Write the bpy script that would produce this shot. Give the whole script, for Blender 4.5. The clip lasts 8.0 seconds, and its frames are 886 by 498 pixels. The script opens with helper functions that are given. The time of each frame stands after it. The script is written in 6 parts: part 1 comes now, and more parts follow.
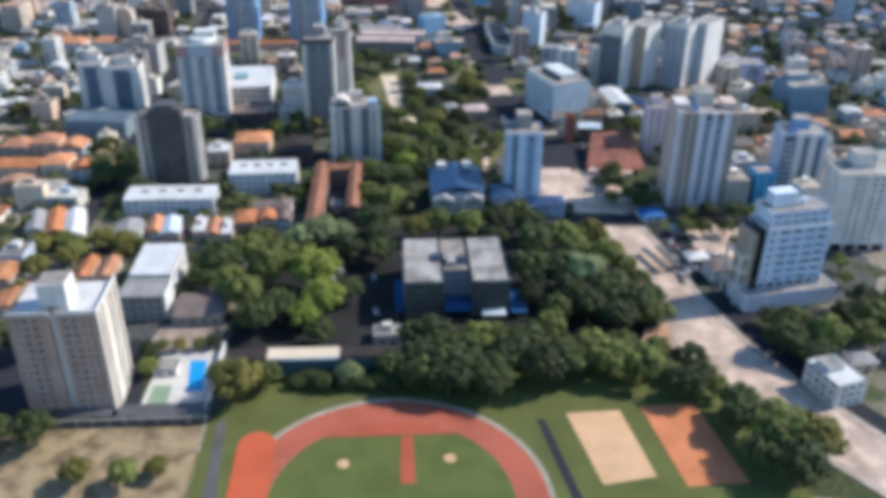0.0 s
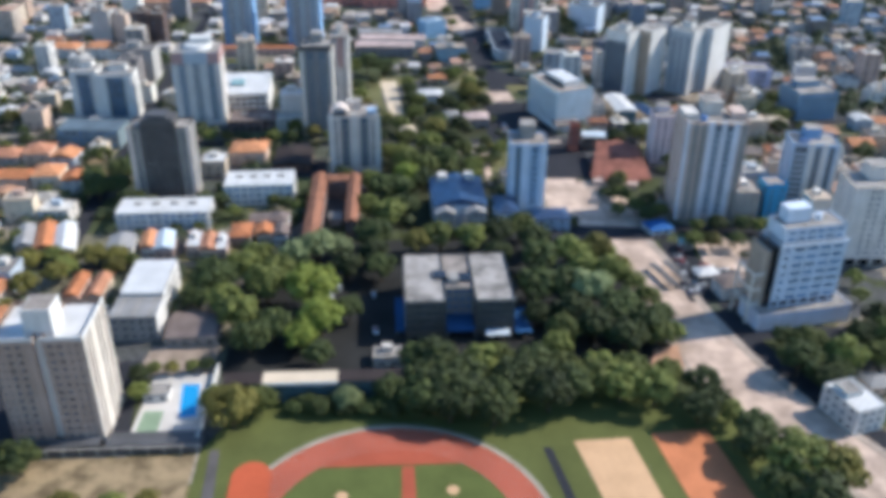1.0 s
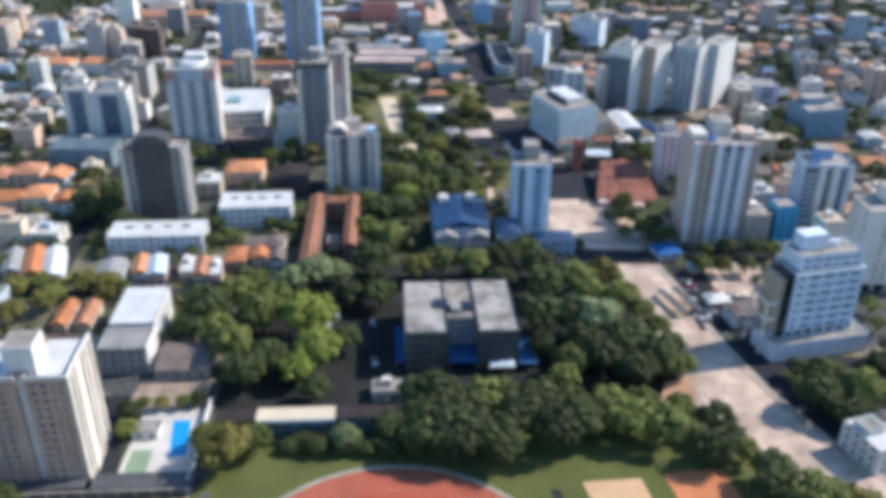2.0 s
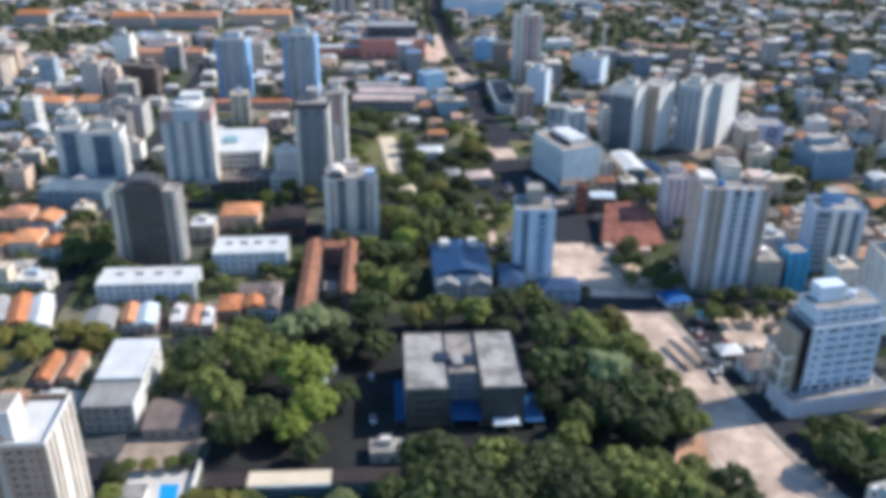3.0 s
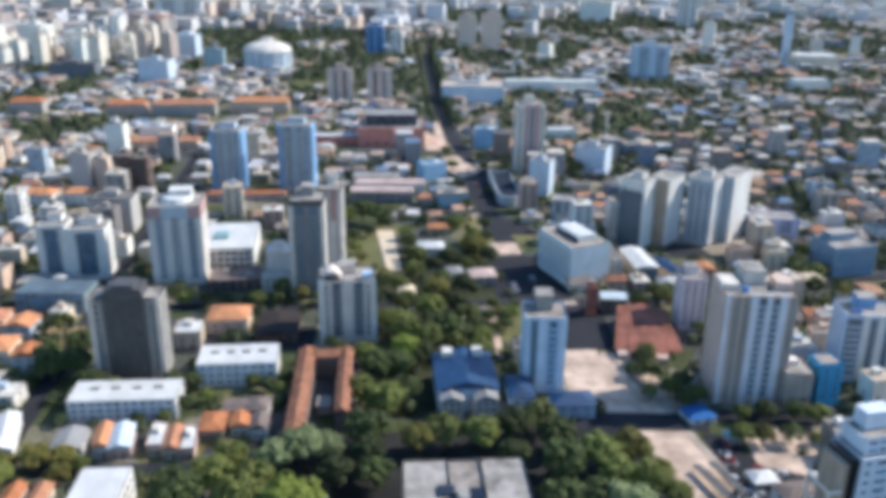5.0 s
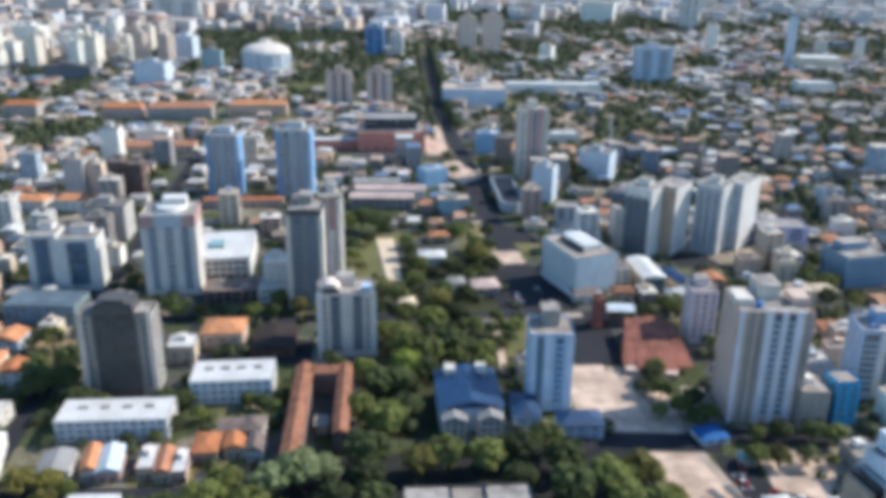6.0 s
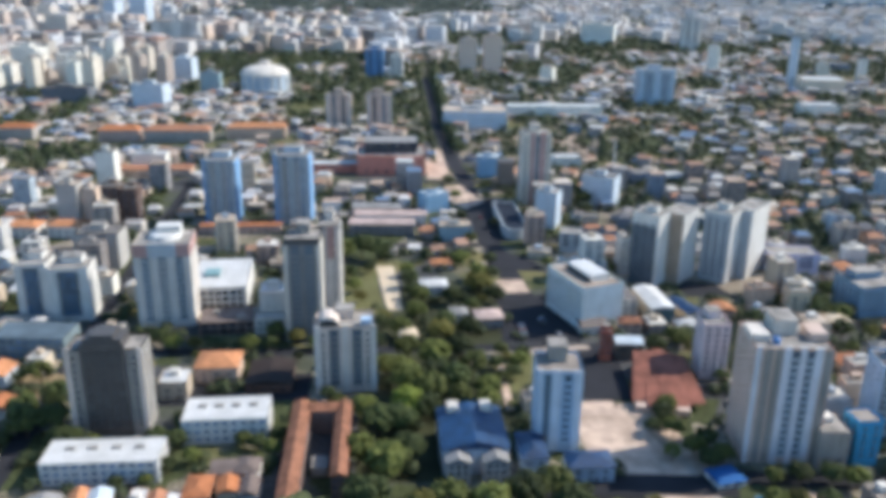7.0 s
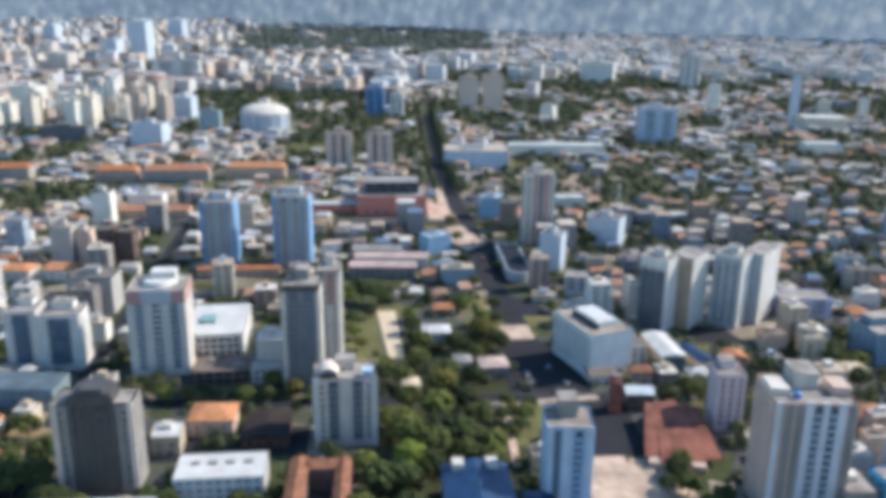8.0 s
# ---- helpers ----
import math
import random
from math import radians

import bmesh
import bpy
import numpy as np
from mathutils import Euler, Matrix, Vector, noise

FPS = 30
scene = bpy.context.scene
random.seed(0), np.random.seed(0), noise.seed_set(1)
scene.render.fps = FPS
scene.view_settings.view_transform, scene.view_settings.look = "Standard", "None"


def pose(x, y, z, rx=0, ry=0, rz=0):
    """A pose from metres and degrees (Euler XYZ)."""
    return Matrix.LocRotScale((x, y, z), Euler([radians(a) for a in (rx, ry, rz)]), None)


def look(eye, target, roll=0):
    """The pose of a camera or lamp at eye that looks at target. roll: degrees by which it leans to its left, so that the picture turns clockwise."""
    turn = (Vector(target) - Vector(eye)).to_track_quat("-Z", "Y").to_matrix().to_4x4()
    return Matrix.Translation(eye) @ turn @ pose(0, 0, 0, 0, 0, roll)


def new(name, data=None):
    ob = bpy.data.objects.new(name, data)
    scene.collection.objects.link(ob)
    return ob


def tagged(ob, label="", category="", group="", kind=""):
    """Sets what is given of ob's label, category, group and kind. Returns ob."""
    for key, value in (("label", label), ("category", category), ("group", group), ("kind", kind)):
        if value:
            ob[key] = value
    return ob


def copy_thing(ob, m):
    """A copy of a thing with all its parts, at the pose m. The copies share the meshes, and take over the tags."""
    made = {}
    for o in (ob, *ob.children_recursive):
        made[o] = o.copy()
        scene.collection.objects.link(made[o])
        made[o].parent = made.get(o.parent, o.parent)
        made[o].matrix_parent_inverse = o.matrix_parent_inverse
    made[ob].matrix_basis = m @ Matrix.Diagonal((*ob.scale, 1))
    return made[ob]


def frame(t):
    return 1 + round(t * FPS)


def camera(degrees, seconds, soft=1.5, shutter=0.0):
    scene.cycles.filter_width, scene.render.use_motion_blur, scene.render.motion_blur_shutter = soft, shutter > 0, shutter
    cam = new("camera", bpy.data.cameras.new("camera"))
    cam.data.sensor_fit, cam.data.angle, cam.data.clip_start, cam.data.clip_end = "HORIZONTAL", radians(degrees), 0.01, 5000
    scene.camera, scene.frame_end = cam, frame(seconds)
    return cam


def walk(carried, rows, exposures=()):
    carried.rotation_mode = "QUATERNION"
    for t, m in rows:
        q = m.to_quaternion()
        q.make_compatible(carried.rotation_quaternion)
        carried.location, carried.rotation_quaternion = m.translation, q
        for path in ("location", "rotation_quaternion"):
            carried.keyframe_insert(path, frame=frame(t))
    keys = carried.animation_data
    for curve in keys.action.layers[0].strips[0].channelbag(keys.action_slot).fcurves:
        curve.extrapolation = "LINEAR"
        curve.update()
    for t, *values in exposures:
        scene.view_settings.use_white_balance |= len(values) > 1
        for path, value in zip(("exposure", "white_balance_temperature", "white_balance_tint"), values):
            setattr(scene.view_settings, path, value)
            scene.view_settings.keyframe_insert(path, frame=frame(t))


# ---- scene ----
cam = camera(54.1, 8.0, soft=6.0)
METRES, EYE, TILT, LEAN, TURN = 115.0, 185.0, 0.0, 0.0, -3.6
ROWS = [
    (0.0, 0.0, 0.0, 0.0, 0.3, -28.42, -0.56),
    (0.5, -0.0044, 0.0588, 0.0015, 0.27, -28.43, -0.53),
    (1.0, -0.0095, 0.1175, 0.0026, 0.23, -28.43, -0.53),
    (2.5, -0.0218, 0.3008, 0.0066, 0.15, -26.97, -0.54),
    (3.0, -0.0273, 0.3645, 0.0092, 0.09, -25.76, -0.57),
    (3.5, -0.0326, 0.4289, 0.0114, 0.02, -24.37, -0.58),
    (4.0, -0.0363, 0.4938, 0.0134, -0.0, -22.98, -0.58),
    (4.5, -0.0421, 0.5591, 0.015, -0.06, -21.58, -0.59),
    (5.0, -0.0479, 0.6247, 0.0165, -0.1, -20.65, -0.6),
    (6.5, -0.0644, 0.8096, 0.0189, -0.15, -20.61, -0.65),
    (7.0, -0.0711, 0.8728, 0.0214, -0.18, -19.37, -0.65),
    (7.5, -0.0797, 0.9364, 0.0241, -0.23, -17.51, -0.64),
    (8.0, -0.0881, 0.9954, 0.0266, -0.24, -17.03, -0.63),
]
walk(cam, [(t, pose(0, 0, EYE, TILT, LEAN, TURN) @ pose(METRES * x, METRES * y, METRES * z, 90 + pitch, roll, yaw)) for t, x, y, z, yaw, pitch, roll in ROWS],
     exposures=[(0.0, 0.70, 6370, 13.2), (3.0, 0.80, 6400, 13.2), (5.0, 0.78, 6440, 12.4), (8.0, 0.68, 6650, 11.6)])

# ---- light: late-morning sun from the right ----
SUN_EL, SUN_AZ = 40.0, 16.0   # azimuth from +x towards +y
to_sun = Vector((math.cos(radians(SUN_EL)) * math.cos(radians(SUN_AZ)),
                 math.cos(radians(SUN_EL)) * math.sin(radians(SUN_AZ)),
                 math.sin(radians(SUN_EL))))
world = bpy.data.worlds.new("sky")
scene.world = world
world.use_nodes = True
wn, wl = world.node_tree.nodes, world.node_tree.links
sky = wn.new("ShaderNodeTexSky")
sky.sky_type = "NISHITA"
sky.sun_disc = False
sky.sun_elevation, sky.sun_rotation = radians(SUN_EL), radians(90 - SUN_AZ)
sky.air_density, sky.dust_density, sky.ozone_density = 1.0, 0.5, 4.0
deep = wn.new("ShaderNodeHueSaturation")
deep.inputs["Hue"].default_value = 0.495
deep.inputs["Saturation"].default_value = 1.13
wl.new(sky.outputs["Color"], deep.inputs["Color"])
wl.new(deep.outputs["Color"], wn["Background"].inputs["Color"])
wn["Background"].inputs["Strength"].default_value = 0.15
lamp = bpy.data.lights.new("sun", "SUN")
lamp.energy, lamp.angle, lamp.color = 3.7, radians(0.55), (1.0, 0.965, 0.88)
sun = new("sun", lamp)
sun.matrix_world = look(to_sun * 900, (0, 0, 0))

# ---- materials ----
def nodes_of(name):
    m = bpy.data.materials.new(name)
    m.use_nodes = True
    n, l = m.node_tree.nodes, m.node_tree.links
    return m, n, l, n["Principled BSDF"]


def ramp(n, stops, constant=False):
    r = n.new("ShaderNodeValToRGB")
    if constant:
        r.color_ramp.interpolation = "CONSTANT"
    els = r.color_ramp.elements
    while len(els) < len(stops):
        els.new(0.5)
    for e, (p, c) in zip(els, stops):
        e.position, e.color = p, (*c, 1)
    return r


def mult(n, l, a, b, f=1.0, mode="MULTIPLY"):
    mx = n.new("ShaderNodeMix")
    mx.data_type, mx.blend_type = "RGBA", mode
    mx.inputs["Factor"].default_value = f
    for sock, s in ((mx.inputs[6], a), (mx.inputs[7], b)):
        if isinstance(s, tuple):
            sock.default_value = (*s, 1)
        else:
            l.new(s, sock)
    return mx.outputs[2]


def surface(name, cols, rough=0.8, coarse=0.12, fine=2.0, dark=0.72, grain=0.85, bump=0.15, metal=0.0,
            streak=0.0, by="object", coords="Object", rows=0.0):
    """A weathered surface. cols: one colour, or several from which each object (or island) takes one."""
    m, n, l, b = nodes_of(name)
    tc = n.new("ShaderNodeTexCoord")
    if len(cols) > 1:
        src = n.new("ShaderNodeObjectInfo").outputs["Random"] if by == "object" else n.new("ShaderNodeNewGeometry").outputs["Random Per Island"]
        r = ramp(n, [(i / len(cols), c) for i, c in enumerate(cols)], True)
        l.new(src, r.inputs[0])
        col = r.outputs[0]
    else:
        col = cols[0]
    n1, n2 = n.new("ShaderNodeTexNoise"), n.new("ShaderNodeTexNoise")
    n1.inputs["Scale"].default_value, n1.inputs["Detail"].default_value = coarse, 5
    n2.inputs["Scale"].default_value, n2.inputs["Detail"].default_value = fine, 3
    for k in (n1, n2):
        l.new(tc.outputs[coords], k.inputs["Vector"])
    r1 = ramp(n, [(0.32, (dark, dark, dark * 0.98)), (0.62, (1, 1, 1))])
    r2 = ramp(n, [(0.3, (grain, grain, grain)), (0.7, (1.06, 1.06, 1.05))])
    l.new(n1.outputs[0], r1.inputs[0])
    l.new(n2.outputs[0], r2.inputs[0])
    col = mult(n, l, col, r1.outputs[0])
    col = mult(n, l, col, r2.outputs[0])
    if streak:
        mp = n.new("ShaderNodeMapping")
        mp.inputs["Scale"].default_value = (1.4, 1.4, 0.06)
        l.new(tc.outputs[coords], mp.inputs["Vector"])
        n3 = n.new("ShaderNodeTexNoise")
        n3.inputs["Scale"].default_value, n3.inputs["Detail"].default_value = 1.0, 4
        l.new(mp.outputs[0], n3.inputs["Vector"])
        r3 = ramp(n, [(0.35, (1 - streak,) * 3), (0.6, (1, 1, 1))])
        l.new(n3.outputs[0], r3.inputs[0])
        col = mult(n, l, col, r3.outputs[0])
    height = n2.outputs[0]
    if rows:
        wv = n.new("ShaderNodeTexWave")
        wv.inputs["Scale"].default_value, wv.inputs["Distortion"].default_value = rows, 0.6
        l.new(tc.outputs[coords], wv.inputs["Vector"])
        r4 = ramp(n, [(0.0, (0.78, 0.76, 0.74)), (0.5, (1, 1, 1))])
        l.new(wv.outputs["Fac"], r4.inputs[0])
        col = mult(n, l, col, r4.outputs[0])
        height = wv.outputs["Fac"]
    l.new(col, b.inputs["Base Color"]) if not isinstance(col, tuple) else None
    bp = n.new("ShaderNodeBump")
    bp.inputs["Strength"].default_value, bp.inputs["Distance"].default_value = bump, 0.08
    l.new(height, bp.inputs["Height"])
    l.new(bp.outputs[0], b.inputs["Normal"])
    b.inputs["Roughness"].default_value, b.inputs["Metallic"].default_value = rough, metal
    b.inputs["Specular IOR Level"].default_value = 0.5 if rough < 0.75 else 0.2
    return m


def glass(name, col, rough=0.12):
    m, n, l, b = nodes_of(name)
    tc, nz = n.new("ShaderNodeObjectInfo"), n.new("ShaderNodeTexNoise")
    r = ramp(n, [(0.0, tuple(c * 0.5 for c in col)), (1.0, tuple(min(1, c * 1.8) for c in col))])
    l.new(tc.outputs["Random"], r.inputs[0])
    l.new(r.outputs[0], b.inputs["Base Color"])
    nz.inputs["Scale"].default_value = 0.6
    bp = n.new("ShaderNodeBump")
    bp.inputs["Strength"].default_value, bp.inputs["Distance"].default_value = 0.05, 0.05
    l.new(nz.outputs[0], bp.inputs["Height"])
    l.new(bp.outputs[0], b.inputs["Normal"])
    b.inputs["Roughness"].default_value = rough
    b.inputs["Specular IOR Level"].default_value = 0.6
    return m


M_BEIGE = surface("beige_render", [(0.46, 0.335, 0.27)], streak=0.2, dark=0.85)
M_WHITE = surface("white_paint", [(0.72, 0.695, 0.655)], streak=0.15, dark=0.86)
# White tinted blue, with the sky-lit shade of the fronts mixed in.
M_BLUEWHITE = surface("blue_shade_white", [(0.66, 0.72, 0.80)], streak=0.15, dark=0.86)
M_SHEETDARK = surface("dark_grey_sheet", [(0.115, 0.115, 0.12)], dark=0.65, rows=0.9)
M_OFFWHITE = surface("offwhite_render", [(0.7, 0.635, 0.565)], streak=0.22, dark=0.82)
M_PALEBLUE = surface("pale_blue_paint", [(0.50, 0.60, 0.70)], streak=0.15, dark=0.86)
M_BLUE = surface("blue_paint", [(0.15, 0.31, 0.54)], streak=0.15, dark=0.85)
M_MIDBLUE = surface("mid_blue_paint", [(0.24, 0.42, 0.66)], streak=0.15, dark=0.85)
M_GREY = surface("grey_render", [(0.36, 0.335, 0.305)], streak=0.22, dark=0.8)
M_DARKGREY = surface("dark_grey_cladding", [(0.088, 0.082, 0.08)], streak=0.2, dark=0.8, rough=0.6)
M_TAUPE = surface("taupe_render", [(0.64, 0.48, 0.4)], streak=0.2, dark=0.85)
M_PINK = surface("pink_render", [(0.74, 0.63, 0.64)], streak=0.18, dark=0.85)
M_SLATE = surface("slate_render", [(0.29, 0.28, 0.27)], streak=0.22, dark=0.8)
M_DUSTBLUE = surface("dusty_blue_paint", [(0.42, 0.46, 0.49)], streak=0.15, dark=0.84)
M_GREYBLUE = surface("grey_blue_paint", [(0.5, 0.545, 0.58)], streak=0.15, dark=0.86)
M_PINKBROWN = surface("pinkish_brown_render", [(0.52, 0.32, 0.29)], streak=0.15, dark=0.85)
M_DULLTEAL = surface("dull_teal_render", [(0.22, 0.28, 0.30)], streak=0.2, dark=0.8)
M_BAYGREY = surface("dark_bay_panels", [(0.12, 0.15, 0.17)], streak=0.15, dark=0.8, rough=0.5)
M_BLUETEAL = surface("blue_teal_paint", [(0.22, 0.33, 0.43)], streak=0.15, dark=0.82)
M_LIGHTTAUPE = surface("light_taupe_render", [(0.74, 0.62, 0.535)], streak=0.2, dark=0.85)
M_DECK = surface("brown_deck_render", [(0.24, 0.17, 0.145)], streak=0.2, dark=0.7)
M_NAVY = surface("dark_navy_membrane", [(0.016, 0.024, 0.040)], dark=0.7, rough=0.9)
M_SKYPAINT = surface("sky_blue_paint", [(0.45, 0.59, 0.75)], streak=0.15, dark=0.86)
M_TURQUOISE = surface("turquoise_paint", [(0.10, 0.42, 0.46)], streak=0.15, dark=0.84)
M_CYAN = surface("bright_blue_paint", [(0.06, 0.36, 0.62)], streak=0.12, dark=0.88)
M_DARKROOF = surface("dark_brown_roof_sheet", [(0.045, 0.033, 0.030)], dark=0.7, rows=0.9)
M_BROWN = surface("brown_render", [(0.16, 0.10, 0.08)], streak=0.2, dark=0.8)
M_TANWALL = surface("tan_render", [(0.46, 0.36, 0.28)], streak=0.2, dark=0.82)
M_BRICK = surface("brick_red_render", [(0.52, 0.16, 0.10)], streak=0.15, dark=0.8)
M_REDFRONT = surface("bright_red_render", [(0.82, 0.31, 0.23)], streak=0.15, dark=0.85)
M_DARKPANEL = surface("dark_blue_grey_panels", [(0.11, 0.14, 0.17)], streak=0.15, dark=0.8, rough=0.5)
M_LILACWHITE = surface("lilac_white_render", [(0.76, 0.74, 0.77)], streak=0.15, dark=0.86)
M_TEAL = surface("teal_paint", [(0.22, 0.38, 0.40)], streak=0.15, dark=0.82)
M_DARKTEAL = surface("dark_teal_render", [(0.07, 0.13, 0.15)], streak=0.2, dark=0.7)
M_LILAC = surface("lilac_paint", [(0.58, 0.57, 0.72)], streak=0.12, dark=0.85)
M_CREAM = surface("cream_render", [(0.66, 0.56, 0.42)], streak=0.18, dark=0.84)
M_CREAMWHITE = surface("cream_white_render", [(0.74, 0.665, 0.57)], streak=0.15, dark=0.85)
M_OLIVE = surface("olive_concrete", [(0.15, 0.14, 0.12)], streak=0.25, dark=0.75)
M_ROOFCONC = surface("stained_roof_concrete", [(0.38, 0.345, 0.31)], coarse=0.16, dark=0.40, grain=0.8)
M_ROOFSTAINED = surface("brown_stained_roof", [(0.34, 0.29, 0.25)], coarse=0.2, dark=0.5, grain=0.75)
M_ROOFBLUEMID = surface("mid_blue_sheet", [(0.025, 0.10, 0.24)], dark=0.8, rows=0.9)
M_ROOFWHITE = surface("white_roof_sheet", [(0.66, 0.65, 0.63)], dark=0.8, rough=0.5, rows=0.9)
M_ROOFGREY = surface("fibre_cement_sheet", [(0.33, 0.32, 0.31)], dark=0.7, rows=0.9)
M_ROOFBLUE = surface("blue_roof_sheet", [(0.010, 0.052, 0.14)], coarse=0.3, dark=0.5, rows=0.9, rough=0.5)
M_ROOFPALE = surface("pale_blue_roof_sheet", [(0.54, 0.62, 0.67)], dark=0.8, rows=0.9)
M_ROOFBROWN = surface("worn_brown_sheet", [(0.22, 0.17, 0.15)], dark=0.6, rows=0.9)
M_ROOFTEAL = surface("blue_green_roof_sheet", [(0.13, 0.18, 0.22)], dark=0.65, rows=0.9)
M_ROOFPINK = surface("faded_pink_tiles", [(0.60, 0.45, 0.40)], dark=0.7, rows=1.2)
M_ROOFBLUEBRIGHT = surface("bright_blue_sheet", [(0.02, 0.12, 0.34)], dark=0.85, rows=0.9)
M_CLAY = surface("clay_tiles", [(0.58, 0.22, 0.095), (0.50, 0.19, 0.085), (0.66, 0.29, 0.14), (0.52, 0.24, 0.14)], coarse=0.3, dark=0.65, rows=1.6)
M_CLAYDARK = surface("weathered_clay_tiles", [(0.33, 0.145, 0.085)], coarse=0.25, dark=0.55, rows=1.6)
M_WARMWHITE = surface("warm_white_render", [(0.77, 0.7, 0.635)], streak=0.18, dark=0.84)
M_TEALWHITE = surface("teal_white_paint", [(0.62, 0.70, 0.72)], streak=0.15, dark=0.86)
M_RUST = surface("red_brown_tiles", [(0.30, 0.115, 0.08)], coarse=0.13, dark=0.45, rows=1.2)
M_HOUSEWALL = surface("house_render", [(0.72, 0.67, 0.61), (0.62, 0.5, 0.38), (0.78, 0.75, 0.7), (0.44, 0.39, 0.35), (0.7, 0.5, 0.38), (0.48, 0.54, 0.6), (0.8, 0.76, 0.7), (0.72, 0.61, 0.47), (0.3, 0.26, 0.24), (0.58, 0.41, 0.34)], streak=0.2, dark=0.8)
M_HOUSEROOF = surface("mixed_house_roofs", [(0.522, 0.225, 0.108), (0.306, 0.288, 0.270), (0.594, 0.585, 0.567), (0.468, 0.252, 0.153), (0.153, 0.140, 0.135), (0.450, 0.180, 0.090), (0.630, 0.621, 0.603), (0.216, 0.180, 0.162), (0.450, 0.414, 0.369)], coarse=0.3, dark=0.65, rows=1.4)
M_FLATROOF = surface("flat_roofs", [(0.586, 0.531, 0.46), (0.34, 0.297, 0.259), (0.699, 0.657, 0.594), (0.208, 0.189, 0.176), (0.52, 0.423, 0.335), (0.662, 0.612, 0.536)], coarse=0.2, dark=0.6)
M_FRAME = surface("white_window_frame", [(0.72, 0.72, 0.70)], dark=0.9, rough=0.5)
M_GLASS = glass("window_glass", (0.035, 0.045, 0.06))
M_GLASSBLUE = glass("blue_window_glass", (0.05, 0.12, 0.22))
M_DEEPGLASS = glass("deep_blue_glass", (0.085, 0.11, 0.13), 0.2)
M_BLACKGLASS = glass("black_curtain_glass", (0.012, 0.014, 0.018), 0.08)
M_TANK = surface("blue_tank_plastic", [(0.05, 0.18, 0.42)], rough=0.45, dark=0.9)
# Asphalt set darker than bare tar, to carry building shadow as well.
M_ASPHALT = surface("asphalt", [(0.028, 0.029, 0.035)], rough=0.95, coarse=0.08, fine=1.2, dark=0.75, coords="Object")
M_PAVE = surface("pale_worn_paving", [(0.60, 0.445, 0.345)], coarse=0.09, fine=0.25, dark=0.55, grain=0.78)
M_WORNASPHALT = surface("worn_asphalt", [(0.11, 0.10, 0.095)], coarse=0.05, fine=0.5, dark=0.6)
M_SIDEWALK = surface("dark_paving_slabs", [(0.43, 0.345, 0.28)], coarse=0.1, fine=0.8, dark=0.6)
M_CONCRETE = surface("worn_concrete_paving", [(0.19, 0.17, 0.165)], coarse=0.08, fine=0.6, dark=0.6)
M_KERB = surface("kerb_concrete", [(0.33, 0.30, 0.23)])
M_GRASS = surface("mown_grass", [(0.110, 0.122, 0.036)], coarse=0.07, fine=1.5, dark=0.75, grain=0.75, rough=0.95)
M_MEADOW = surface("meadow_grass", [(0.17, 0.165, 0.070)], coarse=0.03, fine=0.4, dark=0.6, grain=0.75, rough=0.95)
M_PITCH = surface("pitch_turf", [(0.098, 0.118, 0.032)], coarse=0.1, fine=1.5, dark=0.8, grain=0.8, rough=0.95)
M_DRYGRASS = surface("dry_grass", [(0.32, 0.235, 0.135)], coarse=0.16, fine=1.2, dark=0.38, rough=0.95)
M_SAND = surface("court_sand", [(0.58, 0.36, 0.20)], coarse=0.1, fine=1.5, dark=0.85, rough=0.95)
M_CLAYCOURT = surface("orange_clay_court", [(0.56, 0.20, 0.09)], coarse=0.1, fine=1.0, dark=0.8, rough=0.95)
M_TRACK = surface("red_track_rubber", [(0.37, 0.085, 0.045)], coarse=0.07, fine=1.0, dark=0.8, rough=0.9)
M_LOBE = surface("bright_red_rubber", [(0.47, 0.098, 0.042)], coarse=0.07, fine=1.0, dark=0.85, rough=0.9)
M_LINE = surface("faded_white_line", [(0.55, 0.45, 0.40)], dark=0.8)
M_GREENCOURT = surface("green_court", [(0.22, 0.30, 0.20)], dark=0.85)
M_TERRACE = surface("pale_terrace", [(0.56, 0.52, 0.47)], dark=0.8)
M_CREAMSOIL = surface("cream_sand", [(0.62, 0.50, 0.36)], coarse=0.1, dark=0.85)
M_TANSOIL = surface("tan_soil", [(0.36, 0.275, 0.21)], coarse=0.15, dark=0.55)
M_CLAYSOIL = surface("reddish_soil", [(0.48, 0.27, 0.17)], coarse=0.1, dark=0.7)
# Soil colour lowered so the shade under park trees reads deeper.
M_PARKSHADESOIL = surface("park_soil_with_shade", [(0.044, 0.048, 0.021)], coarse=0.08, fine=1.0, dark=0.55)
M_BARK = surface("bark", [(0.10, 0.075, 0.05)], coarse=1.0, fine=6.0, dark=0.6, bump=0.5)
M_CAR = surface("car_paint", [(0.75, 0.75, 0.75), (0.03, 0.03, 0.035), (0.35, 0.36, 0.38), (0.6, 0.6, 0.62), (0.25, 0.02, 0.02), (0.04, 0.08, 0.2)], rough=0.3, dark=0.95, grain=0.98, bump=0.0)
M_RUBBER = surface("tyre_rubber", [(0.02, 0.02, 0.02)])
M_FARWALL = surface("far_render", [(0.62, 0.57, 0.51), (0.5, 0.42, 0.35), (0.7, 0.66, 0.62), (0.36, 0.34, 0.34), (0.6, 0.43, 0.33), (0.42, 0.49, 0.55), (0.7, 0.58, 0.45), (0.3, 0.25, 0.22), (0.54, 0.46, 0.42), (0.26, 0.3, 0.36)], by="island", coords="Object", coarse=0.02, fine=0.35, dark=0.85, grain=0.55)
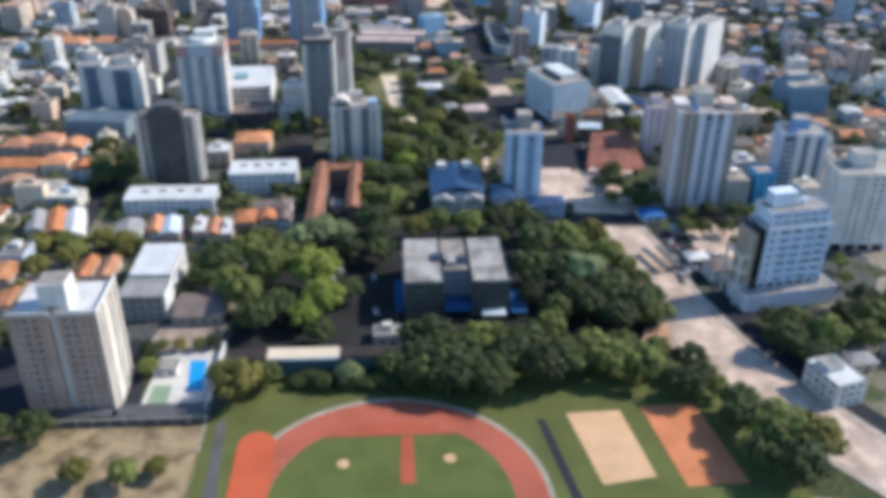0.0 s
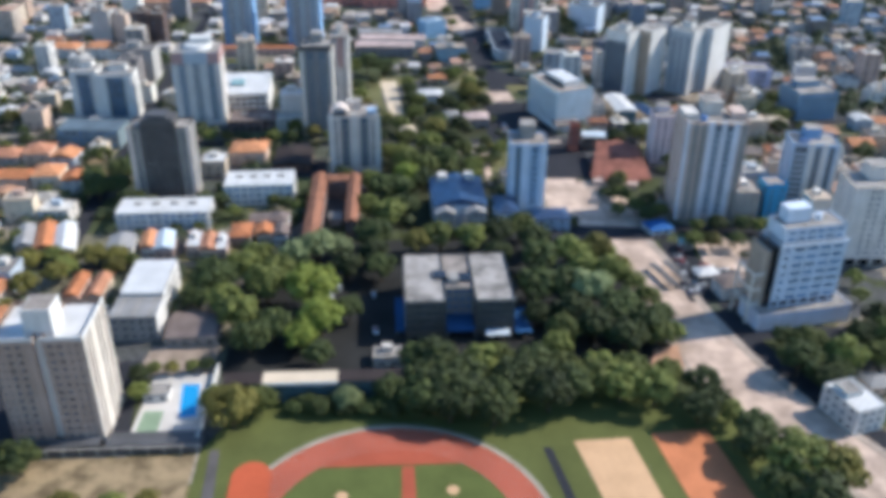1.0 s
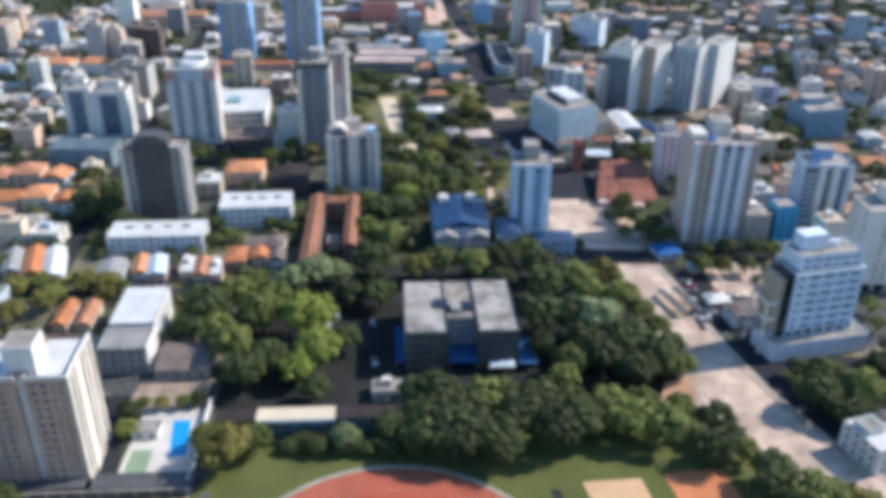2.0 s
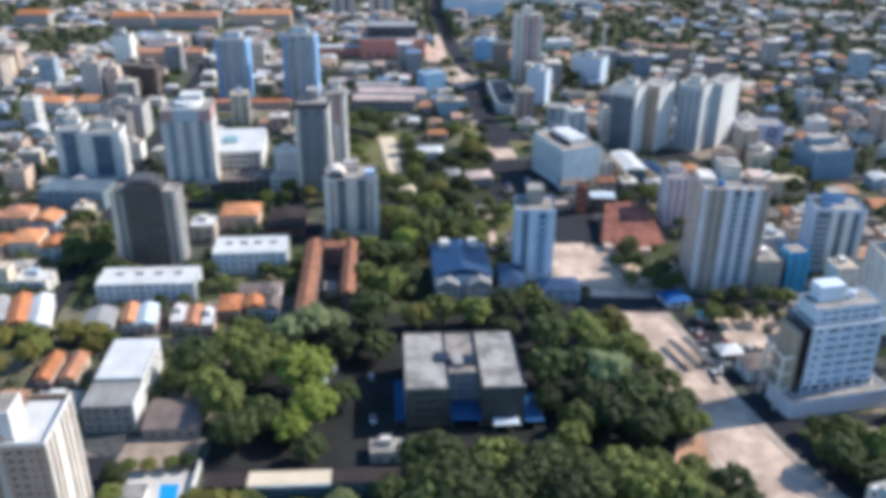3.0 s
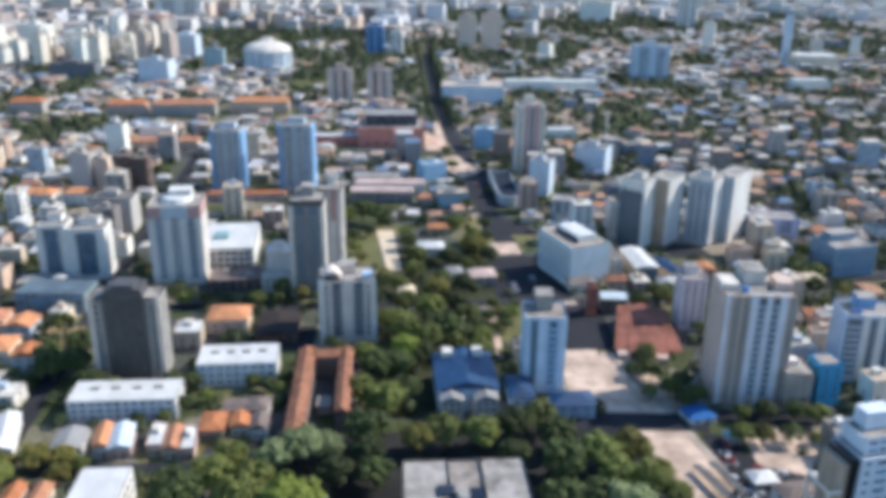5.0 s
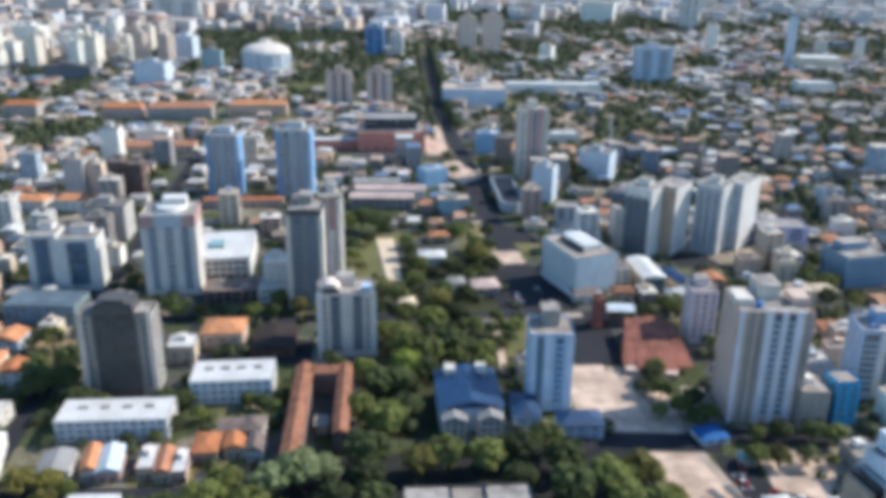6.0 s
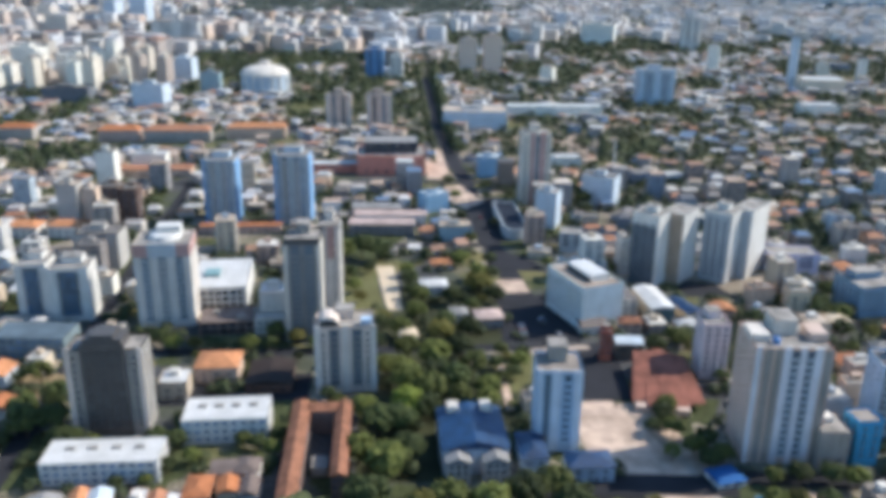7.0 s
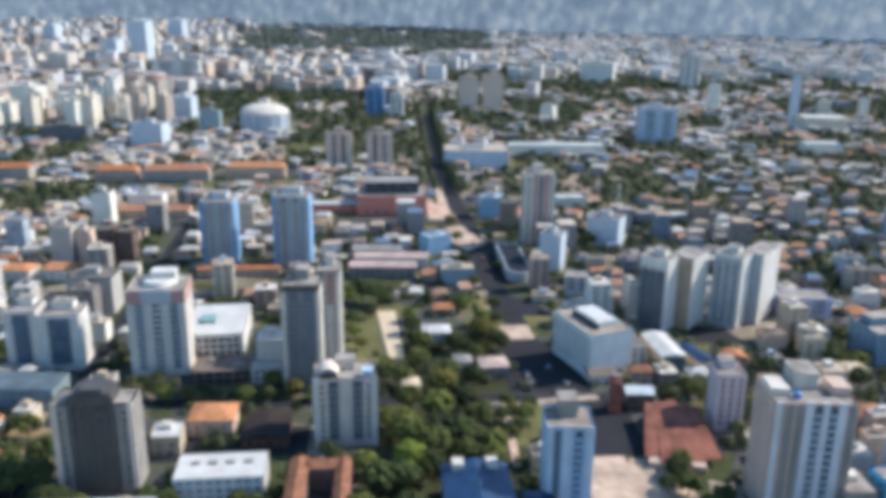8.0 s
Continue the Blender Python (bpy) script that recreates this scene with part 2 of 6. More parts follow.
M_FARROOF = surface("far_roofs", [(0.44, 0.21, 0.12), (0.26, 0.235, 0.22), (0.52, 0.48, 0.43), (0.38, 0.28, 0.2), (0.14, 0.14, 0.15), (0.6, 0.58, 0.55), (0.2, 0.18, 0.17), (0.5, 0.37, 0.28), (0.16, 0.24, 0.36), (0.58, 0.5, 0.42), (0.33, 0.3, 0.28), (0.42, 0.25, 0.17)], by="island", coords="Object", coarse=0.05, fine=0.5, dark=0.7, grain=0.7)
# Pale far walls and roofs, lightened beyond their paint to carry haze.
M_PALEHAZEWALL = surface("pale_hazed_render", [(0.759, 0.72, 0.683), (0.74, 0.656, 0.576), (0.779, 0.739, 0.709), (0.627, 0.611, 0.611), (0.74, 0.584, 0.487), (0.664, 0.675, 0.7), (0.759, 0.675, 0.585)], by="island", coarse=0.02, fine=0.35, dark=0.88, grain=0.7)
M_PALEHAZEROOF = surface("pale_hazed_roofs", [(0.558, 0.524, 0.5), (0.45, 0.401, 0.369), (0.629, 0.602, 0.588), (0.504, 0.367, 0.29), (0.539, 0.542, 0.57), (0.395, 0.367, 0.351)], by="island", coarse=0.05, fine=0.5, dark=0.75, grain=0.75)


def far_windows(m):
    """Storeys of small dark windows on the far walls, too small to tell apart."""
    n, l = m.node_tree.nodes, m.node_tree.links
    b = n["Principled BSDF"]
    old = b.inputs["Base Color"].links[0].from_socket
    tc, sep = n.new("ShaderNodeTexCoord"), n.new("ShaderNodeSeparateXYZ")
    l.new(tc.outputs["Object"], sep.inputs[0])

    def calc(op, a, k):
        q = n.new("ShaderNodeMath")
        q.operation = op
        for sock, s in ((q.inputs[0], a), (q.inputs[1], k)):
            if isinstance(s, (int, float)):
                sock.default_value = s
            else:
                l.new(s, sock)
        return q.outputs[0]

    storey = calc("GREATER_THAN", calc("SINE", calc("MULTIPLY", sep.outputs[2], 2.05), 0), 0.1)
    along = calc("ADD", sep.outputs[0], sep.outputs[1])
    bay = calc("GREATER_THAN", calc("SINE", calc("MULTIPLY", along, 1.9), 0), -0.15)
    both = calc("MULTIPLY", calc("MULTIPLY", storey, bay), 0.34)
    mx = n.new("ShaderNodeMix")
    mx.data_type = "RGBA"
    l.new(both, mx.inputs["Factor"])
    l.new(old, mx.inputs[6])
    mx.inputs[7].default_value = (0.06, 0.07, 0.085, 1)
    l.new(mx.outputs[2], b.inputs["Base Color"])


far_windows(M_FARWALL)
far_windows(M_PALEHAZEWALL)
M_FARTOWER = surface("far_tower_render", [(0.845, 0.794, 0.711), (0.742, 0.647, 0.54), (0.618, 0.627, 0.63), (0.86, 0.833, 0.747), (0.536, 0.441, 0.378), (0.803, 0.725, 0.612)], streak=0.1, dark=0.88)
far_windows(M_FARTOWER)


def far_paint(name, col):
    m = surface(name, [col], streak=0.1, dark=0.88)
    far_windows(m)
    return m


F_WHITE = far_paint("far_white", (0.86, 0.825, 0.747))
F_PALE = far_paint("far_pale_blue", (0.60, 0.68, 0.76))
F_BLUE = far_paint("far_light_blue", (0.30, 0.50, 0.68))
F_TAUPE = far_paint("far_taupe", (0.78, 0.601, 0.486))
F_GREY = far_paint("far_grey", (0.5, 0.475, 0.441))
F_DARK = far_paint("far_dark", (0.16, 0.17, 0.19))
F_CREAM = far_paint("far_cream", (0.78, 0.66, 0.522))
F_TEAL = far_paint("far_teal", (0.34, 0.46, 0.50))


def leaves(name, cols, by="object"):
    m, n, l, b = nodes_of(name)
    src = n.new("ShaderNodeNewGeometry").outputs["Random Per Island"]
    r = ramp(n, [(i / max(1, len(cols) - 1), c) for i, c in enumerate(cols)])
    l.new(src, r.inputs[0])
    oi = n.new("ShaderNodeObjectInfo")
    hs = n.new("ShaderNodeHueSaturation")
    mr = n.new("ShaderNodeMapRange")
    mr.inputs["To Min"].default_value, mr.inputs["To Max"].default_value = 0.62, 1.42
    l.new(oi.outputs["Random"], mr.inputs["Value"])
    l.new(mr.outputs[0], hs.inputs["Value"])
    l.new(r.outputs[0], hs.inputs["Color"])
    l.new(hs.outputs[0], b.inputs["Base Color"])
    b.inputs["Roughness"].default_value = 0.7
    b.inputs["Specular IOR Level"].default_value = 0.25
    tr = n.new("ShaderNodeBsdfTranslucent")
    l.new(hs.outputs[0], tr.inputs["Color"])
    mx = n.new("ShaderNodeMixShader")
    mx.inputs[0].default_value = 0.06
    l.new(b.outputs[0], mx.inputs[1])
    l.new(tr.outputs[0], mx.inputs[2])
    l.new(mx.outputs[0], n["Material Output"].inputs["Surface"])
    return m


L_DARK = leaves("dark_leaves", [(0.019, 0.030, 0.010), (0.042, 0.058, 0.017), (0.088, 0.103, 0.028)])
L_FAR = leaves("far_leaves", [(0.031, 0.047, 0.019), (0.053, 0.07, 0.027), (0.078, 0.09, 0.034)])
L_MID = leaves("green_leaves", [(0.050, 0.065, 0.016), (0.102, 0.119, 0.027), (0.163, 0.172, 0.040)])
L_LIGHT = leaves("bright_leaves", [(0.075, 0.10, 0.016), (0.13, 0.16, 0.024), (0.19, 0.215, 0.036)])
L_OLIVE = leaves("olive_leaves", [(0.079, 0.075, 0.016), (0.128, 0.114, 0.025), (0.176, 0.151, 0.035)])
# Paler, greyer leaves: haze over the horizon woods is put into their colour.
L_HAZED = leaves("hazed_wood_leaves", [(0.095, 0.120, 0.095), (0.120, 0.145, 0.115), (0.145, 0.165, 0.140)])
L_GREY = leaves("silvery_leaves", [(0.085, 0.11, 0.05), (0.14, 0.17, 0.07), (0.20, 0.22, 0.10)])


def urban_ground():
    m, n, l, b = nodes_of("town_ground")
    tc = n.new("ShaderNodeTexCoord")
    vo, nz, nf = n.new("ShaderNodeTexVoronoi"), n.new("ShaderNodeTexNoise"), n.new("ShaderNodeTexNoise")
    vo.inputs["Scale"].default_value = 0.045
    nz.inputs["Scale"].default_value, nz.inputs["Detail"].default_value = 0.02, 6
    nf.inputs["Scale"].default_value, nf.inputs["Detail"].default_value = 0.5, 4
    for k in (nz, nf):
        l.new(tc.outputs["Object"], k.inputs["Vector"])
    nw = n.new("ShaderNodeTexNoise")
    nw.inputs["Scale"].default_value, nw.inputs["Detail"].default_value = 0.06, 4
    l.new(tc.outputs["Object"], nw.inputs["Vector"])
    bend = n.new("ShaderNodeVectorMath")
    bend.operation = "MULTIPLY_ADD"
    l.new(nw.outputs["Color"], bend.inputs[0])
    bend.inputs[1].default_value = (26, 26, 0)
    l.new(tc.outputs["Object"], bend.inputs[2])
    l.new(bend.outputs[0], vo.inputs["Vector"])
    sep = n.new("ShaderNodeSeparateColor")
    l.new(vo.outputs["Color"], sep.inputs[0])
    r = ramp(n, [(0.0, (0.08, 0.08, 0.08)), (0.2, (0.31, 0.26, 0.20)), (0.36, (0.055, 0.065, 0.025)), (0.6, (0.25, 0.205, 0.155)), (0.72, (0.09, 0.09, 0.09)), (0.86, (0.19, 0.165, 0.07))], True)
    l.new(sep.outputs[0], r.inputs[0])
    r2 = ramp(n, [(0.4, (0.6, 0.6, 0.6)), (0.6, (1.1, 1.1, 1.1))])
    l.new(nf.outputs[0], r2.inputs[0])
    green = mult(n, l, r.outputs[0], (0.075, 0.09, 0.04), 0.5, "MIX")
    rz = ramp(n, [(0.45, (0, 0, 0)), (0.55, (1, 1, 1))])
    l.new(nz.outputs[0], rz.inputs[0])
    mx = n.new("ShaderNodeMix")
    mx.data_type = "RGBA"
    l.new(rz.outputs[0], mx.inputs["Factor"])
    l.new(r.outputs[0], mx.inputs[6])
    l.new(green, mx.inputs[7])
    l.new(mult(n, l, mx.outputs[2], r2.outputs[0]), b.inputs["Base Color"])
    b.inputs["Roughness"].default_value = 0.95
    b.inputs["Specular IOR Level"].default_value = 0.2
    return m


M_GROUND = urban_ground()


def water():
    m, n, l, b = nodes_of("pool_water")
    b.inputs["Base Color"].default_value = (0.01, 0.25, 0.52, 1)
    b.inputs["Roughness"].default_value = 0.06
    nz, bp = n.new("ShaderNodeTexNoise"), n.new("ShaderNodeBump")
    nz.inputs["Scale"].default_value = 4
    bp.inputs["Strength"].default_value, bp.inputs["Distance"].default_value = 0.15, 0.05
    l.new(nz.outputs[0], bp.inputs["Height"])
    l.new(bp.outputs[0], b.inputs["Normal"])
    return m


M_WATER = water()

# ---- mesh helpers ----
def finish(name, bm, mats):
    me = bpy.data.meshes.new(name)
    bm.normal_update()
    bm.to_mesh(me)
    bm.free()
    for m in (mats if isinstance(mats, (list, tuple)) else [mats]):
        me.materials.append(m)
    return me


def part(name, bm, mats, parent=None, label="", m=None):
    ob = new(name, finish(name, bm, mats))
    ob.parent = parent
    if m is not None:
        ob.matrix_basis = m
    return tagged(ob, label)


def piece(name, me, parent, m, label=""):
    ob = new(name, me)
    ob.parent = parent
    ob.matrix_basis = m
    return tagged(ob, label)


def thing(name, m, label, category, group="", kind=""):
    e = new(name)
    e.matrix_basis = m
    return tagged(e, label, category, group, kind)


def add_box(bm, x0, y0, z0, x1, y1, z1, mi=0):
    v = [bm.verts.new(p) for p in ((x0, y0, z0), (x1, y0, z0), (x1, y1, z0), (x0, y1, z0), (x0, y0, z1), (x1, y0, z1), (x1, y1, z1), (x0, y1, z1))]
    fs = []
    for q in ((0, 3, 2, 1), (4, 5, 6, 7), (0, 1, 5, 4), (1, 2, 6, 5), (2, 3, 7, 6), (3, 0, 4, 7)):
        f = bm.faces.new([v[i] for i in q])
        f.material_index = mi
        fs.append(f)
    return fs


def box(*a):
    bm = bmesh.new()
    add_box(bm, *a)
    return bm


def soft_box(x0, y0, z0, x1, y1, z1, r):
    bm = box(x0, y0, z0, x1, y1, z1)
    bmesh.ops.bevel(bm, geom=bm.edges[:], offset=r, segments=2, affect="EDGES", profile=0.7)
    return bm


def sheet(pts, z, thick=0.12):
    """A flat slab of ground with its top at z."""
    bm = bmesh.new()
    top = [bm.verts.new((x, y, z)) for x, y in pts]
    f = bm.faces.new(top)
    f.normal_update()
    if f.normal.z < 0:
        f.normal_flip()
    ext = bmesh.ops.extrude_face_region(bm, geom=[f])
    for v in ext["geom"]:
        if isinstance(v, bmesh.types.BMVert):
            v.co.z = z - thick
    bmesh.ops.recalc_face_normals(bm, faces=bm.faces[:])
    return bm


def ground_piece(name, pts, z, mat, label, category, thick=0.12):
    ob = part(name, sheet(pts, z, thick), mat)
    return tagged(ob, label, category, "", "structure")


def ribbon(line, width, z, off=0.0, thick=0.12):
    """A strip of ground along a line of points. width and off: one number, or one for each point."""
    n = len(line)
    wide = list(width) if isinstance(width, (list, tuple)) else [width] * n
    away = list(off) if isinstance(off, (list, tuple)) else [off] * n
    side = []
    for i, p in enumerate(line):
        a, c = Vector(line[max(0, i - 1)]), Vector(line[min(n - 1, i + 1)])
        d = (c - a).normalized()
        nrm = Vector((-d.y, d.x))
        q = Vector(p)
        side.append((q + nrm * (away[i] + wide[i] / 2), q + nrm * (away[i] - wide[i] / 2)))
    bm = bmesh.new()
    rows = [[bm.verts.new((l.x, l.y, z)), bm.verts.new((r.x, r.y, z)), bm.verts.new((r.x, r.y, z - thick)), bm.verts.new((l.x, l.y, z - thick))] for l, r in side]
    for a, c in zip(rows, rows[1:]):
        for i in range(4):
            j = (i + 1) % 4
            bm.faces.new((a[i], c[i], c[j], a[j]))
    bm.faces.new(rows[0])
    bm.faces.new(rows[-1][::-1])
    bmesh.ops.recalc_face_normals(bm, faces=bm.faces[:])
    return bm


def limb(bm, a, b, r0, r1, seg=7):
    d = Vector(b) - Vector(a)
    m = Matrix.Translation((Vector(a) + Vector(b)) / 2) @ d.to_track_quat("Z", "Y").to_matrix().to_4x4()
    bmesh.ops.create_cone(bm, cap_ends=True, segments=seg, radius1=r0, radius2=r1, depth=d.length, matrix=m)


WINS = {}


def window_mesh(w, h, pane):
    """A framed window, its pane set back inside the frame; it faces -y."""
    key = (round(w, 2), round(h, 2), pane.name)
    if key not in WINS:
        bm = bmesh.new()
        fs = add_box(bm, -w / 2, -0.09, -h / 2, w / 2, 0.02, h / 2)
        front = fs[2]
        bmesh.ops.inset_region(bm, faces=[front], thickness=min(0.2, w * 0.14))
        front.material_index = 1
        bmesh.ops.translate(bm, verts=front.verts[:], vec=(0, 0.07, 0))
        WINS[key] = finish("window", bm, [M_FRAME, pane])
    return WINS[key]


FACES = {"front": (0, 1), "right": (90, 0), "back": (180, 1), "left": (-90, 0)}


def put_windows(parent, w, d, face, cols, floors, z0, fh, ww, wh, pane=None, name="window", push=0.0, cy=0.0, cx=0.0):
    """Rows of windows on one face of a w x d block. cols: places along the face from its middle."""
    turn, across = FACES[face]
    out = (d if across else w) / 2 + push
    me = window_mesh(ww, wh, pane or M_GLASS)
    base = pose(cx, cy, 0) @ pose(0, 0, 0, 0, 0, turn)
    for k in range(floors):
        for u in cols:
            piece(name, me, parent, base @ pose(u, -out, z0 + (k + 0.5) * fh))


def spread(n, width):
    return [(i + 0.5) / n * width - width / 2 for i in range(n)]


def block(parent, w, d, h, wall, roof, cx=0.0, cy=0.0, z0=0.0, parapet=0.9, name="wall"):
    """A storeyed body with a parapet, and its flat roof inside it."""
    bm = bmesh.new()
    fs = add_box(bm, cx - w / 2, cy - d / 2, z0, cx + w / 2, cy + d / 2, z0 + h)
    top = fs[1]
    bmesh.ops.inset_region(bm, faces=[top], thickness=0.3)
    bmesh.ops.translate(bm, verts=top.verts[:], vec=(0, 0, -parapet))
    part(name, bm, wall, parent)
    z = z0 + h - parapet
    part("roof", box(cx - w / 2 + 0.31, cy - d / 2 + 0.31, z - 0.2, cx + w / 2 - 0.31, cy + d / 2 - 0.31, z + 0.03), roof, parent)


def roof_tank(parent, x, y, z, r=1.1, h=1.6, mat=None):
    bm = bmesh.new()
    bmesh.ops.create_cone(bm, cap_ends=True, segments=16, radius1=r, radius2=r * 0.93, depth=h, matrix=Matrix.Translation((x, y, z + h / 2)))
    tank = part("water_tank", bm, mat or M_TANK, parent)
    bm = bmesh.new()
    bmesh.ops.create_cone(bm, cap_ends=True, segments=16, radius1=r * 0.95, radius2=r * 0.2, depth=h * 0.25, matrix=Matrix.Translation((x, y, z + h * 1.125)))
    part("lid", bm, mat or M_TANK, tank)


# ---- setting: ground, avenue, streets ----
bm = bmesh.new()
bmesh.ops.create_grid(bm, x_segments=8, y_segments=8, size=6000)
tagged(part("ground", bm, M_GROUND), "town ground of paving, soil and worn grass", "ground", "", "structure")

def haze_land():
    """Far land with blue haze painted into glowing colours, as soft pale blocks."""
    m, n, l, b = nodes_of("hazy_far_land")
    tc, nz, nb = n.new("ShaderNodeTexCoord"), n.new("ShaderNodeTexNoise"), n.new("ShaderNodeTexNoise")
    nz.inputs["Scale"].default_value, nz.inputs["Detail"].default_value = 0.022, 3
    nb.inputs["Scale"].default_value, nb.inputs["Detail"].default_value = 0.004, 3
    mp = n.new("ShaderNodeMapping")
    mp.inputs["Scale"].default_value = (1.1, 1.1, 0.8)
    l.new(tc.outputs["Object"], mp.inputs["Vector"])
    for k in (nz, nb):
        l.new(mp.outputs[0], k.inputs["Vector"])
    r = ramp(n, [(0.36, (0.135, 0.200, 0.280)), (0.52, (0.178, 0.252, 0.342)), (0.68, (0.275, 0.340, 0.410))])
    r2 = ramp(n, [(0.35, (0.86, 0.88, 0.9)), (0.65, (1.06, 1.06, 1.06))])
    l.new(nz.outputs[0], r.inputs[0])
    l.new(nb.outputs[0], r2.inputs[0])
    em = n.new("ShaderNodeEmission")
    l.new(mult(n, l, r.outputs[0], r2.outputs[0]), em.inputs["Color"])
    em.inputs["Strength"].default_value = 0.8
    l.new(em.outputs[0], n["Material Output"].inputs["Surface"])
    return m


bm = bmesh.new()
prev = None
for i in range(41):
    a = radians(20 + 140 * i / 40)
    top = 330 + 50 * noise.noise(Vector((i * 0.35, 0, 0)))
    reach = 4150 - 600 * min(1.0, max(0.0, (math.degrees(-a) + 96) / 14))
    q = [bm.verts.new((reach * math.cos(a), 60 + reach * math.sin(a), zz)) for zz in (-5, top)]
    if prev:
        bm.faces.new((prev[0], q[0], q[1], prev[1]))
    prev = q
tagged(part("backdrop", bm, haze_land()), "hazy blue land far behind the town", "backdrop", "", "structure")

AVENUE = [(172, 160), (147, 200), (128, 233), (117, 264), (113, 296), (109, 334), (101, 378), (91, 424), (82, 490), (74, 560), (68, 640), (64, 720), (66, 800), (58, 900), (55, 1010), (58, 1150), (60, 1400)]
WIDE = [17, 20, 23, 24, 19, 20, 20, 15]
tagged(part("road", ribbon(AVENUE[:8], WIDE, 0.10), M_PAVE), "broad pale avenue of worn paving", "road", "", "structure")
# From here the avenue is dark asphalt, building shade put into its colour.
tagged(part("road", ribbon(AVENUE[7:10], 13, 0.10), M_ASPHALT), "asphalt avenue running on, its dark colour carrying building shade", "road", "", "structure")
tagged(part("road", ribbon(AVENUE[9:], 13, 0.10), M_ASPHALT), "asphalt avenue further on, darkened for building shade", "road", "", "structure")
# Sunlit stretch of the avenue, set in as a paler patch.
ground_piece("plaza", [(64, 556), (80, 556), (79, 576), (63, 576)], 0.17, M_PAVE, "sunlit beige paved square beside the avenue", "square")
for hand in (1, -1):
    tagged(part("pavement", ribbon(AVENUE[:8], 3.2, 0.24, [hand * (q / 2 + 1.6) for q in WIDE], 0.26), M_SIDEWALK), "pale concrete pavement beside the avenue", "pavement", "", "structure")
# Crossing band kept dark where the tall tower's shadow lies on the avenue.
tagged(part("road", ribbon([(72, 369), (95, 368), (118, 366), (126, 365)], 13, 0.30, 0, 0.05), M_ASPHALT), "asphalt band crossing the avenue, also painting tower shadow", "road", "", "structure")
ground_piece("plaza", [(101, 376), (124, 374), (110, 428), (97, 428)], 0.16, M_PAVE, "sunlit beige paved square beside the avenue", "square")
STREETS = [
    ([(-420, 498), (-200, 494), (-60, 484), (20, 486), (95, 484)], 8),
    ([(95, 484), (180, 492), (320, 520)], 8),
    ([(-230, 346), (-120, 345), (-62, 345)], 7),
    ([(125, 372), (200, 362), (330, 350)], 9),
    ([(-145, 362), (-150, 494), (-156, 640), (-160, 800)], 8),
    ([(-260, 640), (-156, 640), (-20, 640), (68, 640)], 9),
    ([(-300, 800), (-160, 800), (66, 800), (260, 820), (420, 850)], 9),
    ([(118, 280), (150, 283), (260, 276)], 8),
]
for line, wd in STREETS:
    tagged(part("street", ribbon(line, wd, 0.06), M_ASPHALT), "grey asphalt side street between houses", "street", "", "structure")

ground_piece("station_yard", [(59, 592), (93, 590), (91, 612), (72, 628), (64, 628)], 0.14, M_ASPHALT, "dark asphalt yard across the avenue", "yard")
# This yard's dark asphalt also paints the building shadow over it.
ground_piece("station_yard", [(48, 702), (62, 716), (78, 750), (93, 748), (93, 650), (62, 640), (52, 676)], 0.13, M_ASPHALT, "yard beside the avenue, asphalt darkened for building shadow", "yard")
ground_piece("plaza", [(46, 786), (60, 790), (74, 742), (58, 722), (48, 742)], 0.15, M_PAVE, "sunlit beige paved square beside the avenue", "square")
ground_piece("plaza", [(34, 812), (54, 812), (52, 930), (36, 930)], 0.15, M_PAVE, "sunlit beige paved square beside the avenue", "square")
ground_piece("bare_lot", [(118, 985), (205, 985), (190, 880), (128, 900)], 0.1, M_TANSOIL, "bare tan building lot among houses", "lot")
for pts in ([(-190, 1650), (-95, 1650), (-85, 1500), (-180, 1500)], [(-112, 1200), (-52, 1200), (-60, 1105), (-116, 1105)], [(-40, 1420), (30, 1420), (26, 1300), (-30, 1300)]):
    ground_piece("meadow", pts, 0.1, M_MEADOW, "pale green mown meadow between woods", "meadow")
ground_piece("sand_court", [(-8, 602), (3, 602), (7, 534), (-1, 534)], 0.1, M_CREAMSOIL, "narrow cream sandy court in the park", "court")
ground_piece("park_lawn", [(-28, 604), (-9, 602), (-3, 534), (-12, 500), (-26, 540)], 0.08, M_MEADOW, "green lawn beside the sandy court", "lawn")
ground_piece("park_lawn", [(52, 440), (66, 440), (70, 478), (46, 478)], 0.08, M_MEADOW, "green lawn beside the sandy court", "lawn")
ground_piece("park_ground", [(-14, 374), (18, 374), (18, 412), (52, 412), (62, 440), (44, 480), (-10, 480), (-14, 440)], 0.05, M_PARKSHADESOIL, "park ground of grass and soil, darkened for shade", "ground")
ground_piece("park_ground", [(-12, 489), (56, 489), (66, 540), (60, 575), (8, 575), (6, 540), (-8, 536)], 0.05, M_PARKSHADESOIL, "park ground of grass and soil, darkened for shade", "ground")
# Dark asphalt sheet laid where the slab building's shadow falls.
ground_piece("office_square", [(56, 490), (96, 490), (95, 552), (60, 552)], 0.13, M_ASPHALT, "square before the slab building, asphalt dark for its shadow", "square")
ground_piece("plaza", [(76, 386), (84, 377), (98, 376), (96, 430), (76, 430)], 0.27, M_PAVE, "sunlit beige paved square beside the avenue", "square")
# Asphalt colour here also holds the shade beside the hall.
ground_piece("hall_yard", [(78, 432), (106, 430), (110, 482), (84, 482)], 0.21, M_ASPHALT, "yard beside the red-roofed hall, asphalt dark for shade", "yard")
tagged(part("path", ribbon([(26, 465), (54, 475), (72, 481), (98, 484)], 5, 0.24, 0, 0.1), M_SIDEWALK), "pale paved promenade along the park", "path", "", "structure")
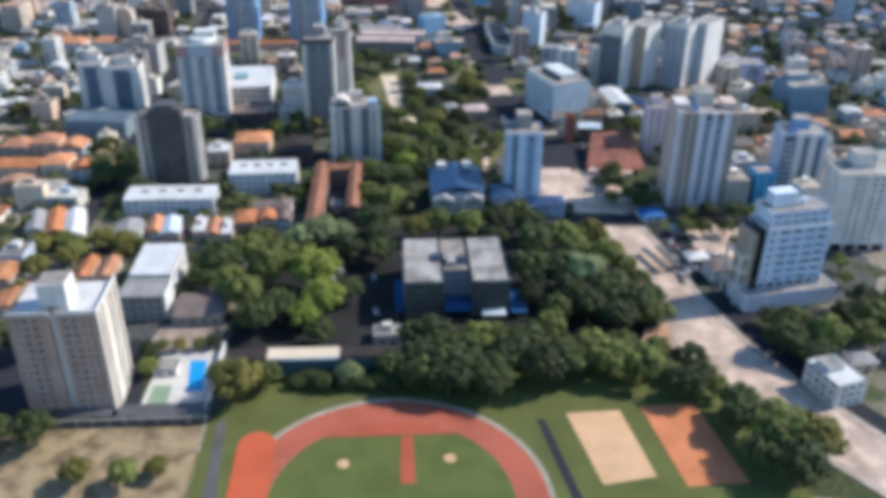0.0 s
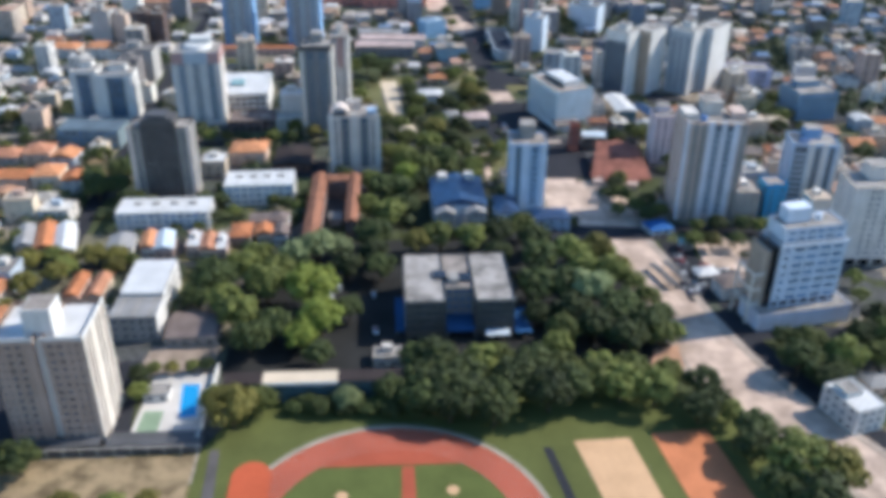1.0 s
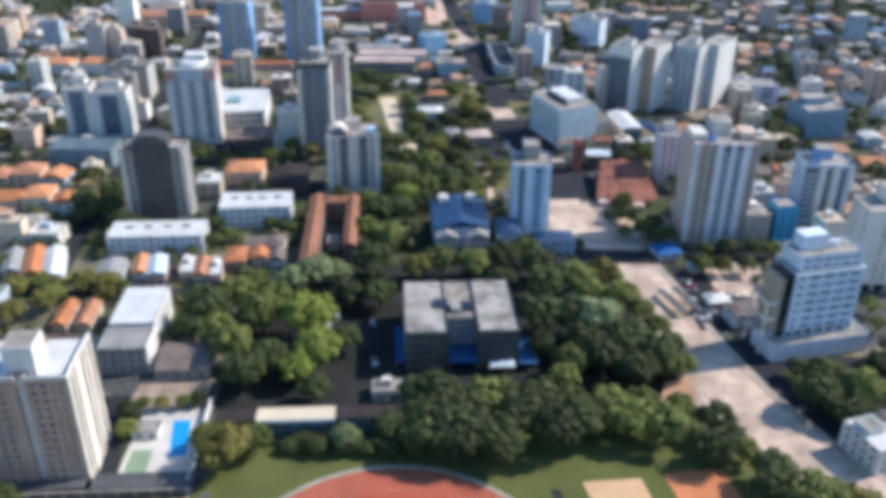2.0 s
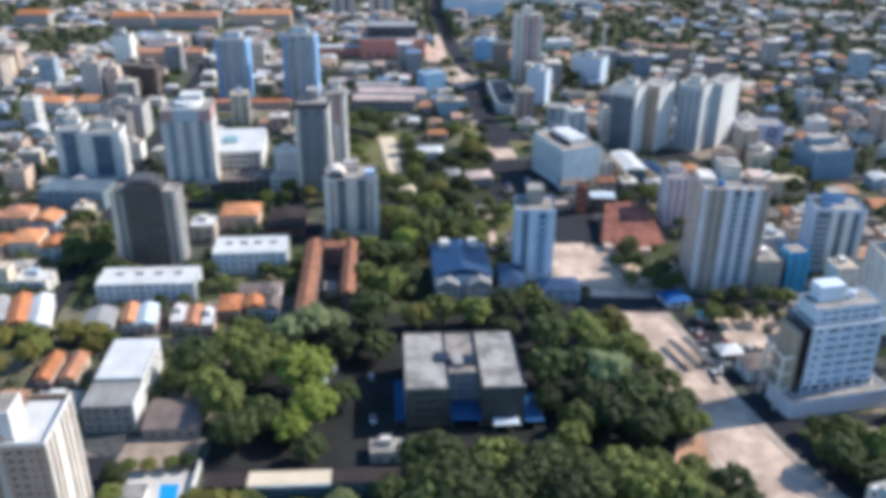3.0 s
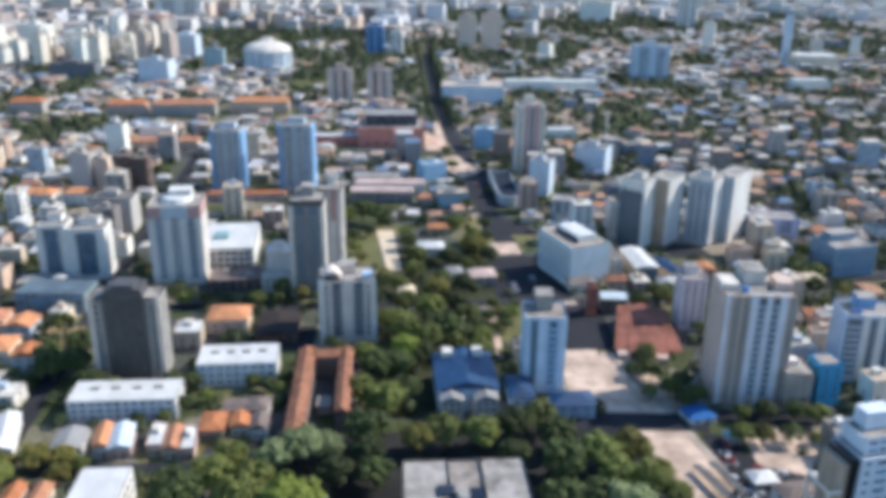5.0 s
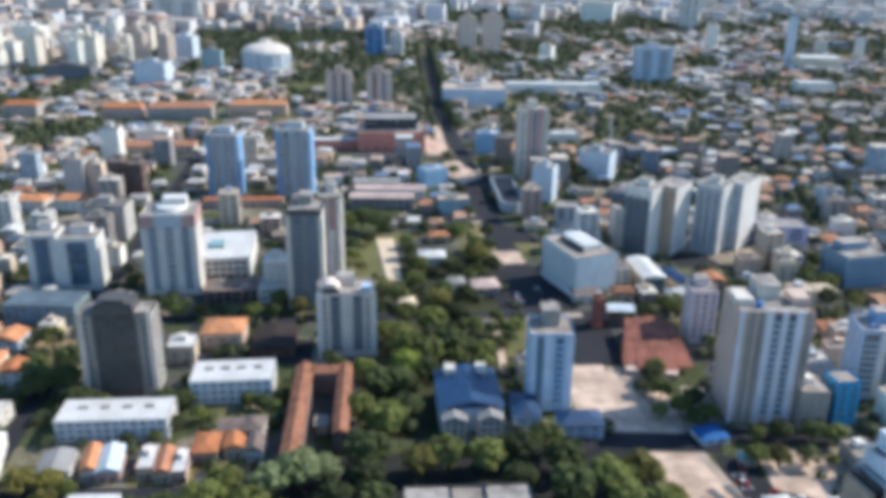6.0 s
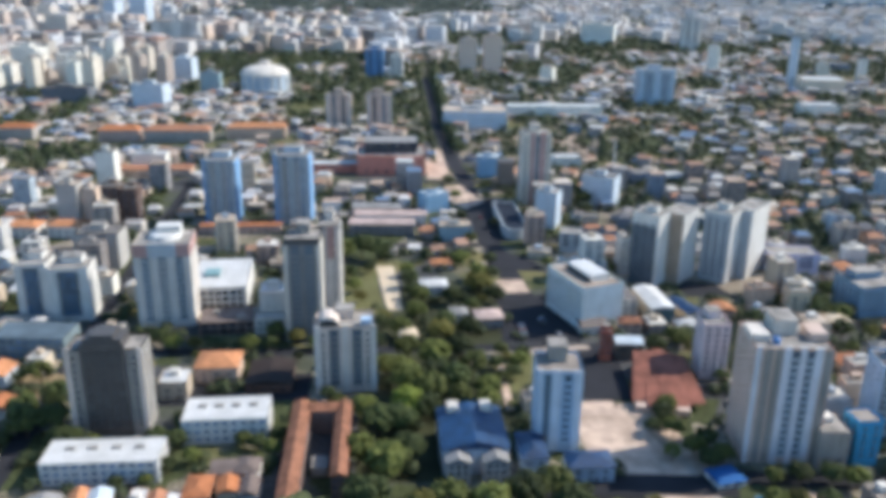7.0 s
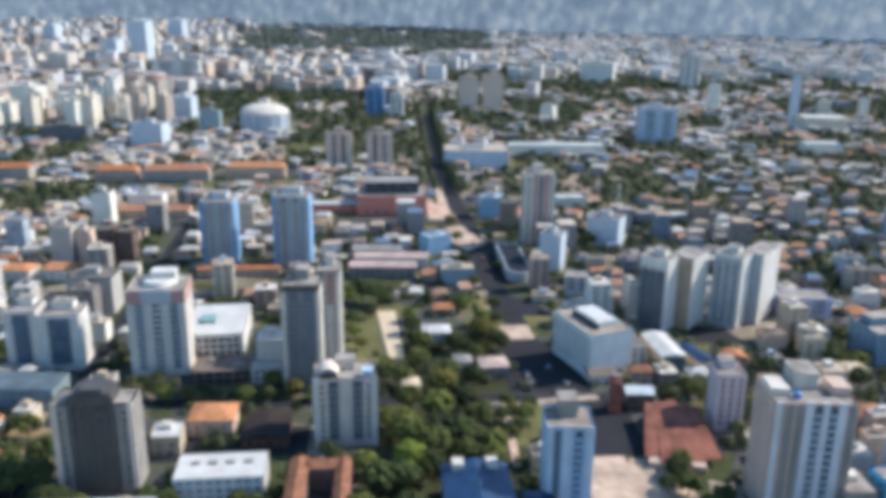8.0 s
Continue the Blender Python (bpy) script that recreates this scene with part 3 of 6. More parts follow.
tagged(part("path", ribbon([(52, 471), (51, 445), (50.5, 424)], 3.5, 0.2, 0, 0.1), M_PAVE), "pale paved path through the lawn", "path", "", "structure")
ground_piece("car_park", [(119, 306), (131, 306), (134, 356), (121, 358)], 0.17, M_ASPHALT, "dark asphalt car park beside the avenue", "car park")
ground_piece("car_park", [(130, 300), (150, 303), (148, 342), (132, 342)], 0.07, M_ASPHALT, "dark asphalt car park beside the avenue", "car park")
ground_piece("plaza", [(135, 336), (151, 328), (168, 354), (150, 361), (137, 358)], 0.19, M_PAVE, "sunlit beige paved square beside the car park", "square")
ground_piece("tower_yard", [(166, 546), (196, 545), (192, 562), (176, 572), (168, 562)], 0.08, M_ASPHALT, "dark asphalt yard between slab towers", "yard")
ground_piece("bare_soil", [(89, 258), (103, 261), (105, 276), (95, 273)], 0.27, M_CLAYSOIL, "bare reddish soil by the avenue", "soil")
ground_piece("sandy_yard", [(-92, 264), (-66, 266), (-65, 284), (-90, 284)], 0.09, M_TANSOIL, "sandy yard behind the pool terrace", "yard")
# Lane strip doubles as painted tree shade along the right of the avenue.
tagged(part("service_lane", ribbon(AVENUE[:5], 8, 0.19, [-(q / 2 + 7.3) for q in WIDE[:5]], 0.2), M_ASPHALT), "asphalt service lane along the avenue, also painting tree shade", "road", "", "structure")
ground_piece("rear_yard", [(-100, 434), (-36, 438), (-36, 462), (-58, 464), (-58, 458), (-84, 458), (-100, 456)], 0.07, M_ASPHALT, "dark yard beside the villa", "yard")

# ---- sports ground ----
ground_piece("lawn", [(-60, -140), (112, -140), (122, 200), (108, 245), (60, 259), (-46, 259), (-62, 226)], 0.08, M_GRASS, "mown green lawn round the running track", "lawn")
ground_piece("dry_field", [(-190, -140), (-61, -140), (-63, 224), (-190, 224)], 0.07, M_DRYGRASS, "dry yellowed grass field beside the wall", "field")


def oval(cx, y0, y1, r, steps=40):
    up = [(cx + r * math.cos(math.pi * i / steps), y1 + r * math.sin(math.pi * i / steps)) for i in range(steps + 1)]
    down = [(cx - r * math.cos(math.pi * i / steps), y0 - r * math.sin(math.pi * i / steps)) for i in range(steps + 1)]
    return up + down


CX, Y0, Y1 = -2.5, 103.0, 187.0
track = thing("running_track", pose(0, 0, 0), "red rubber running track with pale kerb and lane lines", "running track", kind="structure")


def ring_bm(r0, r1, z, thick=0.1):
    a, b = oval(CX, Y0, Y1, r0), oval(CX, Y0, Y1, r1)
    bm = bmesh.new()
    va = [bm.verts.new((x, y, z)) for x, y in a]
    vb = [bm.verts.new((x, y, z)) for x, y in b]
    n = len(va)
    for i in range(n):
        j = (i + 1) % n
        bm.faces.new((va[i], vb[i], vb[j], va[j]))
    bmesh.ops.recalc_face_normals(bm, faces=bm.faces[:])
    ext = bmesh.ops.extrude_face_region(bm, geom=bm.faces[:])
    for v in ext["geom"]:
        if isinstance(v, bmesh.types.BMVert):
            v.co.z -= thick
    bmesh.ops.recalc_face_normals(bm, faces=bm.faces[:])
    return bm


part("lane_surface", ring_bm(36.5, 46.6, 0.20), M_TRACK, track)
part("kerb", ring_bm(46.6, 48.3, 0.24), M_KERB, track, "pale concrete apron")
for k in range(9):
    r = 36.6 + 1.22 * k
    part("lane_line", ring_bm(r, r + 0.06, 0.21, 0.02), M_LINE, track)
field = [(x, y) for x, y in oval(CX, Y0, Y1, 36.4)]
part("pitch", sheet([(x, min(y, 215.5)) for x, y in field if y > 60], 0.16), M_PITCH, track, "green turf infield")
half = [(x, y) for x, y in oval(CX, Y0, Y1, 36.45) if y > 215.6]
part("curve_area", sheet(half, 0.19), M_TRACK, track)
part("runway", sheet([(0.4, 194.5), (4.9, 194.5), (4.6, 215.7), (0.8, 215.7)], 0.19), M_TRACK, track)
lobe = [(-50.6, 96), (-38.6, 96)] + [(-44.6 + 6 * math.cos(math.pi * i / 16), 213 + 7 * math.sin(math.pi * i / 16)) for i in range(17)]
part("straight", sheet(lobe, 0.27, 0.2), M_LOBE, track, "orange-red end of the sprint straight")
for x, y in ((-17.1, 204), (15.8, 205)):
    bm = bmesh.new()
    bmesh.ops.create_circle(bm, cap_ends=True, segments=20, radius=1.9, matrix=Matrix.Translation((x, y, 0.2)))
    part("throwing_circle", bm, M_SAND, track, "sandy throwing circle")
court = ground_piece("beach_court", [(55.7, 224.8), (73.9, 225.5), (77.9, 194), (60.9, 191.3)], 0.18, M_SAND, "sandy beach volleyball court with a net", "court")
for a, b in (((57.6, 208.0), (57.6, 208.0)), ((76.4, 209.5), (76.4, 209.5))):
    bm = bmesh.new()
    bmesh.ops.create_cone(bm, cap_ends=True, segments=10, radius1=0.08, radius2=0.07, depth=2.6, matrix=Matrix.Translation((a[0], a[1], 1.4)))
    part("net_post", bm, M_GREY, court)
ground_piece("clay_court", [(81.4, 227.2), (100.1, 228.4), (105.2, 190.3), (86, 189.4)], 0.18, M_CLAYCOURT, "orange clay court partly shaded by trees", "court")
ground_piece("drain_strip", [(45.4, 222.5), (48.2, 222.0), (54.6, 180), (51.4, 180)], 0.14, M_ASPHALT, "dark tarred strip beside the court", "path")
ground_piece("path", [(-59.0, 226), (-56.0, 226), (-52.6, 178), (-56.8, 178)], 0.14, M_WORNASPHALT, "dark grey tarred path beside the track", "path")
# Campus soil colour is darkened to hold the shade of building and trees.
ground_piece("campus_yard", [(-62, 264), (112, 264), (106, 372), (-62, 360)], 0.05, surface("campus_soil_with_shade", [(0.028, 0.028, 0.026)], coarse=0.06, dark=0.5), "campus ground of soil and paving, darkened for shade", "ground")

FOOT = []          # footprints already built on: x, y, half-width, half-depth


def site(name, x, y, w, d, yaw, label, category="building", group=""):
    FOOT.append((x, y, w / 2 + 1.5, d / 2 + 1.5))
    return thing(name, pose(x, y, 0, 0, 0, yaw), label, category, group)


# ---- towers and blocks ----
def tower(name, x, y, w, d, h, yaw, wall, label, cols=5, side=3, fh=2.9, ww=1.6, wh=1.4, roof=None, strips=(), strip_mat=None,
          head=(0.35, 0.45, 5.0), head_mat=None, base_h=3.4, pane=None, sides=("front", "right", "left"), tanks=0, band=None, group="", columns=()):
    """A block of flats: body, storeys of windows, pilaster strips on the front, lift housing and tanks on the roof."""
    t = site(name, x, y, w, d, yaw, label, "tower", group)
    block(t, w, d, h, wall, roof or M_ROOFCONC)
    floors = int((h - base_h - 0.8) / fh)
    fc = spread(cols, w * 0.94)
    taken = [((k[0] - 0.5) * w, k[1]) for k in (*strips, *columns)]
    for f in sides:
        if f == ("left" if x < 20 else "right"):
            continue
        span, n = (w, cols) if f in ("front", "back") else (d, side)
        if f == "front" and columns:
            put_windows(t, w, d, f, [u for u in fc if all(abs(u - a) > (q + ww) / 2 for a, q in taken)], floors, base_h, fh, ww, wh, pane)
        elif y > 560:
            put_windows(t, w, d, f, ([-span * 0.24, span * 0.24] if n else []), floors, base_h, fh, span * 0.26, wh, pane, "window_band")
        else:
            put_windows(t, w, d, f, spread(n, span * 0.94), floors, base_h, fh, ww, wh, pane)
    for s, q in strips:
        u = (s - 0.5) * w
        part("pilaster", box(u - q / 2, -d / 2 - 0.5, 0, u + q / 2, -d / 2 - 0.003, band[1] if band else h + 0.4), strip_mat or M_WHITE, t)
    for s, q, mat in columns:
        u = (s - 0.5) * w
        part("glazed_column", box(u - q / 2, -d / 2 - 0.12, base_h, u + q / 2, -d / 2 - 0.003, band[1] - 0.3 if band else h - 1.6), M_DEEPGLASS, t, "dark glazed column")
        if mat:
            me = finish("balcony", box(-q / 2 + 0.1, -0.75, 0, q / 2 - 0.1, 0.02, 1.0), mat)
            for k in range(floors - (2 if band else 0)):
                piece("balcony", me, t, pose(u, -d / 2 - 0.145, base_h + k * fh))
    if band:
        mat, z0, z1 = band
        for a in ((-w / 2 - 0.12, -d / 2 - 0.12, w / 2 + 0.12, -d / 2 - 0.003), (w / 2 + 0.003, -d / 2 - 0.12, w / 2 + 0.12, d / 2), (-w / 2 - 0.12, -d / 2 - 0.003, -w / 2 - 0.003, d / 2)):
            part("band", box(a[0], a[1], z0, a[2], a[3], z1), mat, t)
    if head:
        hw, hd, hh = head
        z = h - 0.9
        hut = part("lift_housing", box(-w * hw / 2, d * 0.05, z, w * hw / 2, d * (0.05 + hd) - 0.4, z + hh), head_mat or wall, t)
        part("cap", box(-w * hw / 2 - 0.3, d * 0.05 - 0.3, z + hh, w * hw / 2 + 0.3, d * (0.05 + hd) - 0.1, z + hh + 0.3), M_ROOFCONC, hut)
    for k in range(tanks):
        roof_tank(t, -w * 0.3 + 2.6 * k, -d * 0.22, h - 0.87)
    return t


# beige block of flats by the field
t = site("apartment_tower", -106, 241.5, 27, 23, 1, "tall beige apartment tower with white-framed small windows and white parapets", "tower")
for cx, w in ((-7.2, 12.6), (7.6, 11.8)):
    block(t, w, 22, 40.6, M_BEIGE, M_ROOFWHITE, cx=cx, parapet=1.9)
block(t, 2.55, 20.1, 39.6, M_WHITE, M_ROOFCONC, cx=0.4, cy=0.55, name="recess_wall")
for cx, w in ((-7.2, 12.6), (7.6, 11.8)):
    part("cornice", box(cx - w / 2 - 0.25, -11.3, 39.5, cx + w / 2 + 0.25, -11.004, 40.9), M_WHITE, t, "white painted cornice")
part("cornice", box(13.504, -11.2, 39.5, 13.8, 11.1, 40.9), M_WHITE, t, "white painted cornice")
for u, ww in ((-12.4, 0.7), (-10.6, 0.7), (-8.2, 1.5), (-5.2, 1.5), (4.0, 1.5), (6.8, 1.5), (9.4, 0.7), (11.4, 0.7)):
    put_windows(t, 27, 22, "front", [u], 13, 2.6, 2.8, ww, 1.1)
put_windows(t, 27, 22, "right", [-8.4, -5.2, 1.2, 4.2, 8.0], 13, 2.6, 2.8, 1.1, 1.1)
put_windows(t, 27, 22, "left", [-6, 0, 6], 13, 2.6, 2.8, 1.1, 1.1)
for yy, hw in ((-10.2, 0.75), (-6.8, 0.7), (-2.2, 2.4), (2.7, 0.8), (6.1, 1.1), (10.1, 0.85)):
    part("pilaster", box(13.52, yy - hw, 0, 13.95, yy + hw, 39.4), M_CREAMWHITE, t, "cream-white pilaster")
part("lift_housing", soft_box(-4.0, -7.5, 38.75, 4.6, 1.5, 48.0, 0.12), M_WHITE, t)
part("housing_roof", box(-3.6, -7.1, 48.0, 4.2, 1.1, 48.15), M_ROOFSTAINED, t)
part("canopy", box(-13, -15.2, 2.9, 13, -11.3, 3.25), M_SHEETDARK, t, "dark grey car port roof")
for u in spread(6, 25):
    part("post", box(u - 0.12, -15.1, 0, u + 0.12, -14.86, 2.9), M_GREY, t)

# long wall in front of the flats, and the pool terrace
w = thing("boundary_wall", pose(0, 0, 0), "long dark grey boundary wall beside the dry field", "wall")
part("wall_panel", box(-150, 225.2, 0, -61.5, 225.6, 2.6), M_DARKGREY, w)
part("coping", box(-150, 225.1, 2.6, -61.5, 225.7, 2.75), M_GREY, w)
for i in range(18):
    part("pier", box(-149.5 + 5.1 * i, 225.0, 0, -149.0 + 5.1 * i, 225.18, 2.6), M_GREY, w)
ground_piece("driveway", [(-150, 226), (-86, 226), (-86, 236), (-92, 275), (-150, 275)], 0.07, M_ASPHALT, "dark tarred yard of the flats", "yard")
ground_piece("terrace", [(-86, 229), (-85, 266), (-64, 266), (-63.5, 229)], 0.2, M_TERRACE, "pale tiled terrace round the pool", "terrace")
ground_piece("green_court", [(-84.5, 230), (-84, 246), (-77.5, 246), (-77.5, 230)], 0.24, M_GREENCOURT, "small pale green games court on the terrace", "court")
pool = thing("swimming_pool", pose(0, 0, 0), "bright blue swimming pool with a pale coping", "pool")
part("water", sheet([(-74.4, 260.2), (-68.2, 260.2), (-66.4, 242.2), (-72, 242.2)], 0.26, 0.03), M_WATER, pool)
for a, b in (((-74.6, 260.4), (-68.0, 260.4)), ((-68.0, 260.4), (-66.2, 242.0)), ((-66.2, 242.0), (-72.2, 242.0)), ((-72.2, 242.0), (-74.6, 260.4))):
    part("coping", ribbon([a, b], 0.5, 0.33, 0, 0.12), M_WHITE, pool)
wall2 = thing("terrace_wall", pose(0, 0, 0), "white rendered wall along the pool terrace", "wall")
part("wall_panel", box(-63.4, 229, 0, -62.9, 268, 3.2), M_WHITE, wall2)
k = site("pool_house", -81, 254, 8, 6, 0, "small white flat-roofed pool house", "pavilion")
block(k, 8, 6, 3.2, M_WHITE, M_ROOFCONC, parapet=0.4)
put_windows(k, 8, 6, "front", [-2, 2], 1, 0.6, 2.0, 1.6, 1.2)

# concrete campus building, open court in the front
t = site("campus_building", 23.9, 301.6, 41, 32, 0.3, "dark olive concrete block with stained flat roof and front court", "building")
block(t, 15.2, 37, 16.0, M_OLIVE, M_ROOFCONC, cx=-12.9, cy=2.75)
block(t, 14.6, 37, 16.0, M_OLIVE, M_ROOFCONC, cx=13.2, cy=2.75)
block(t, 11.1, 27, 15.6, M_GREY, M_ROOFSTAINED, cx=0.3, cy=7.5)
put_windows(t, 11.1, 27, "front", spread(4, 10), 4, 2.4, 3.2, 1.4, 1.6, M_GLASSBLUE, cx=0.3, cy=7.5)
for cx, w in ((-12.9, 15.2), (13.2, 14.6)):
    for u in spread(9, w):
        part("fin", box(cx + u - 0.12, -16.2, 1, cx + u + 0.12, -15.755, 15.4), M_OLIVE, t)
    put_windows(t, 41, 31.5, "front", [cx + u + 0.0 for u in spread(8, w)], 4, 2.4, 3.2, 1.0, 1.7)
    part("roof_edge", box(cx - w / 2 - 0.2, -16.0, 15.55, cx + w / 2 + 0.2, -15.76, 16.3), M_ROOFCONC, t, "pale concrete roof edge")
put_windows(t, 41, 37, "right", spread(12, 34), 4, 2.4, 3.2, 1.2, 1.5, cy=2.75)
put_windows(t, 41, 37, "left", spread(12, 34), 4, 2.4, 3.2, 1.2, 1.5, cy=2.75)
part("canopy", box(-5.0, -17.5, 3.2, 5.6, -6.1, 3.6), M_ROOFBLUEMID, t, "blue entrance canopy")
for u in (-4.6, 5.2):
    part("post", box(u - 0.15, -17.2, 0, u + 0.15, -16.9, 3.2), M_GREY, t)
part("side_awning", box(20.6, -19, 3.0, 27.0, -2, 3.3), M_ROOFBLUEMID, t, "blue sheet awning")
part("side_awning", box(-24.2, -16, 3.0, -20.7, 8, 3.3), M_ROOFBLUEMID, t, "blue sheet awning")
part("porch_roof", box(9.5, -20.5, 3.0, 18.5, -16.3, 3.3), M_ROOFPALE, t, "pale entrance porch roof")
for u, q in ((26.7, (-18, -10, -3)), (-23.9, (-15, -4, 7)), (9.8, (-20, -17)), (18.2, (-20, -17))):
    for v in q:
        part("post", box(u - 0.12, v - 0.12, 0, u + 0.12, v + 0.12, 3.0), M_GREY, t)
# Black slabs on the roof paint the dark depth of its openings.
part("roof_opening", box(-9.6, 1.2, 15.0, -4.2, 6.4, 16.05), M_BLACKGLASS, t, "black slab standing in for a dark light well")
part("roof_opening", box(0.6, -1.0, 14.6, 5.2, 5.0, 15.65), M_BLACKGLASS, t, "black slab standing in for a dark light well")
part("plant_room", box(-3.2, -2.0, 14.7, 0.2, 4.0, 16.8), M_GREY, t)

# white office block on its podium
t = site("office_building", 152.6, 296.4, 41, 24, 9, "white office block with dark glazed stair on a plain podium", "building")
block(t, 39.5, 14.5, 7.8, M_LILACWHITE, M_ROOFCONC, cx=3.25, cy=-3.25, name="podium_wall")
block(t, 27.5, 14, 34.2, M_BLUEWHITE, M_ROOFCONC, cx=4.2, cy=1.5)
block(t, 25.5, 12, 6.2, M_BLUEWHITE, M_ROOFCONC, cx=4.6, cy=2.2, z0=34.0, name="upper_wall")
put_windows(t, 27.5, 14, "front", [-11.4], 7, 9.4, 3.45, 1.7, 1.3, M_GLASSBLUE, cx=4.2, cy=1.5)
put_windows(t, 27.5, 14, "front", [-6.2, -0.8, 4.6, 10.0], 7, 9.4, 3.45, 4.1, 1.3, M_GLASSBLUE, cx=4.2, cy=1.5)
# Black strip on the wall paints the shade inside the open storey.
part("undercroft", box(-9.3, -5.62, 7.85, 17.7, -5.503, 9.5), M_BLACKGLASS, t, "black strip for the shaded open storey below the tower")
for u in spread(6, 26):
    part("pillar", box(4.2 + u - 0.4, -6.0, 6.95, 4.2 + u + 0.4, -5.63, 9.6), M_BLUEWHITE, t)
part("cornice", box(-9.8, -6.1, 33.4, 18.2, -5.51, 34.3), M_BLUEWHITE, t, "white projecting cornice")
for v in (-4.0, 6.5):
    part("frame_post", box(-18.6, v - 0.4, 0, -17.8, v + 0.4, 22), M_CREAMWHITE, t, "beige concrete frame")
for z in (8, 14.5, 21.2):
    part("frame_beam", box(-18.5, -3.6, z, -17.9, 6.1, z + 0.8), M_CREAMWHITE, t, "beige concrete frame")
    part("frame_beam", box(-17.79, -4.3, z, -14.01, -3.65, z + 0.8), M_CREAMWHITE, t, "beige concrete frame")
put_windows(t, 25.5, 12, "front", spread(6, 24), 2, 34.2, 2.6, 3.0, 1.1, M_GLASSBLUE, cx=4.6, cy=2.2)
put_windows(t, 27.5, 14, "right", spread(3, 13), 7, 8.6, 3.55, 2.6, 1.2, M_GLASSBLUE, cx=4.2, cy=1.5)
part("stair_glazing", box(-12.2, -4.6, 0, -9.56, 7.5, 33.0), M_BLACKGLASS, t, "black glazed stair shaft")
part("stair_wall", box(-14.0, -3.6, 0, -12.25, 7.6, 31.0), M_TANWALL, t, "tan rendered stair wall")
part("lift_housing", soft_box(-5, 1.5, 39.4, 5, 7.5, 45.4, 0.4), M_BLUEWHITE, t)
roof_tank(t, 9, 3, 39.4, 1.6, 2.4, M_BLUEWHITE)

t = tower("apartment_tower", 208, 342, 28, 18, 37, -3, M_WARMWHITE, "white apartment block with small brown-shuttered windows", cols=0, side=2, ww=1.3, wh=1.1, head=(0.34, 0.5, 6))
put_windows(t, 28, 18, "front", [-6.6, -3.4, 1.6, 4.8], 11, 4.4, 2.9, 1.4, 1.1)
# Black panels paint the shade between the ground-floor pillars.
for u in spread(4, 25):
    part("pilotis_opening", box(u - 2.5, -9.12, 0.1, u + 2.5, -9.003, 2.9), M_BLACKGLASS, t, "black panel for the shaded open ground floor")

# long white-roofed hall and its grey front part
t = site("hall", -97, 316, 17, 27, 0, "long hall with a bright white sheet roof", "hall")
block(t, 16.4, 26.5, 12, M_WHITE, M_ROOFWHITE, parapet=0.25)
put_windows(t, 16.4, 26.5, "right", spread(6, 24), 2, 2.5, 4, 2.0, 1.4)
put_windows(t, 16.4, 26.5, "left", spread(6, 24), 2, 2.5, 4, 2.0, 1.4)
t = site("annex", -97.2, 295.2, 18, 15, 0, "grey annex with a ribbed fibre-cement roof", "building")
block(t, 17.4, 14.6, 10.6, M_GREY, M_ROOFGREY, parapet=0.2)
part("side_wall", box(8.704, -7.3, 0, 9.0, 7.25, 11.4), M_WHITE, t, "white side wall")
put_windows(t, 17.4, 14.6, "front", spread(5, 16), 3, 0.6, 3.2, 1.5, 1.3)
for u in (-5.8, 0.0, 5.8):
    part("ridge_cap", box(u - 0.5, -7.0, 10.43, u + 0.5, 7.0, 10.75), M_GREY, t)

def gable(parent, w, d, z, rise, mat, along="x", over=0.5, cx=0.0, cy=0.0, name="roof", hip=0.0):
    """A pitched roof with thickness; its ridge runs along x or y. hip: how far the ridge ends draw in."""
    bm = bmesh.new()
    a, b = w / 2 + over, d / 2 + over
    if along == "x":
        e = [(-a, -b), (a, -b), (a, b), (-a, b)]
        rd = [(-a + hip, 0), (a - hip, 0)]
        quads = (((0, 1), (1, 0)), ((2, 3), (0, 1)))
    else:
        e = [(a, -b), (a, b), (-a, b), (-a, -b)]
        rd = [(0, -b + hip), (0, b - hip)]
    lo = [bm.verts.new((cx + x, cy + y, z)) for x, y in e]
    dn = [bm.verts.new((cx + x, cy + y, z - 0.22)) for x, y in e]
    r0, r1 = (bm.verts.new((cx + x, cy + y, z + rise)) for x, y in rd)
    bm.faces.new((lo[0], lo[1], r1, r0))
    bm.faces.new((lo[2], lo[3], r0, r1))
    bm.faces.new((lo[1], lo[2], r1))
    bm.faces.new((lo[3], lo[0], r0))
    bm.faces.new(dn[::-1])
    for i in range(4):
        j = (i + 1) % 4
        bm.faces.new((dn[i], dn[j], lo[j], lo[i]))
    bmesh.ops.recalc_face_normals(bm, faces=bm.faces[:])
    return part(name, bm, mat, parent)


DOOR = finish("door", box(-0.5, -0.06, 0, 0.5, 0.02, 2.1), M_BROWN)


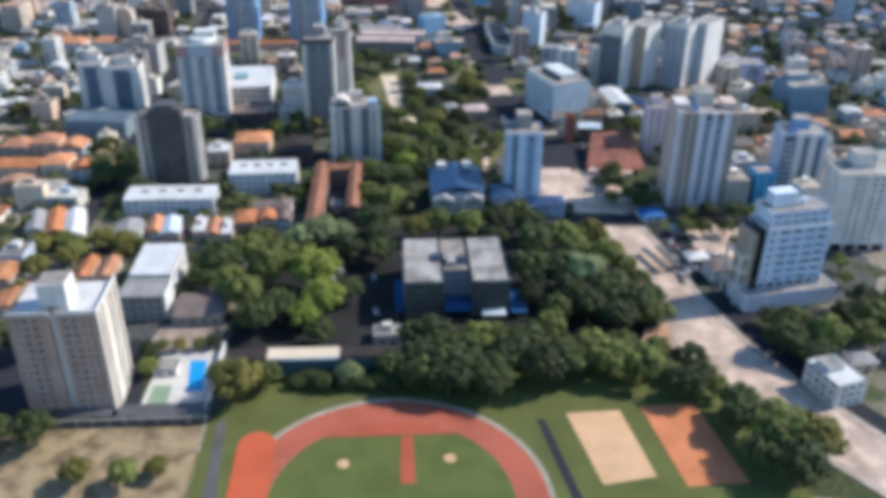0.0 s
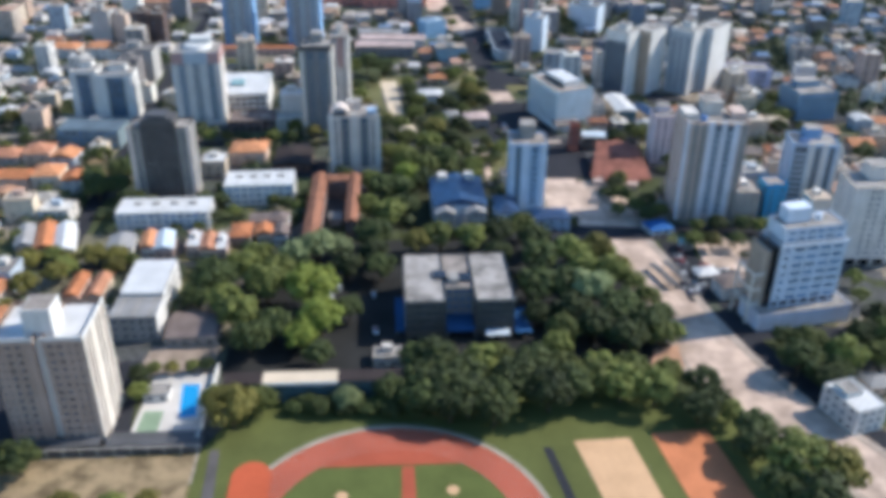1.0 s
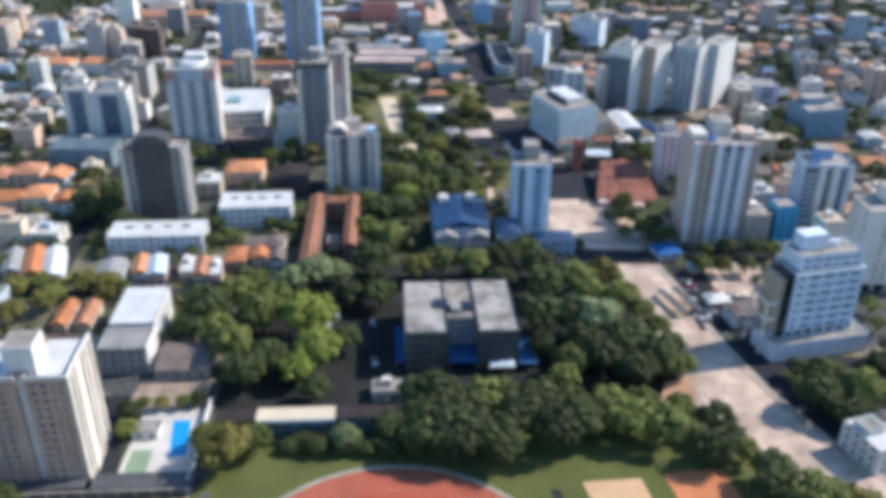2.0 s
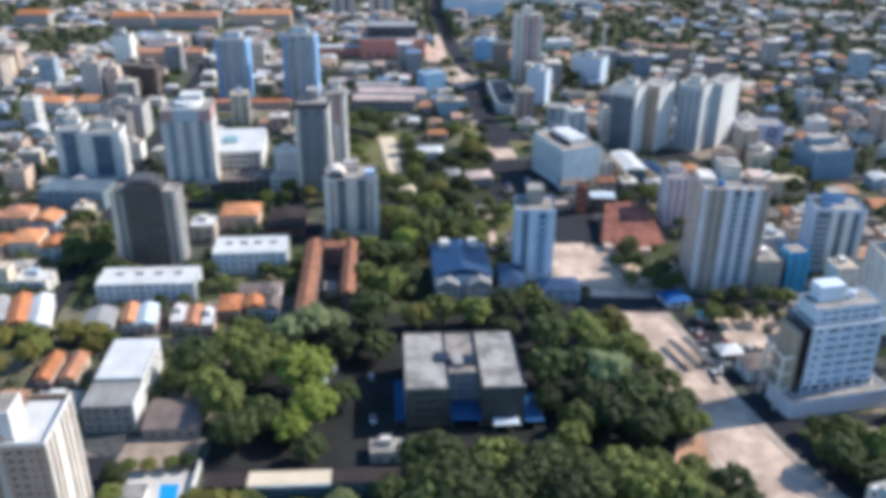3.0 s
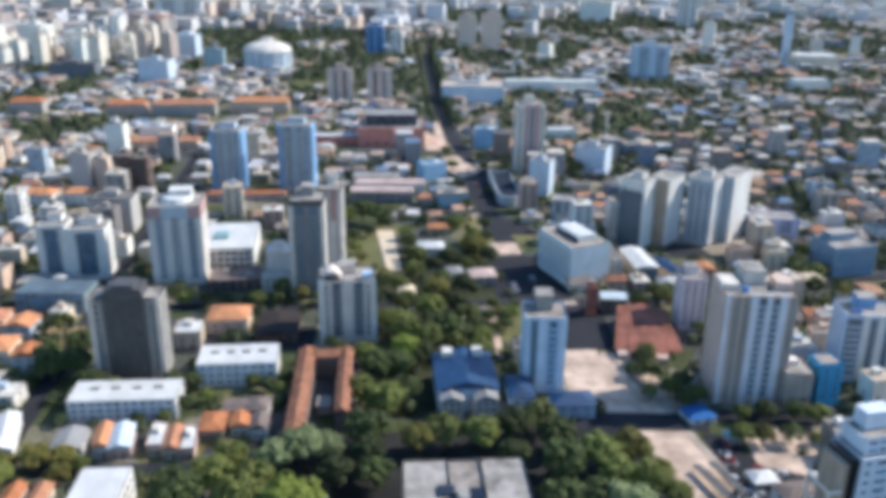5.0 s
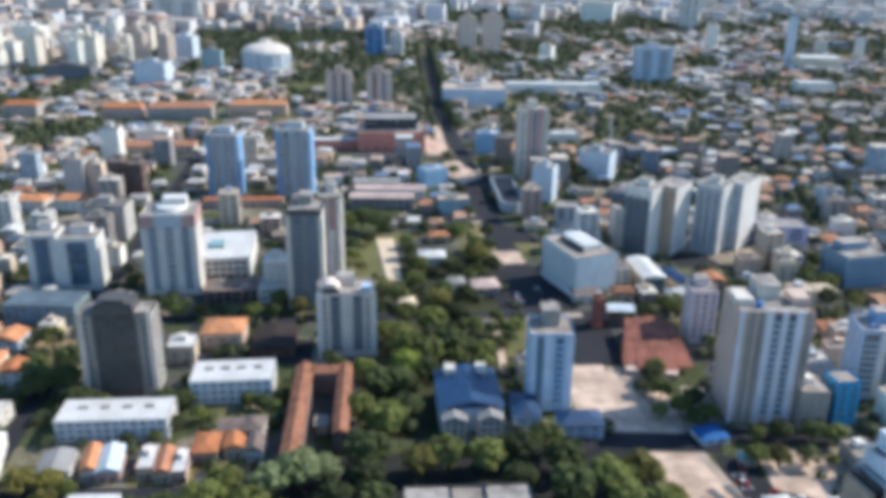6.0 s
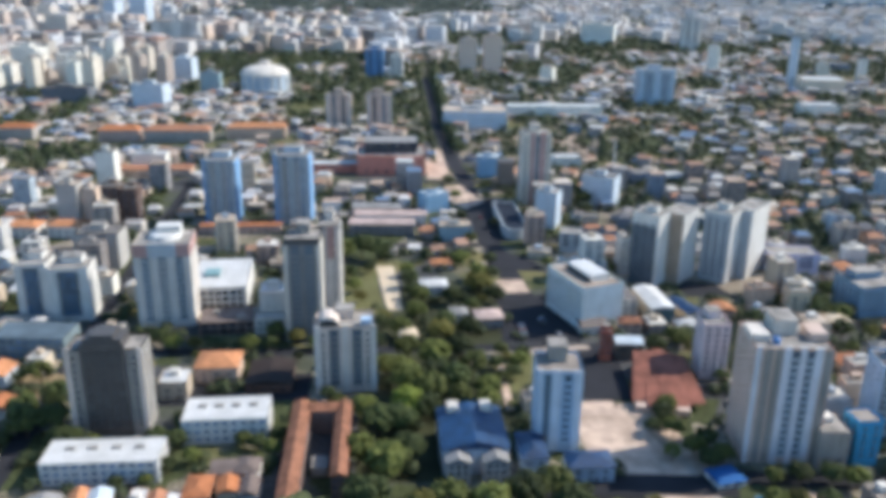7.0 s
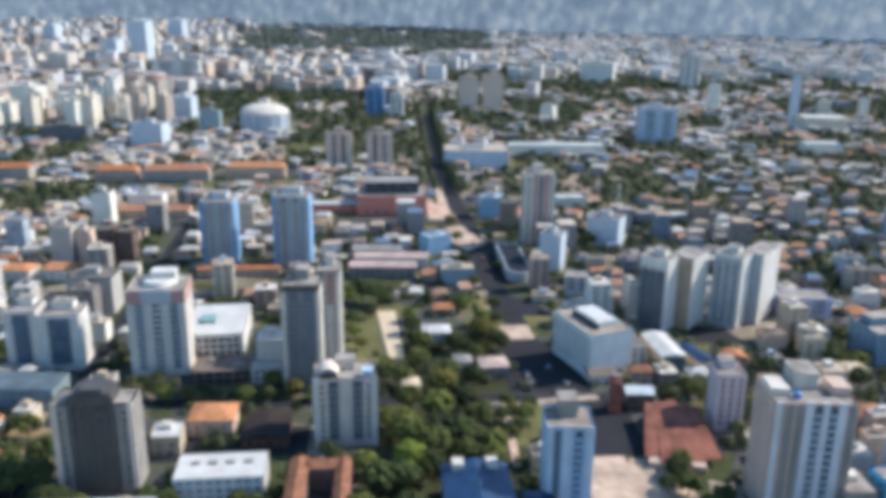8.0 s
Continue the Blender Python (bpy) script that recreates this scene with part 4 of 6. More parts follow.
def house(name, m, w, d, h, roof_mat, wall_mat, label, kind="gable", along="x", rise=2.2, group="houses", register=True):
    """A small building: walls, pitched or flat roof, door and windows."""
    t = thing(name, m, label, "house" if kind != "flat" else "building", group)
    if register:
        FOOT.append((m.translation.x, m.translation.y, max(w, d) / 2 + 1, max(w, d) / 2 + 1))
    if kind == "flat":
        block(t, w, d, h, wall_mat, roof_mat, parapet=0.5)
        part("roof_hut", box(-w * 0.2, 0, h - 0.5, w * 0.12, d * 0.3, h + 1.9), wall_mat, t)
    else:
        part("wall", box(-w / 2, -d / 2, 0, w / 2, d / 2, h - 0.02), wall_mat, t)
        gable(t, w, d, h + 0.22, rise, roof_mat, along, 0.5, hip=(min(w, d) * 0.5 if kind == "hip" else 0.02))
    fl = max(1, int(h / 3))
    side = "right" if m.translation.x < 20 else "left"
    for f, n in (("front", max(2, int(w / 5.2))), (side, max(1, int(d / 8)))):
        put_windows(t, w, d, f, spread(n, (w if f == "front" else d) * 0.9), min(fl, 2), 0.2, 3.0, 1.7, 1.2)
    piece("door", DOOR, t, pose(w * 0.12 if w > 4 else 0, -d / 2, 0))
    return t


for x in (-128.5, -119.5):
    house("long_house", pose(x, 323, 0), 5.5, 17, 4.2, M_CLAY, M_HOUSEWALL, "long low house with an orange clay roof", "gable", "y", 1.6)
t = site("shed", -75.5, 291.5, 20, 17, 0, "low shed with a worn brown sheet roof beside trees", "shed")
part("wall", box(-9.3, -8.3, 0, 9.3, 8.3, 4.4), M_GREY, t)
gable(t, 18.6, 16.6, 4.6, 1.6, M_ROOFBROWN)
put_windows(t, 18.6, 16.6, "front", spread(4, 17), 1, 0.8, 2.6, 1.8, 1.2)

# white-roofed school wings
for x, y, w, d, h, yaw in ((-106.6, 386.2, 42, 16.2, 9.6, 0.7), (-65.9, 413.1, 33.5, 18, 11, 2)):
    t = site("school_wing", x, y, w, d, yaw, "long school wing with bright white flat roof and window bands", "building", "white school wings")
    block(t, w, d, h, M_WHITE, M_ROOFWHITE, parapet=0.35)
    n = int(w / 3.4)
    put_windows(t, w, d, "front", spread(n, w * 0.96), 3, 0.5, (h - 1.0) / 3, 2.0, 1.2, M_GLASSBLUE)
    put_windows(t, w, d, "right", spread(4, d * 0.9), 3, 0.5, (h - 1.0) / 3, 1.6, 1.5)
    for u in spread(4, w * 0.8):
        part("roof_vent", box(u - 1.6, d * 0.05, h - 0.35, u + 1.6, d * 0.16, h + 0.5), M_GREY, t)

# orange-roofed building on a U plan
t = site("cloister_building", -29, 385, 27, 68, 0, "long two-storey building round a court with orange clay roofs", "building")
for cx, cy, w, d, al in ((-7.4, -1.0, 6.6, 66, "y"), (9.6, 5.5, 5.4, 52, "y"), (1.4, 28.4, 10.9, 6.6, "x")):
    part("wall", box(cx - w / 2, cy - d / 2, 0, cx + w / 2, cy + d / 2, 10.0), M_DECK, t)
    gable(t, w, d, 10.2, 1.8, M_CLAYDARK, al, 0.45, cx, cy)
put_windows(t, 6.6, 66, "right", spread(15, 64), 3, 0.4, 3.2, 1.6, 1.5, cx=-7.4, cy=-1.0)
put_windows(t, 6.6, 66, "front", [-1.8, 1.8], 3, 0.4, 3.2, 1.5, 1.5, cx=-7.4, cy=-1.0)
put_windows(t, 5.4, 52, "front", [-1.4, 1.4], 3, 0.4, 3.2, 1.4, 1.5, cx=9.6, cy=5.5)
put_windows(t, 5.4, 52, "right", spread(12, 50), 3, 0.4, 3.2, 1.6, 1.5, cx=9.6, cy=5.5)
part("court_roof", box(-1.5, -6, 0, 4.5, 2, 4.2), M_ROOFCONC, t, "pale flat court roof")

# blue-roofed building
t = site("blue_roofed_building", 30.7, 390, 25.5, 37, 1, "pale building with a large deep blue sheet roof", "building")
part("wall", box(-12.3, -12, 0, 12.3, 18, 11), M_PALEBLUE, t)
gable(t, 24.6, 30, 11.2, 3.0, M_ROOFBLUE, "y", 0.5, 0, 3.0)
for cx in (-7.2, 6.8):
    part("gable_wing", box(cx - 4.6, -18.2, 0, cx + 4.6, -12.004, 9.0), M_OFFWHITE, t)
    gable(t, 9.2, 6.2, 9.2, 2.2, M_ROOFGREY, "y", 0.4, cx, -15.1)
    put_windows(t, 9.2, 6.2, "front", [-2.6, 0, 2.6], 3, 0.3, 2.9, 1.5, 1.4, cx=cx, cy=-15.1)
put_windows(t, 24.6, 30, "left", spread(8, 28), 3, 0.6, 3.3, 1.6, 1.5, cy=3)
for cx in (-6.5, 6.5):
    part("dormer", soft_box(cx - 2.2, 12, 11, cx + 2.2, 17.4, 15.2, 0.3), M_OFFWHITE, t)
house("low_house", pose(53, 386, 0), 10, 18, 7, M_ROOFBLUE, M_PALEBLUE, "low house with a blue sheet roof", "hip", "y", 2)
house("low_house", pose(73, 376, 0), 17, 11, 6.5, M_ROOFBLUE, M_PALEBLUE, "low house with a blue sheet roof", "hip", "x", 2.2)

# towers round the park and the avenue
tower("apartment_tower", 64.7, 401, 17.5, 17, 35, -5, M_SKYPAINT, "slim sky-blue apartment tower with pale vertical strips", cols=4, side=3, strips=((0.08, 1.6), (0.44, 3.4), (0.90, 2.8)), strip_mat=M_BLUEWHITE, columns=((0.24, 2.4, None), (0.68, 2.6, M_SKYPAINT)), head=(0.4, 0.5, 6.5), head_mat=M_GREY, roof=M_ROOFSTAINED, pane=M_GLASSBLUE)
t = tower("apartment_tower", -20, 452, 25.5, 17, 32, 2, M_LIGHTTAUPE, "light grey apartment tower with pale rounded corner bays", cols=5, side=3, strips=((0.03, 2.6), (0.5, 2.0), (0.97, 2.6)), strip_mat=M_WARMWHITE, columns=((0.31, 4.2, M_SLATE), (0.70, 4.2, M_SLATE)), head=(0.3, 0.4, 4.5))
bm = bmesh.new()
ring = [[bm.verts.new((-7.0 + r * math.cos(math.pi * k / 16), yy, 31.5 + 0.95 * r * math.sin(math.pi * k / 16))) for k in range(17)] for r, yy in ((4.6, -7.6), (4.6, 2.0), (3.9, 2.0), (3.9, -7.6))]
for i in range(4):
    for k in range(16):
        bm.faces.new((ring[i][k], ring[i][k + 1], ring[(i + 1) % 4][k + 1], ring[(i + 1) % 4][k]))
bmesh.ops.recalc_face_normals(bm, faces=bm.faces[:])
part("crown", bm, M_LIGHTTAUPE, t, "rounded pale rooftop arch")
part("crown", box(-10.2, -2.5, 31.15, -3.8, 1.5, 33.9), M_PALEBLUE, t, "pale blue rooftop hut under the arch")
part("crown", box(7.0, -7.8, 31.95, 11.6, -3.6, 34.4), M_SKYPAINT, t, "small blue rooftop hut")
t = tower("apartment_tower", -112, 420, 29, 14, 38, 0, M_GREY, "dark grey apartment tower with a stepped top and lighter sides", cols=7, side=3, head=None, strips=((0.02, 2.0), (0.98, 2.0)), strip_mat=M_LIGHTTAUPE)
put_windows(t, 17, 16.4, "front", spread(5, 15), 12, 3.2, 2.9, 1.7, 1.2, M_DEEPGLASS)
part("dark_front", box(-8.5, -8.2, 0, 8.5, -7.52, 40.5), M_DARKGREY, t, "dark grey central front")
part("crown", box(-7.5, -7.5, 37.2, 7.5, 4, 42.0), M_DARKGREY, t, "dark stepped crown")
part("crown", box(-4.5, -7.0, 42.0, 4.5, 3, 43.6), M_DARKGREY, t, "dark stepped crown")
put_windows(t, 28, 16.4, "front", spread(5, 15), 12, 3.2, 2.9, 1.4, 1.3)
t = tower("apartment_tower", -114.5, 529, 27.5, 24, 45, 4, M_WARMWHITE, "white apartment tower with a brown top band and rounded white crown", cols=6, side=4, strips=((0.03, 1.8), (0.36, 1.6), (0.64, 1.6), (0.97, 1.8)), columns=((0.2, 3.8, M_GREYBLUE), (0.5, 4.2, M_WHITE), (0.8, 3.8, M_GREYBLUE)), band=(M_PINKBROWN, 38.0, 44.6), head=None)
part("upper_panel", box(-6.8, -12.75, 38.0, 6.8, -12.13, 45.3), M_GREYBLUE, t, "grey-blue middle panel below the crown")
part("lift_housing", box(-4, 1, 44.2, 8, 9, 50.0), M_WHITE, t)
bm = bmesh.new()
bmesh.ops.create_cone(bm, cap_ends=True, segments=28, radius1=8.5, radius2=7.5, depth=2.6, matrix=Matrix.Translation((0, 2, 45.3)))
part("crown", bm, M_WHITE, t, "round white crown")
t = tower("apartment_tower", -42, 507, 17, 18, 53.5, -1, M_SLATE, "tall grey apartment tower with a pale side", cols=4, side=3, columns=((0.30, 4.2, M_SLATE), (0.70, 4.2, M_SLATE)), strips=((0.02, 2.2), (0.98, 2.2)), strip_mat=M_CREAMWHITE, band=(M_DARKGREY, 50.3, 53.0))
part("side_wall", box(8.503, -9.0, 0, 8.56, 9.0, 50.2), M_CREAMWHITE, t, "cream-white side wall")
t = tower("apartment_tower", -31, 536, 11.5, 20, 51, 0, M_WARMWHITE, "pale apartment slab with brown panels near its top", cols=2, side=4)
part("upper_panel", box(-0.8, -10.4, 33, 2.6, -10.003, 50.2), M_PINKBROWN, t, "pinkish-brown upper panel")
for x, y, w, h in ((-184, 537, 15, 31), (-165, 535, 20.5, 29.5)):
    t = tower("apartment_tower", x, y, w, 17, h, 3, M_WHITE, "white apartment block with a dark glazed middle", cols=2, side=3, strips=((0.05, 2), (0.95, 2)), head=(0.5, 0.5, 3.5), group="white twin blocks")
    part("glazed_front", box(-w * 0.22, -9.1, 3, w * 0.22, -8.52, h - 2), M_BAYGREY, t, "dark grey-teal glazed front")
    put_windows(t, w, 18.2, "front", [-2.4, 0, 2.4], 8, 3.2, 3.0, 1.6, 1.5, M_GLASSBLUE)
t = tower("apartment_tower", 149.5, 391.5, 28.5, 24, 49, -6, M_TAUPE, "broad taupe apartment tower with pale blue vertical bays", cols=0, side=4, ww=1.3, strips=((0.03, 1.8), (0.40, 2.8), (0.60, 2.4), (0.80, 3.0)), strip_mat=M_LILACWHITE, columns=((0.50, 3.0, M_GREYBLUE), (0.70, 3.0, M_GREYBLUE)), sides=("front", "left"), head=(0.3, 0.5, 6), head_mat=M_OFFWHITE)
for u in (-9.6, -5.9, 12.2):
    part("pilaster", box(u - 1.1, -12.42, 0, u + 1.1, -12.003, 48.6), M_GREY, t, "grey vertical pilaster")
part("side_wing", box(-14.4, -5, 48.1, -7.5, 6, 51), M_OFFWHITE, t)
part("side_wing", box(7.6, -4, 48.1, 14.3, 6, 51.5), M_TAUPE, t)
roof_tank(t, -5.5, -6, 48.1, 1.6, 2.2)
part("upper_panel", box(-1.6, -12.48, 42.5, 7.3, -12.13, 48.2), M_DARKPANEL, t, "dark blue-grey panel under the roof")
tower("apartment_tower", 147.5, 455, 12, 14, 28, -4, M_PINK, "pale pink apartment block beside a broad tower", cols=3, side=3, head=(0.5, 0.5, 3.5))
for x, y, front, w2, d2, a, b in ((153.0, 572.5, M_DARKPANEL, 14, 20.8, (9.9, 16.5), (6.3, 12.2)), (197.0, 576.5, M_DUSTBLUE, 12, 26.6, (8.6, 19.9), (5.0, 13.3))):
    t = site("apartment_tower", x + 6, y + 4, 34, 34, 0, "pair of staggered white slabs with a recess between", "tower", "white slab towers")
    t.matrix_basis = pose(x, y, 0, 0, 0, -44)
    block(t, 17, 16.5, 43.5, M_WHITE, M_ROOFCONC)
    block(t, w2, d2, 43.2, M_WHITE, M_ROOFCONC, cx=a[0], cy=a[1], name="rear_wall")
    part("recess_wall", box(b[0] - 4, b[1] - 6.6, 0, b[0] + 4, b[1] + 6.6, 42.0), M_TANWALL if x < 160 else M_GREYBLUE, t, "recessed stair wall")
    part("recess_panel", box(8.7, a[1] - d2 / 2 - 0.3, 0, a[0] + w2 / 2 - 0.4, a[1] - d2 / 2 - 0.003, 42.4), M_TANWALL if x < 160 else M_GREYBLUE, t, "recessed panel between white walls")
    # Darker panel paints the shade on the face turned from the sun.
    part("front_cladding", box(-8.2, -8.5, 0, 7.4, -8.253, 36 if x < 160 else 41), front, t, "front panel darkened for its shaded side")
    put_windows(t, 17, 17.02, "front", spread(3, 14), 12, 2.4, 3.0, 2.0, 1.3)
    hut = part("lift_housing", box(-4, -2, 42.7, 3, 4, 46.5), M_WHITE, t)
    part("cap", box(-4.3, -2.3, 46.5, 3.3, 4.3, 46.8), M_ROOFCONC, hut)
t = tower("office_slab", 103.5, 524, 37, 24, 24, -71, M_TEALWHITE, "pale blue-white slab building with plant on its roof", cols=10, side=6, roof=M_SIDEWALK, head=None, sides=("front", "right", "left", "back"))
part("plant_room", box(-12, -4, 23.13, 11, 7.5, 26.8), M_WHITE, t, "white rooftop plant room")
part("plant_roof", box(-11.6, -3.6, 26.8, 10.6, 7.1, 27.0), M_ROOFWHITE, t)
part("plant_louvre", box(-12.6, -4.6, 23.14, 11.6, -4.05, 25.2), M_BLACKGLASS, t, "dark strip along the foot of the plant room")
t = house("market_hall", pose(141.6, 524, 0, 0, 0, 4), 12.5, 30, 9.2, M_ROOFWHITE, M_CREAM, "cream hall with a bright white roof and teal front", "gable", "y", 1.6)
part("front_panel", box(-6.0, -15.3, 0, 6.0, -15.01, 8.9), M_DARKTEAL, t, "dark teal front")
house("shed", pose(158, 521, 0, 0, 0, 16), 9, 21, 5.5, M_ROOFBLUE, M_HOUSEWALL, "narrow shed with a dark blue sheet roof", "gable", "y", 1.5)
house("workshop", pose(123, 502, 0, 0, 0, -4), 11, 8, 6, M_CLAYDARK, M_HOUSEWALL, "small workshop with a red-brown tiled roof", "hip", "x", 2.0)
house("store", pose(114.6, 474.5, 0, 0, 0, -6), 12.5, 8.5, 8, M_ROOFPALE, M_OLIVE, "dark-walled store with a pale sheet roof", "gable", "x", 1.0)
t = site("rear_annex", 126, 533, 10, 30, 4, "grey flat-roofed annex behind the slab building", "building")
block(t, 9, 30, 11, M_OFFWHITE, M_CONCRETE, parapet=0.5)
put_windows(t, 9, 30, "front", spread(2, 8), 3, 1.0, 3.2, 2.0, 1.5)
t = site("red_roofed_hall", 123, 438, 34, 50, -14, "wide low hall with a sloping red-brown tiled roof", "hall")
part("wall", box(-14.5, -22, 0, 8, 22, 3.1), M_TAUPE, t)
for k in range(5):
    u0, u1 = k / 5, (k + 1) / 5
    lo, hi, drop = -24 + 3.5 * abs(k - 1.6), 24 - 2.2 * abs(k - 2), 0.35 * (k % 2)
    bm = bmesh.new()
    plan = ((-16 + 31 * u0, lo, 3.4), (-16 + 31 * u1, lo + 1.2, 3.4), (-15 + 23 * u1, hi, 9.2 - drop), (-15 + 23 * u0, hi, 9.2 - drop))
    vs = [bm.verts.new(q) for q in plan] + [bm.verts.new((q[0], q[1], 3.0)) for q in plan]
    for q in ((0, 1, 2, 3), (4, 7, 6, 5), (0, 4, 5, 1), (1, 5, 6, 2), (2, 6, 7, 3), (3, 7, 4, 0)):
        bm.faces.new([vs[i] for i in q])
    bmesh.ops.recalc_face_normals(bm, faces=bm.faces[:])
    part("roof_panel", bm, M_RUST, t)
part("forecourt", sheet([(-17, -25), (2, -27), (6, -20), (-15, -21)], 0.35, 0.3), M_PAVE, t, "pale beige forecourt")
tower("brick_building", 102.5, 471, 5.5, 6, 16, -10, M_BRICK, "narrow red-brown rendered building", cols=2, side=2, head=(0.6, 0.5, 2))
t = tower("apartment_tower", 206, 402, 22, 17, 32.5, -10, M_SKYPAINT, "pale blue apartment block with white vertical strips", cols=6, side=3, strips=((0.40, 2.6), (0.68, 2.6), (0.98, 1.6)), columns=((0.18, 6.0, M_GREYBLUE), (0.54, 3.0, None), (0.83, 2.6, None)), head_mat=M_MIDBLUE, pane=M_GLASSBLUE, tanks=2)
tower("blue_block", 180, 381, 10, 10, 20, 5, M_CYAN, "small bright blue painted block", cols=2, side=2, head=None)
t = site("white_complex", -93, 561, 30, 46, 3, "white low complex with a wide white roof and teal roof light", "building")
block(t, 30, 45, 13, M_WHITE, M_ROOFWHITE, parapet=0.5)
part("roof_light", soft_box(-9, -6, 12.4, -1, 4, 14.2, 0.3), M_TEAL, t, "teal glazed roof light")
put_windows(t, 30, 45, "front", spread(7, 27), 3, 0.6, 3.6, 2.6, 1.8, M_BLACKGLASS)
house("villa", pose(-78, 462, 0), 19, 16, 8, M_CLAY, M_HOUSEWALL, "cream villa with an orange hipped clay roof", "hip", "x", 3.2)
for x, w, h in ((-191, 12, 28), (-178.5, 11, 26.5)):
    tower("apartment_tower", x, 698, w, 16, h, 2, M_BROWN, "dark brown apartment block among low houses", cols=4, side=3, head=(0.4, 0.4, 3))
t = site("teal_hall", -170, 492, 36, 20, -4, "low hall with muted teal walls and a dull blue-green roof", "hall")
block(t, 35, 19, 11, M_DULLTEAL, M_ROOFTEAL, parapet=0.5)
put_windows(t, 35, 19, "front", spread(9, 33), 3, 0.4, 3.4, 2.2, 1.6, M_GLASSBLUE)
for x, y, w, d, h, yaw, kind, along, rise in ((-206, 461, 15, 13, 6.8, -4, "hip", "x", 3.0), (-190.5, 463, 14.5, 14, 8.0, 2, "hip", "y", 3.4), (-175.5, 460, 13, 12, 6.2, -6, "gable", "y", 2.4), (-193, 430, 20, 12, 7.6, -3, "gable", "x", 2.8),
                                  (-175, 432, 14, 15, 8.6, 1, "hip", "x", 3.4), (-161.5, 428, 11, 11, 6.6, 4, "gable", "y", 2.2), (-212, 432, 13, 12, 6.4, 0, "hip", "y", 2.8)):
    house("town_house", pose(x, y, 0, 0, 0, yaw), w, d, h, M_CLAY, M_HOUSEWALL, "two-storey town house with an uneven orange clay roof", kind, along, rise)
ground_piece("dry_lawn", [(-170, 468), (-147, 466), (-144, 446), (-164, 442)], 0.08, M_DRYGRASS, "yellowed dry lawn beside town houses", "lawn")
tower("turquoise_block", 254, 396, 22, 16, 20, -6, M_TURQUOISE, "low block painted turquoise with a grey roof", cols=6, side=3, head=None)

# towers further off
for x, y, w, h in ((-116.8, 705, 22, 45), (-66.3, 700, 24, 49.5)):
    t = tower("apartment_tower", x, y, w, 20, h, -4, M_DUSTBLUE, "pale grey-blue apartment tower with deep blue side bays", cols=4, side=3, strips=((0.06, 1.8),), columns=((0.34, 3.6, M_OFFWHITE), (0.68, 3.6, M_OFFWHITE)), strip_mat=M_MIDBLUE, head=(0.5, 0.5, 4), head_mat=M_PALEBLUE, pane=M_GLASSBLUE, group="blue twin towers")
    part("side_bay", box(w / 2 + 0.004, -9, 0, w / 2 + 1.2, 6, h - 2), M_MIDBLUE, t, "mid blue side bay")
tower("apartment_tower", 112, 742, 22, 20, 55.5, -1, M_CREAMWHITE, "tall apartment tower with pinkish-brown and cream strips", cols=5, side=3, strips=((0.36, 3.4), (0.70, 4.2)), strip_mat=M_PINKBROWN, columns=((0.53, 2.4, None),))
for x in (-50, -7):
    tower("apartment_tower", x, 1036, 27, 20, 36, 0, M_TAUPE, "grey-brown apartment tower beside its twin", cols=0, side=0, strips=((0.08, 3), (0.92, 3)), strip_mat=M_OFFWHITE, columns=((0.32, 3.0, None), (0.68, 3.0, None)), group="grey twin towers")
t = site("red_centre", 4, 846, 55, 42, -1, "wide red-walled centre with a dark glazed upper storey", "building")
block(t, 58, 42, 17, M_REDFRONT, M_ROOFCONC)
block(t, 46, 28, 10, M_DARKPANEL, M_ROOFGREY, cy=5, z0=16.2, name="upper_wall")
put_windows(t, 58, 42, "front", spread(6, 50), 1, 0.6, 5, 2.6, 2.0)
put_windows(t, 46, 28, "front", spread(12, 44), 2, 17.2, 4, 3.0, 2.8, M_BLACKGLASS, cy=5)
t = site("red_wing", -44, 842, 42, 16, 0, "low red wing with a pale flat roof", "building")
block(t, 42, 16, 8, M_REDFRONT, M_ROOFWHITE)
put_windows(t, 42, 16, "front", spread(10, 40), 2, 0.5, 3.5, 2.4, 1.6)
t = site("domed_arena", -160, 1285, 62, 62, 0, "round arena with a shallow white dome", "arena")
bm = bmesh.new()
bmesh.ops.create_cone(bm, cap_ends=True, segments=40, radius1=31, radius2=31, depth=22, matrix=Matrix.Translation((0, 0, 11)))
part("wall", bm, M_PALEBLUE, t)
bm = bmesh.new()
bmesh.ops.create_uvsphere(bm, u_segments=40, v_segments=16, radius=33, matrix=Matrix.Translation((0, 0, 20)) @ Matrix.Diagonal((1, 1, 0.42, 1)))
bmesh.ops.bisect_plane(bm, geom=bm.verts[:] + bm.edges[:] + bm.faces[:], plane_co=(0, 0, 21.8), plane_no=(0, 0, -1), clear_outer=True)
part("dome", bm, M_OFFWHITE, t, "shallow white dome")
for i in range(16):
    a = 2 * math.pi * i / 16
    part("buttress", box(-1, -32.5, 0, 1, -30.8, 22), M_WHITE, t, m=pose(0, 0, 0, 0, 0, math.degrees(a)))
tower("apartment_tower", -14, 1395, 26, 22, 42, -5, M_BLUE, "deep blue apartment block beside a white one", cols=6, side=3)
tower("apartment_tower", 17, 1385, 18, 22, 36, -5, M_WHITE, "white apartment block beside the blue one", cols=4, side=3)
tower("apartment_slab", -389, 1810, 84, 24, 46, 0, M_WHITE, "long white apartment slab above far houses", cols=14, side=3, fh=4, head=(0.2, 0.4, 4))
tower("apartment_block", 338, 1180, 44, 26, 44, -3, M_PALEBLUE, "pale blue office block among far trees", cols=8, side=4, fh=3.4)
tower("apartment_tower", 577, 1750, 30, 24, 62, 0, M_WHITE, "white far tower above low houses", cols=5, side=3, fh=3.6)
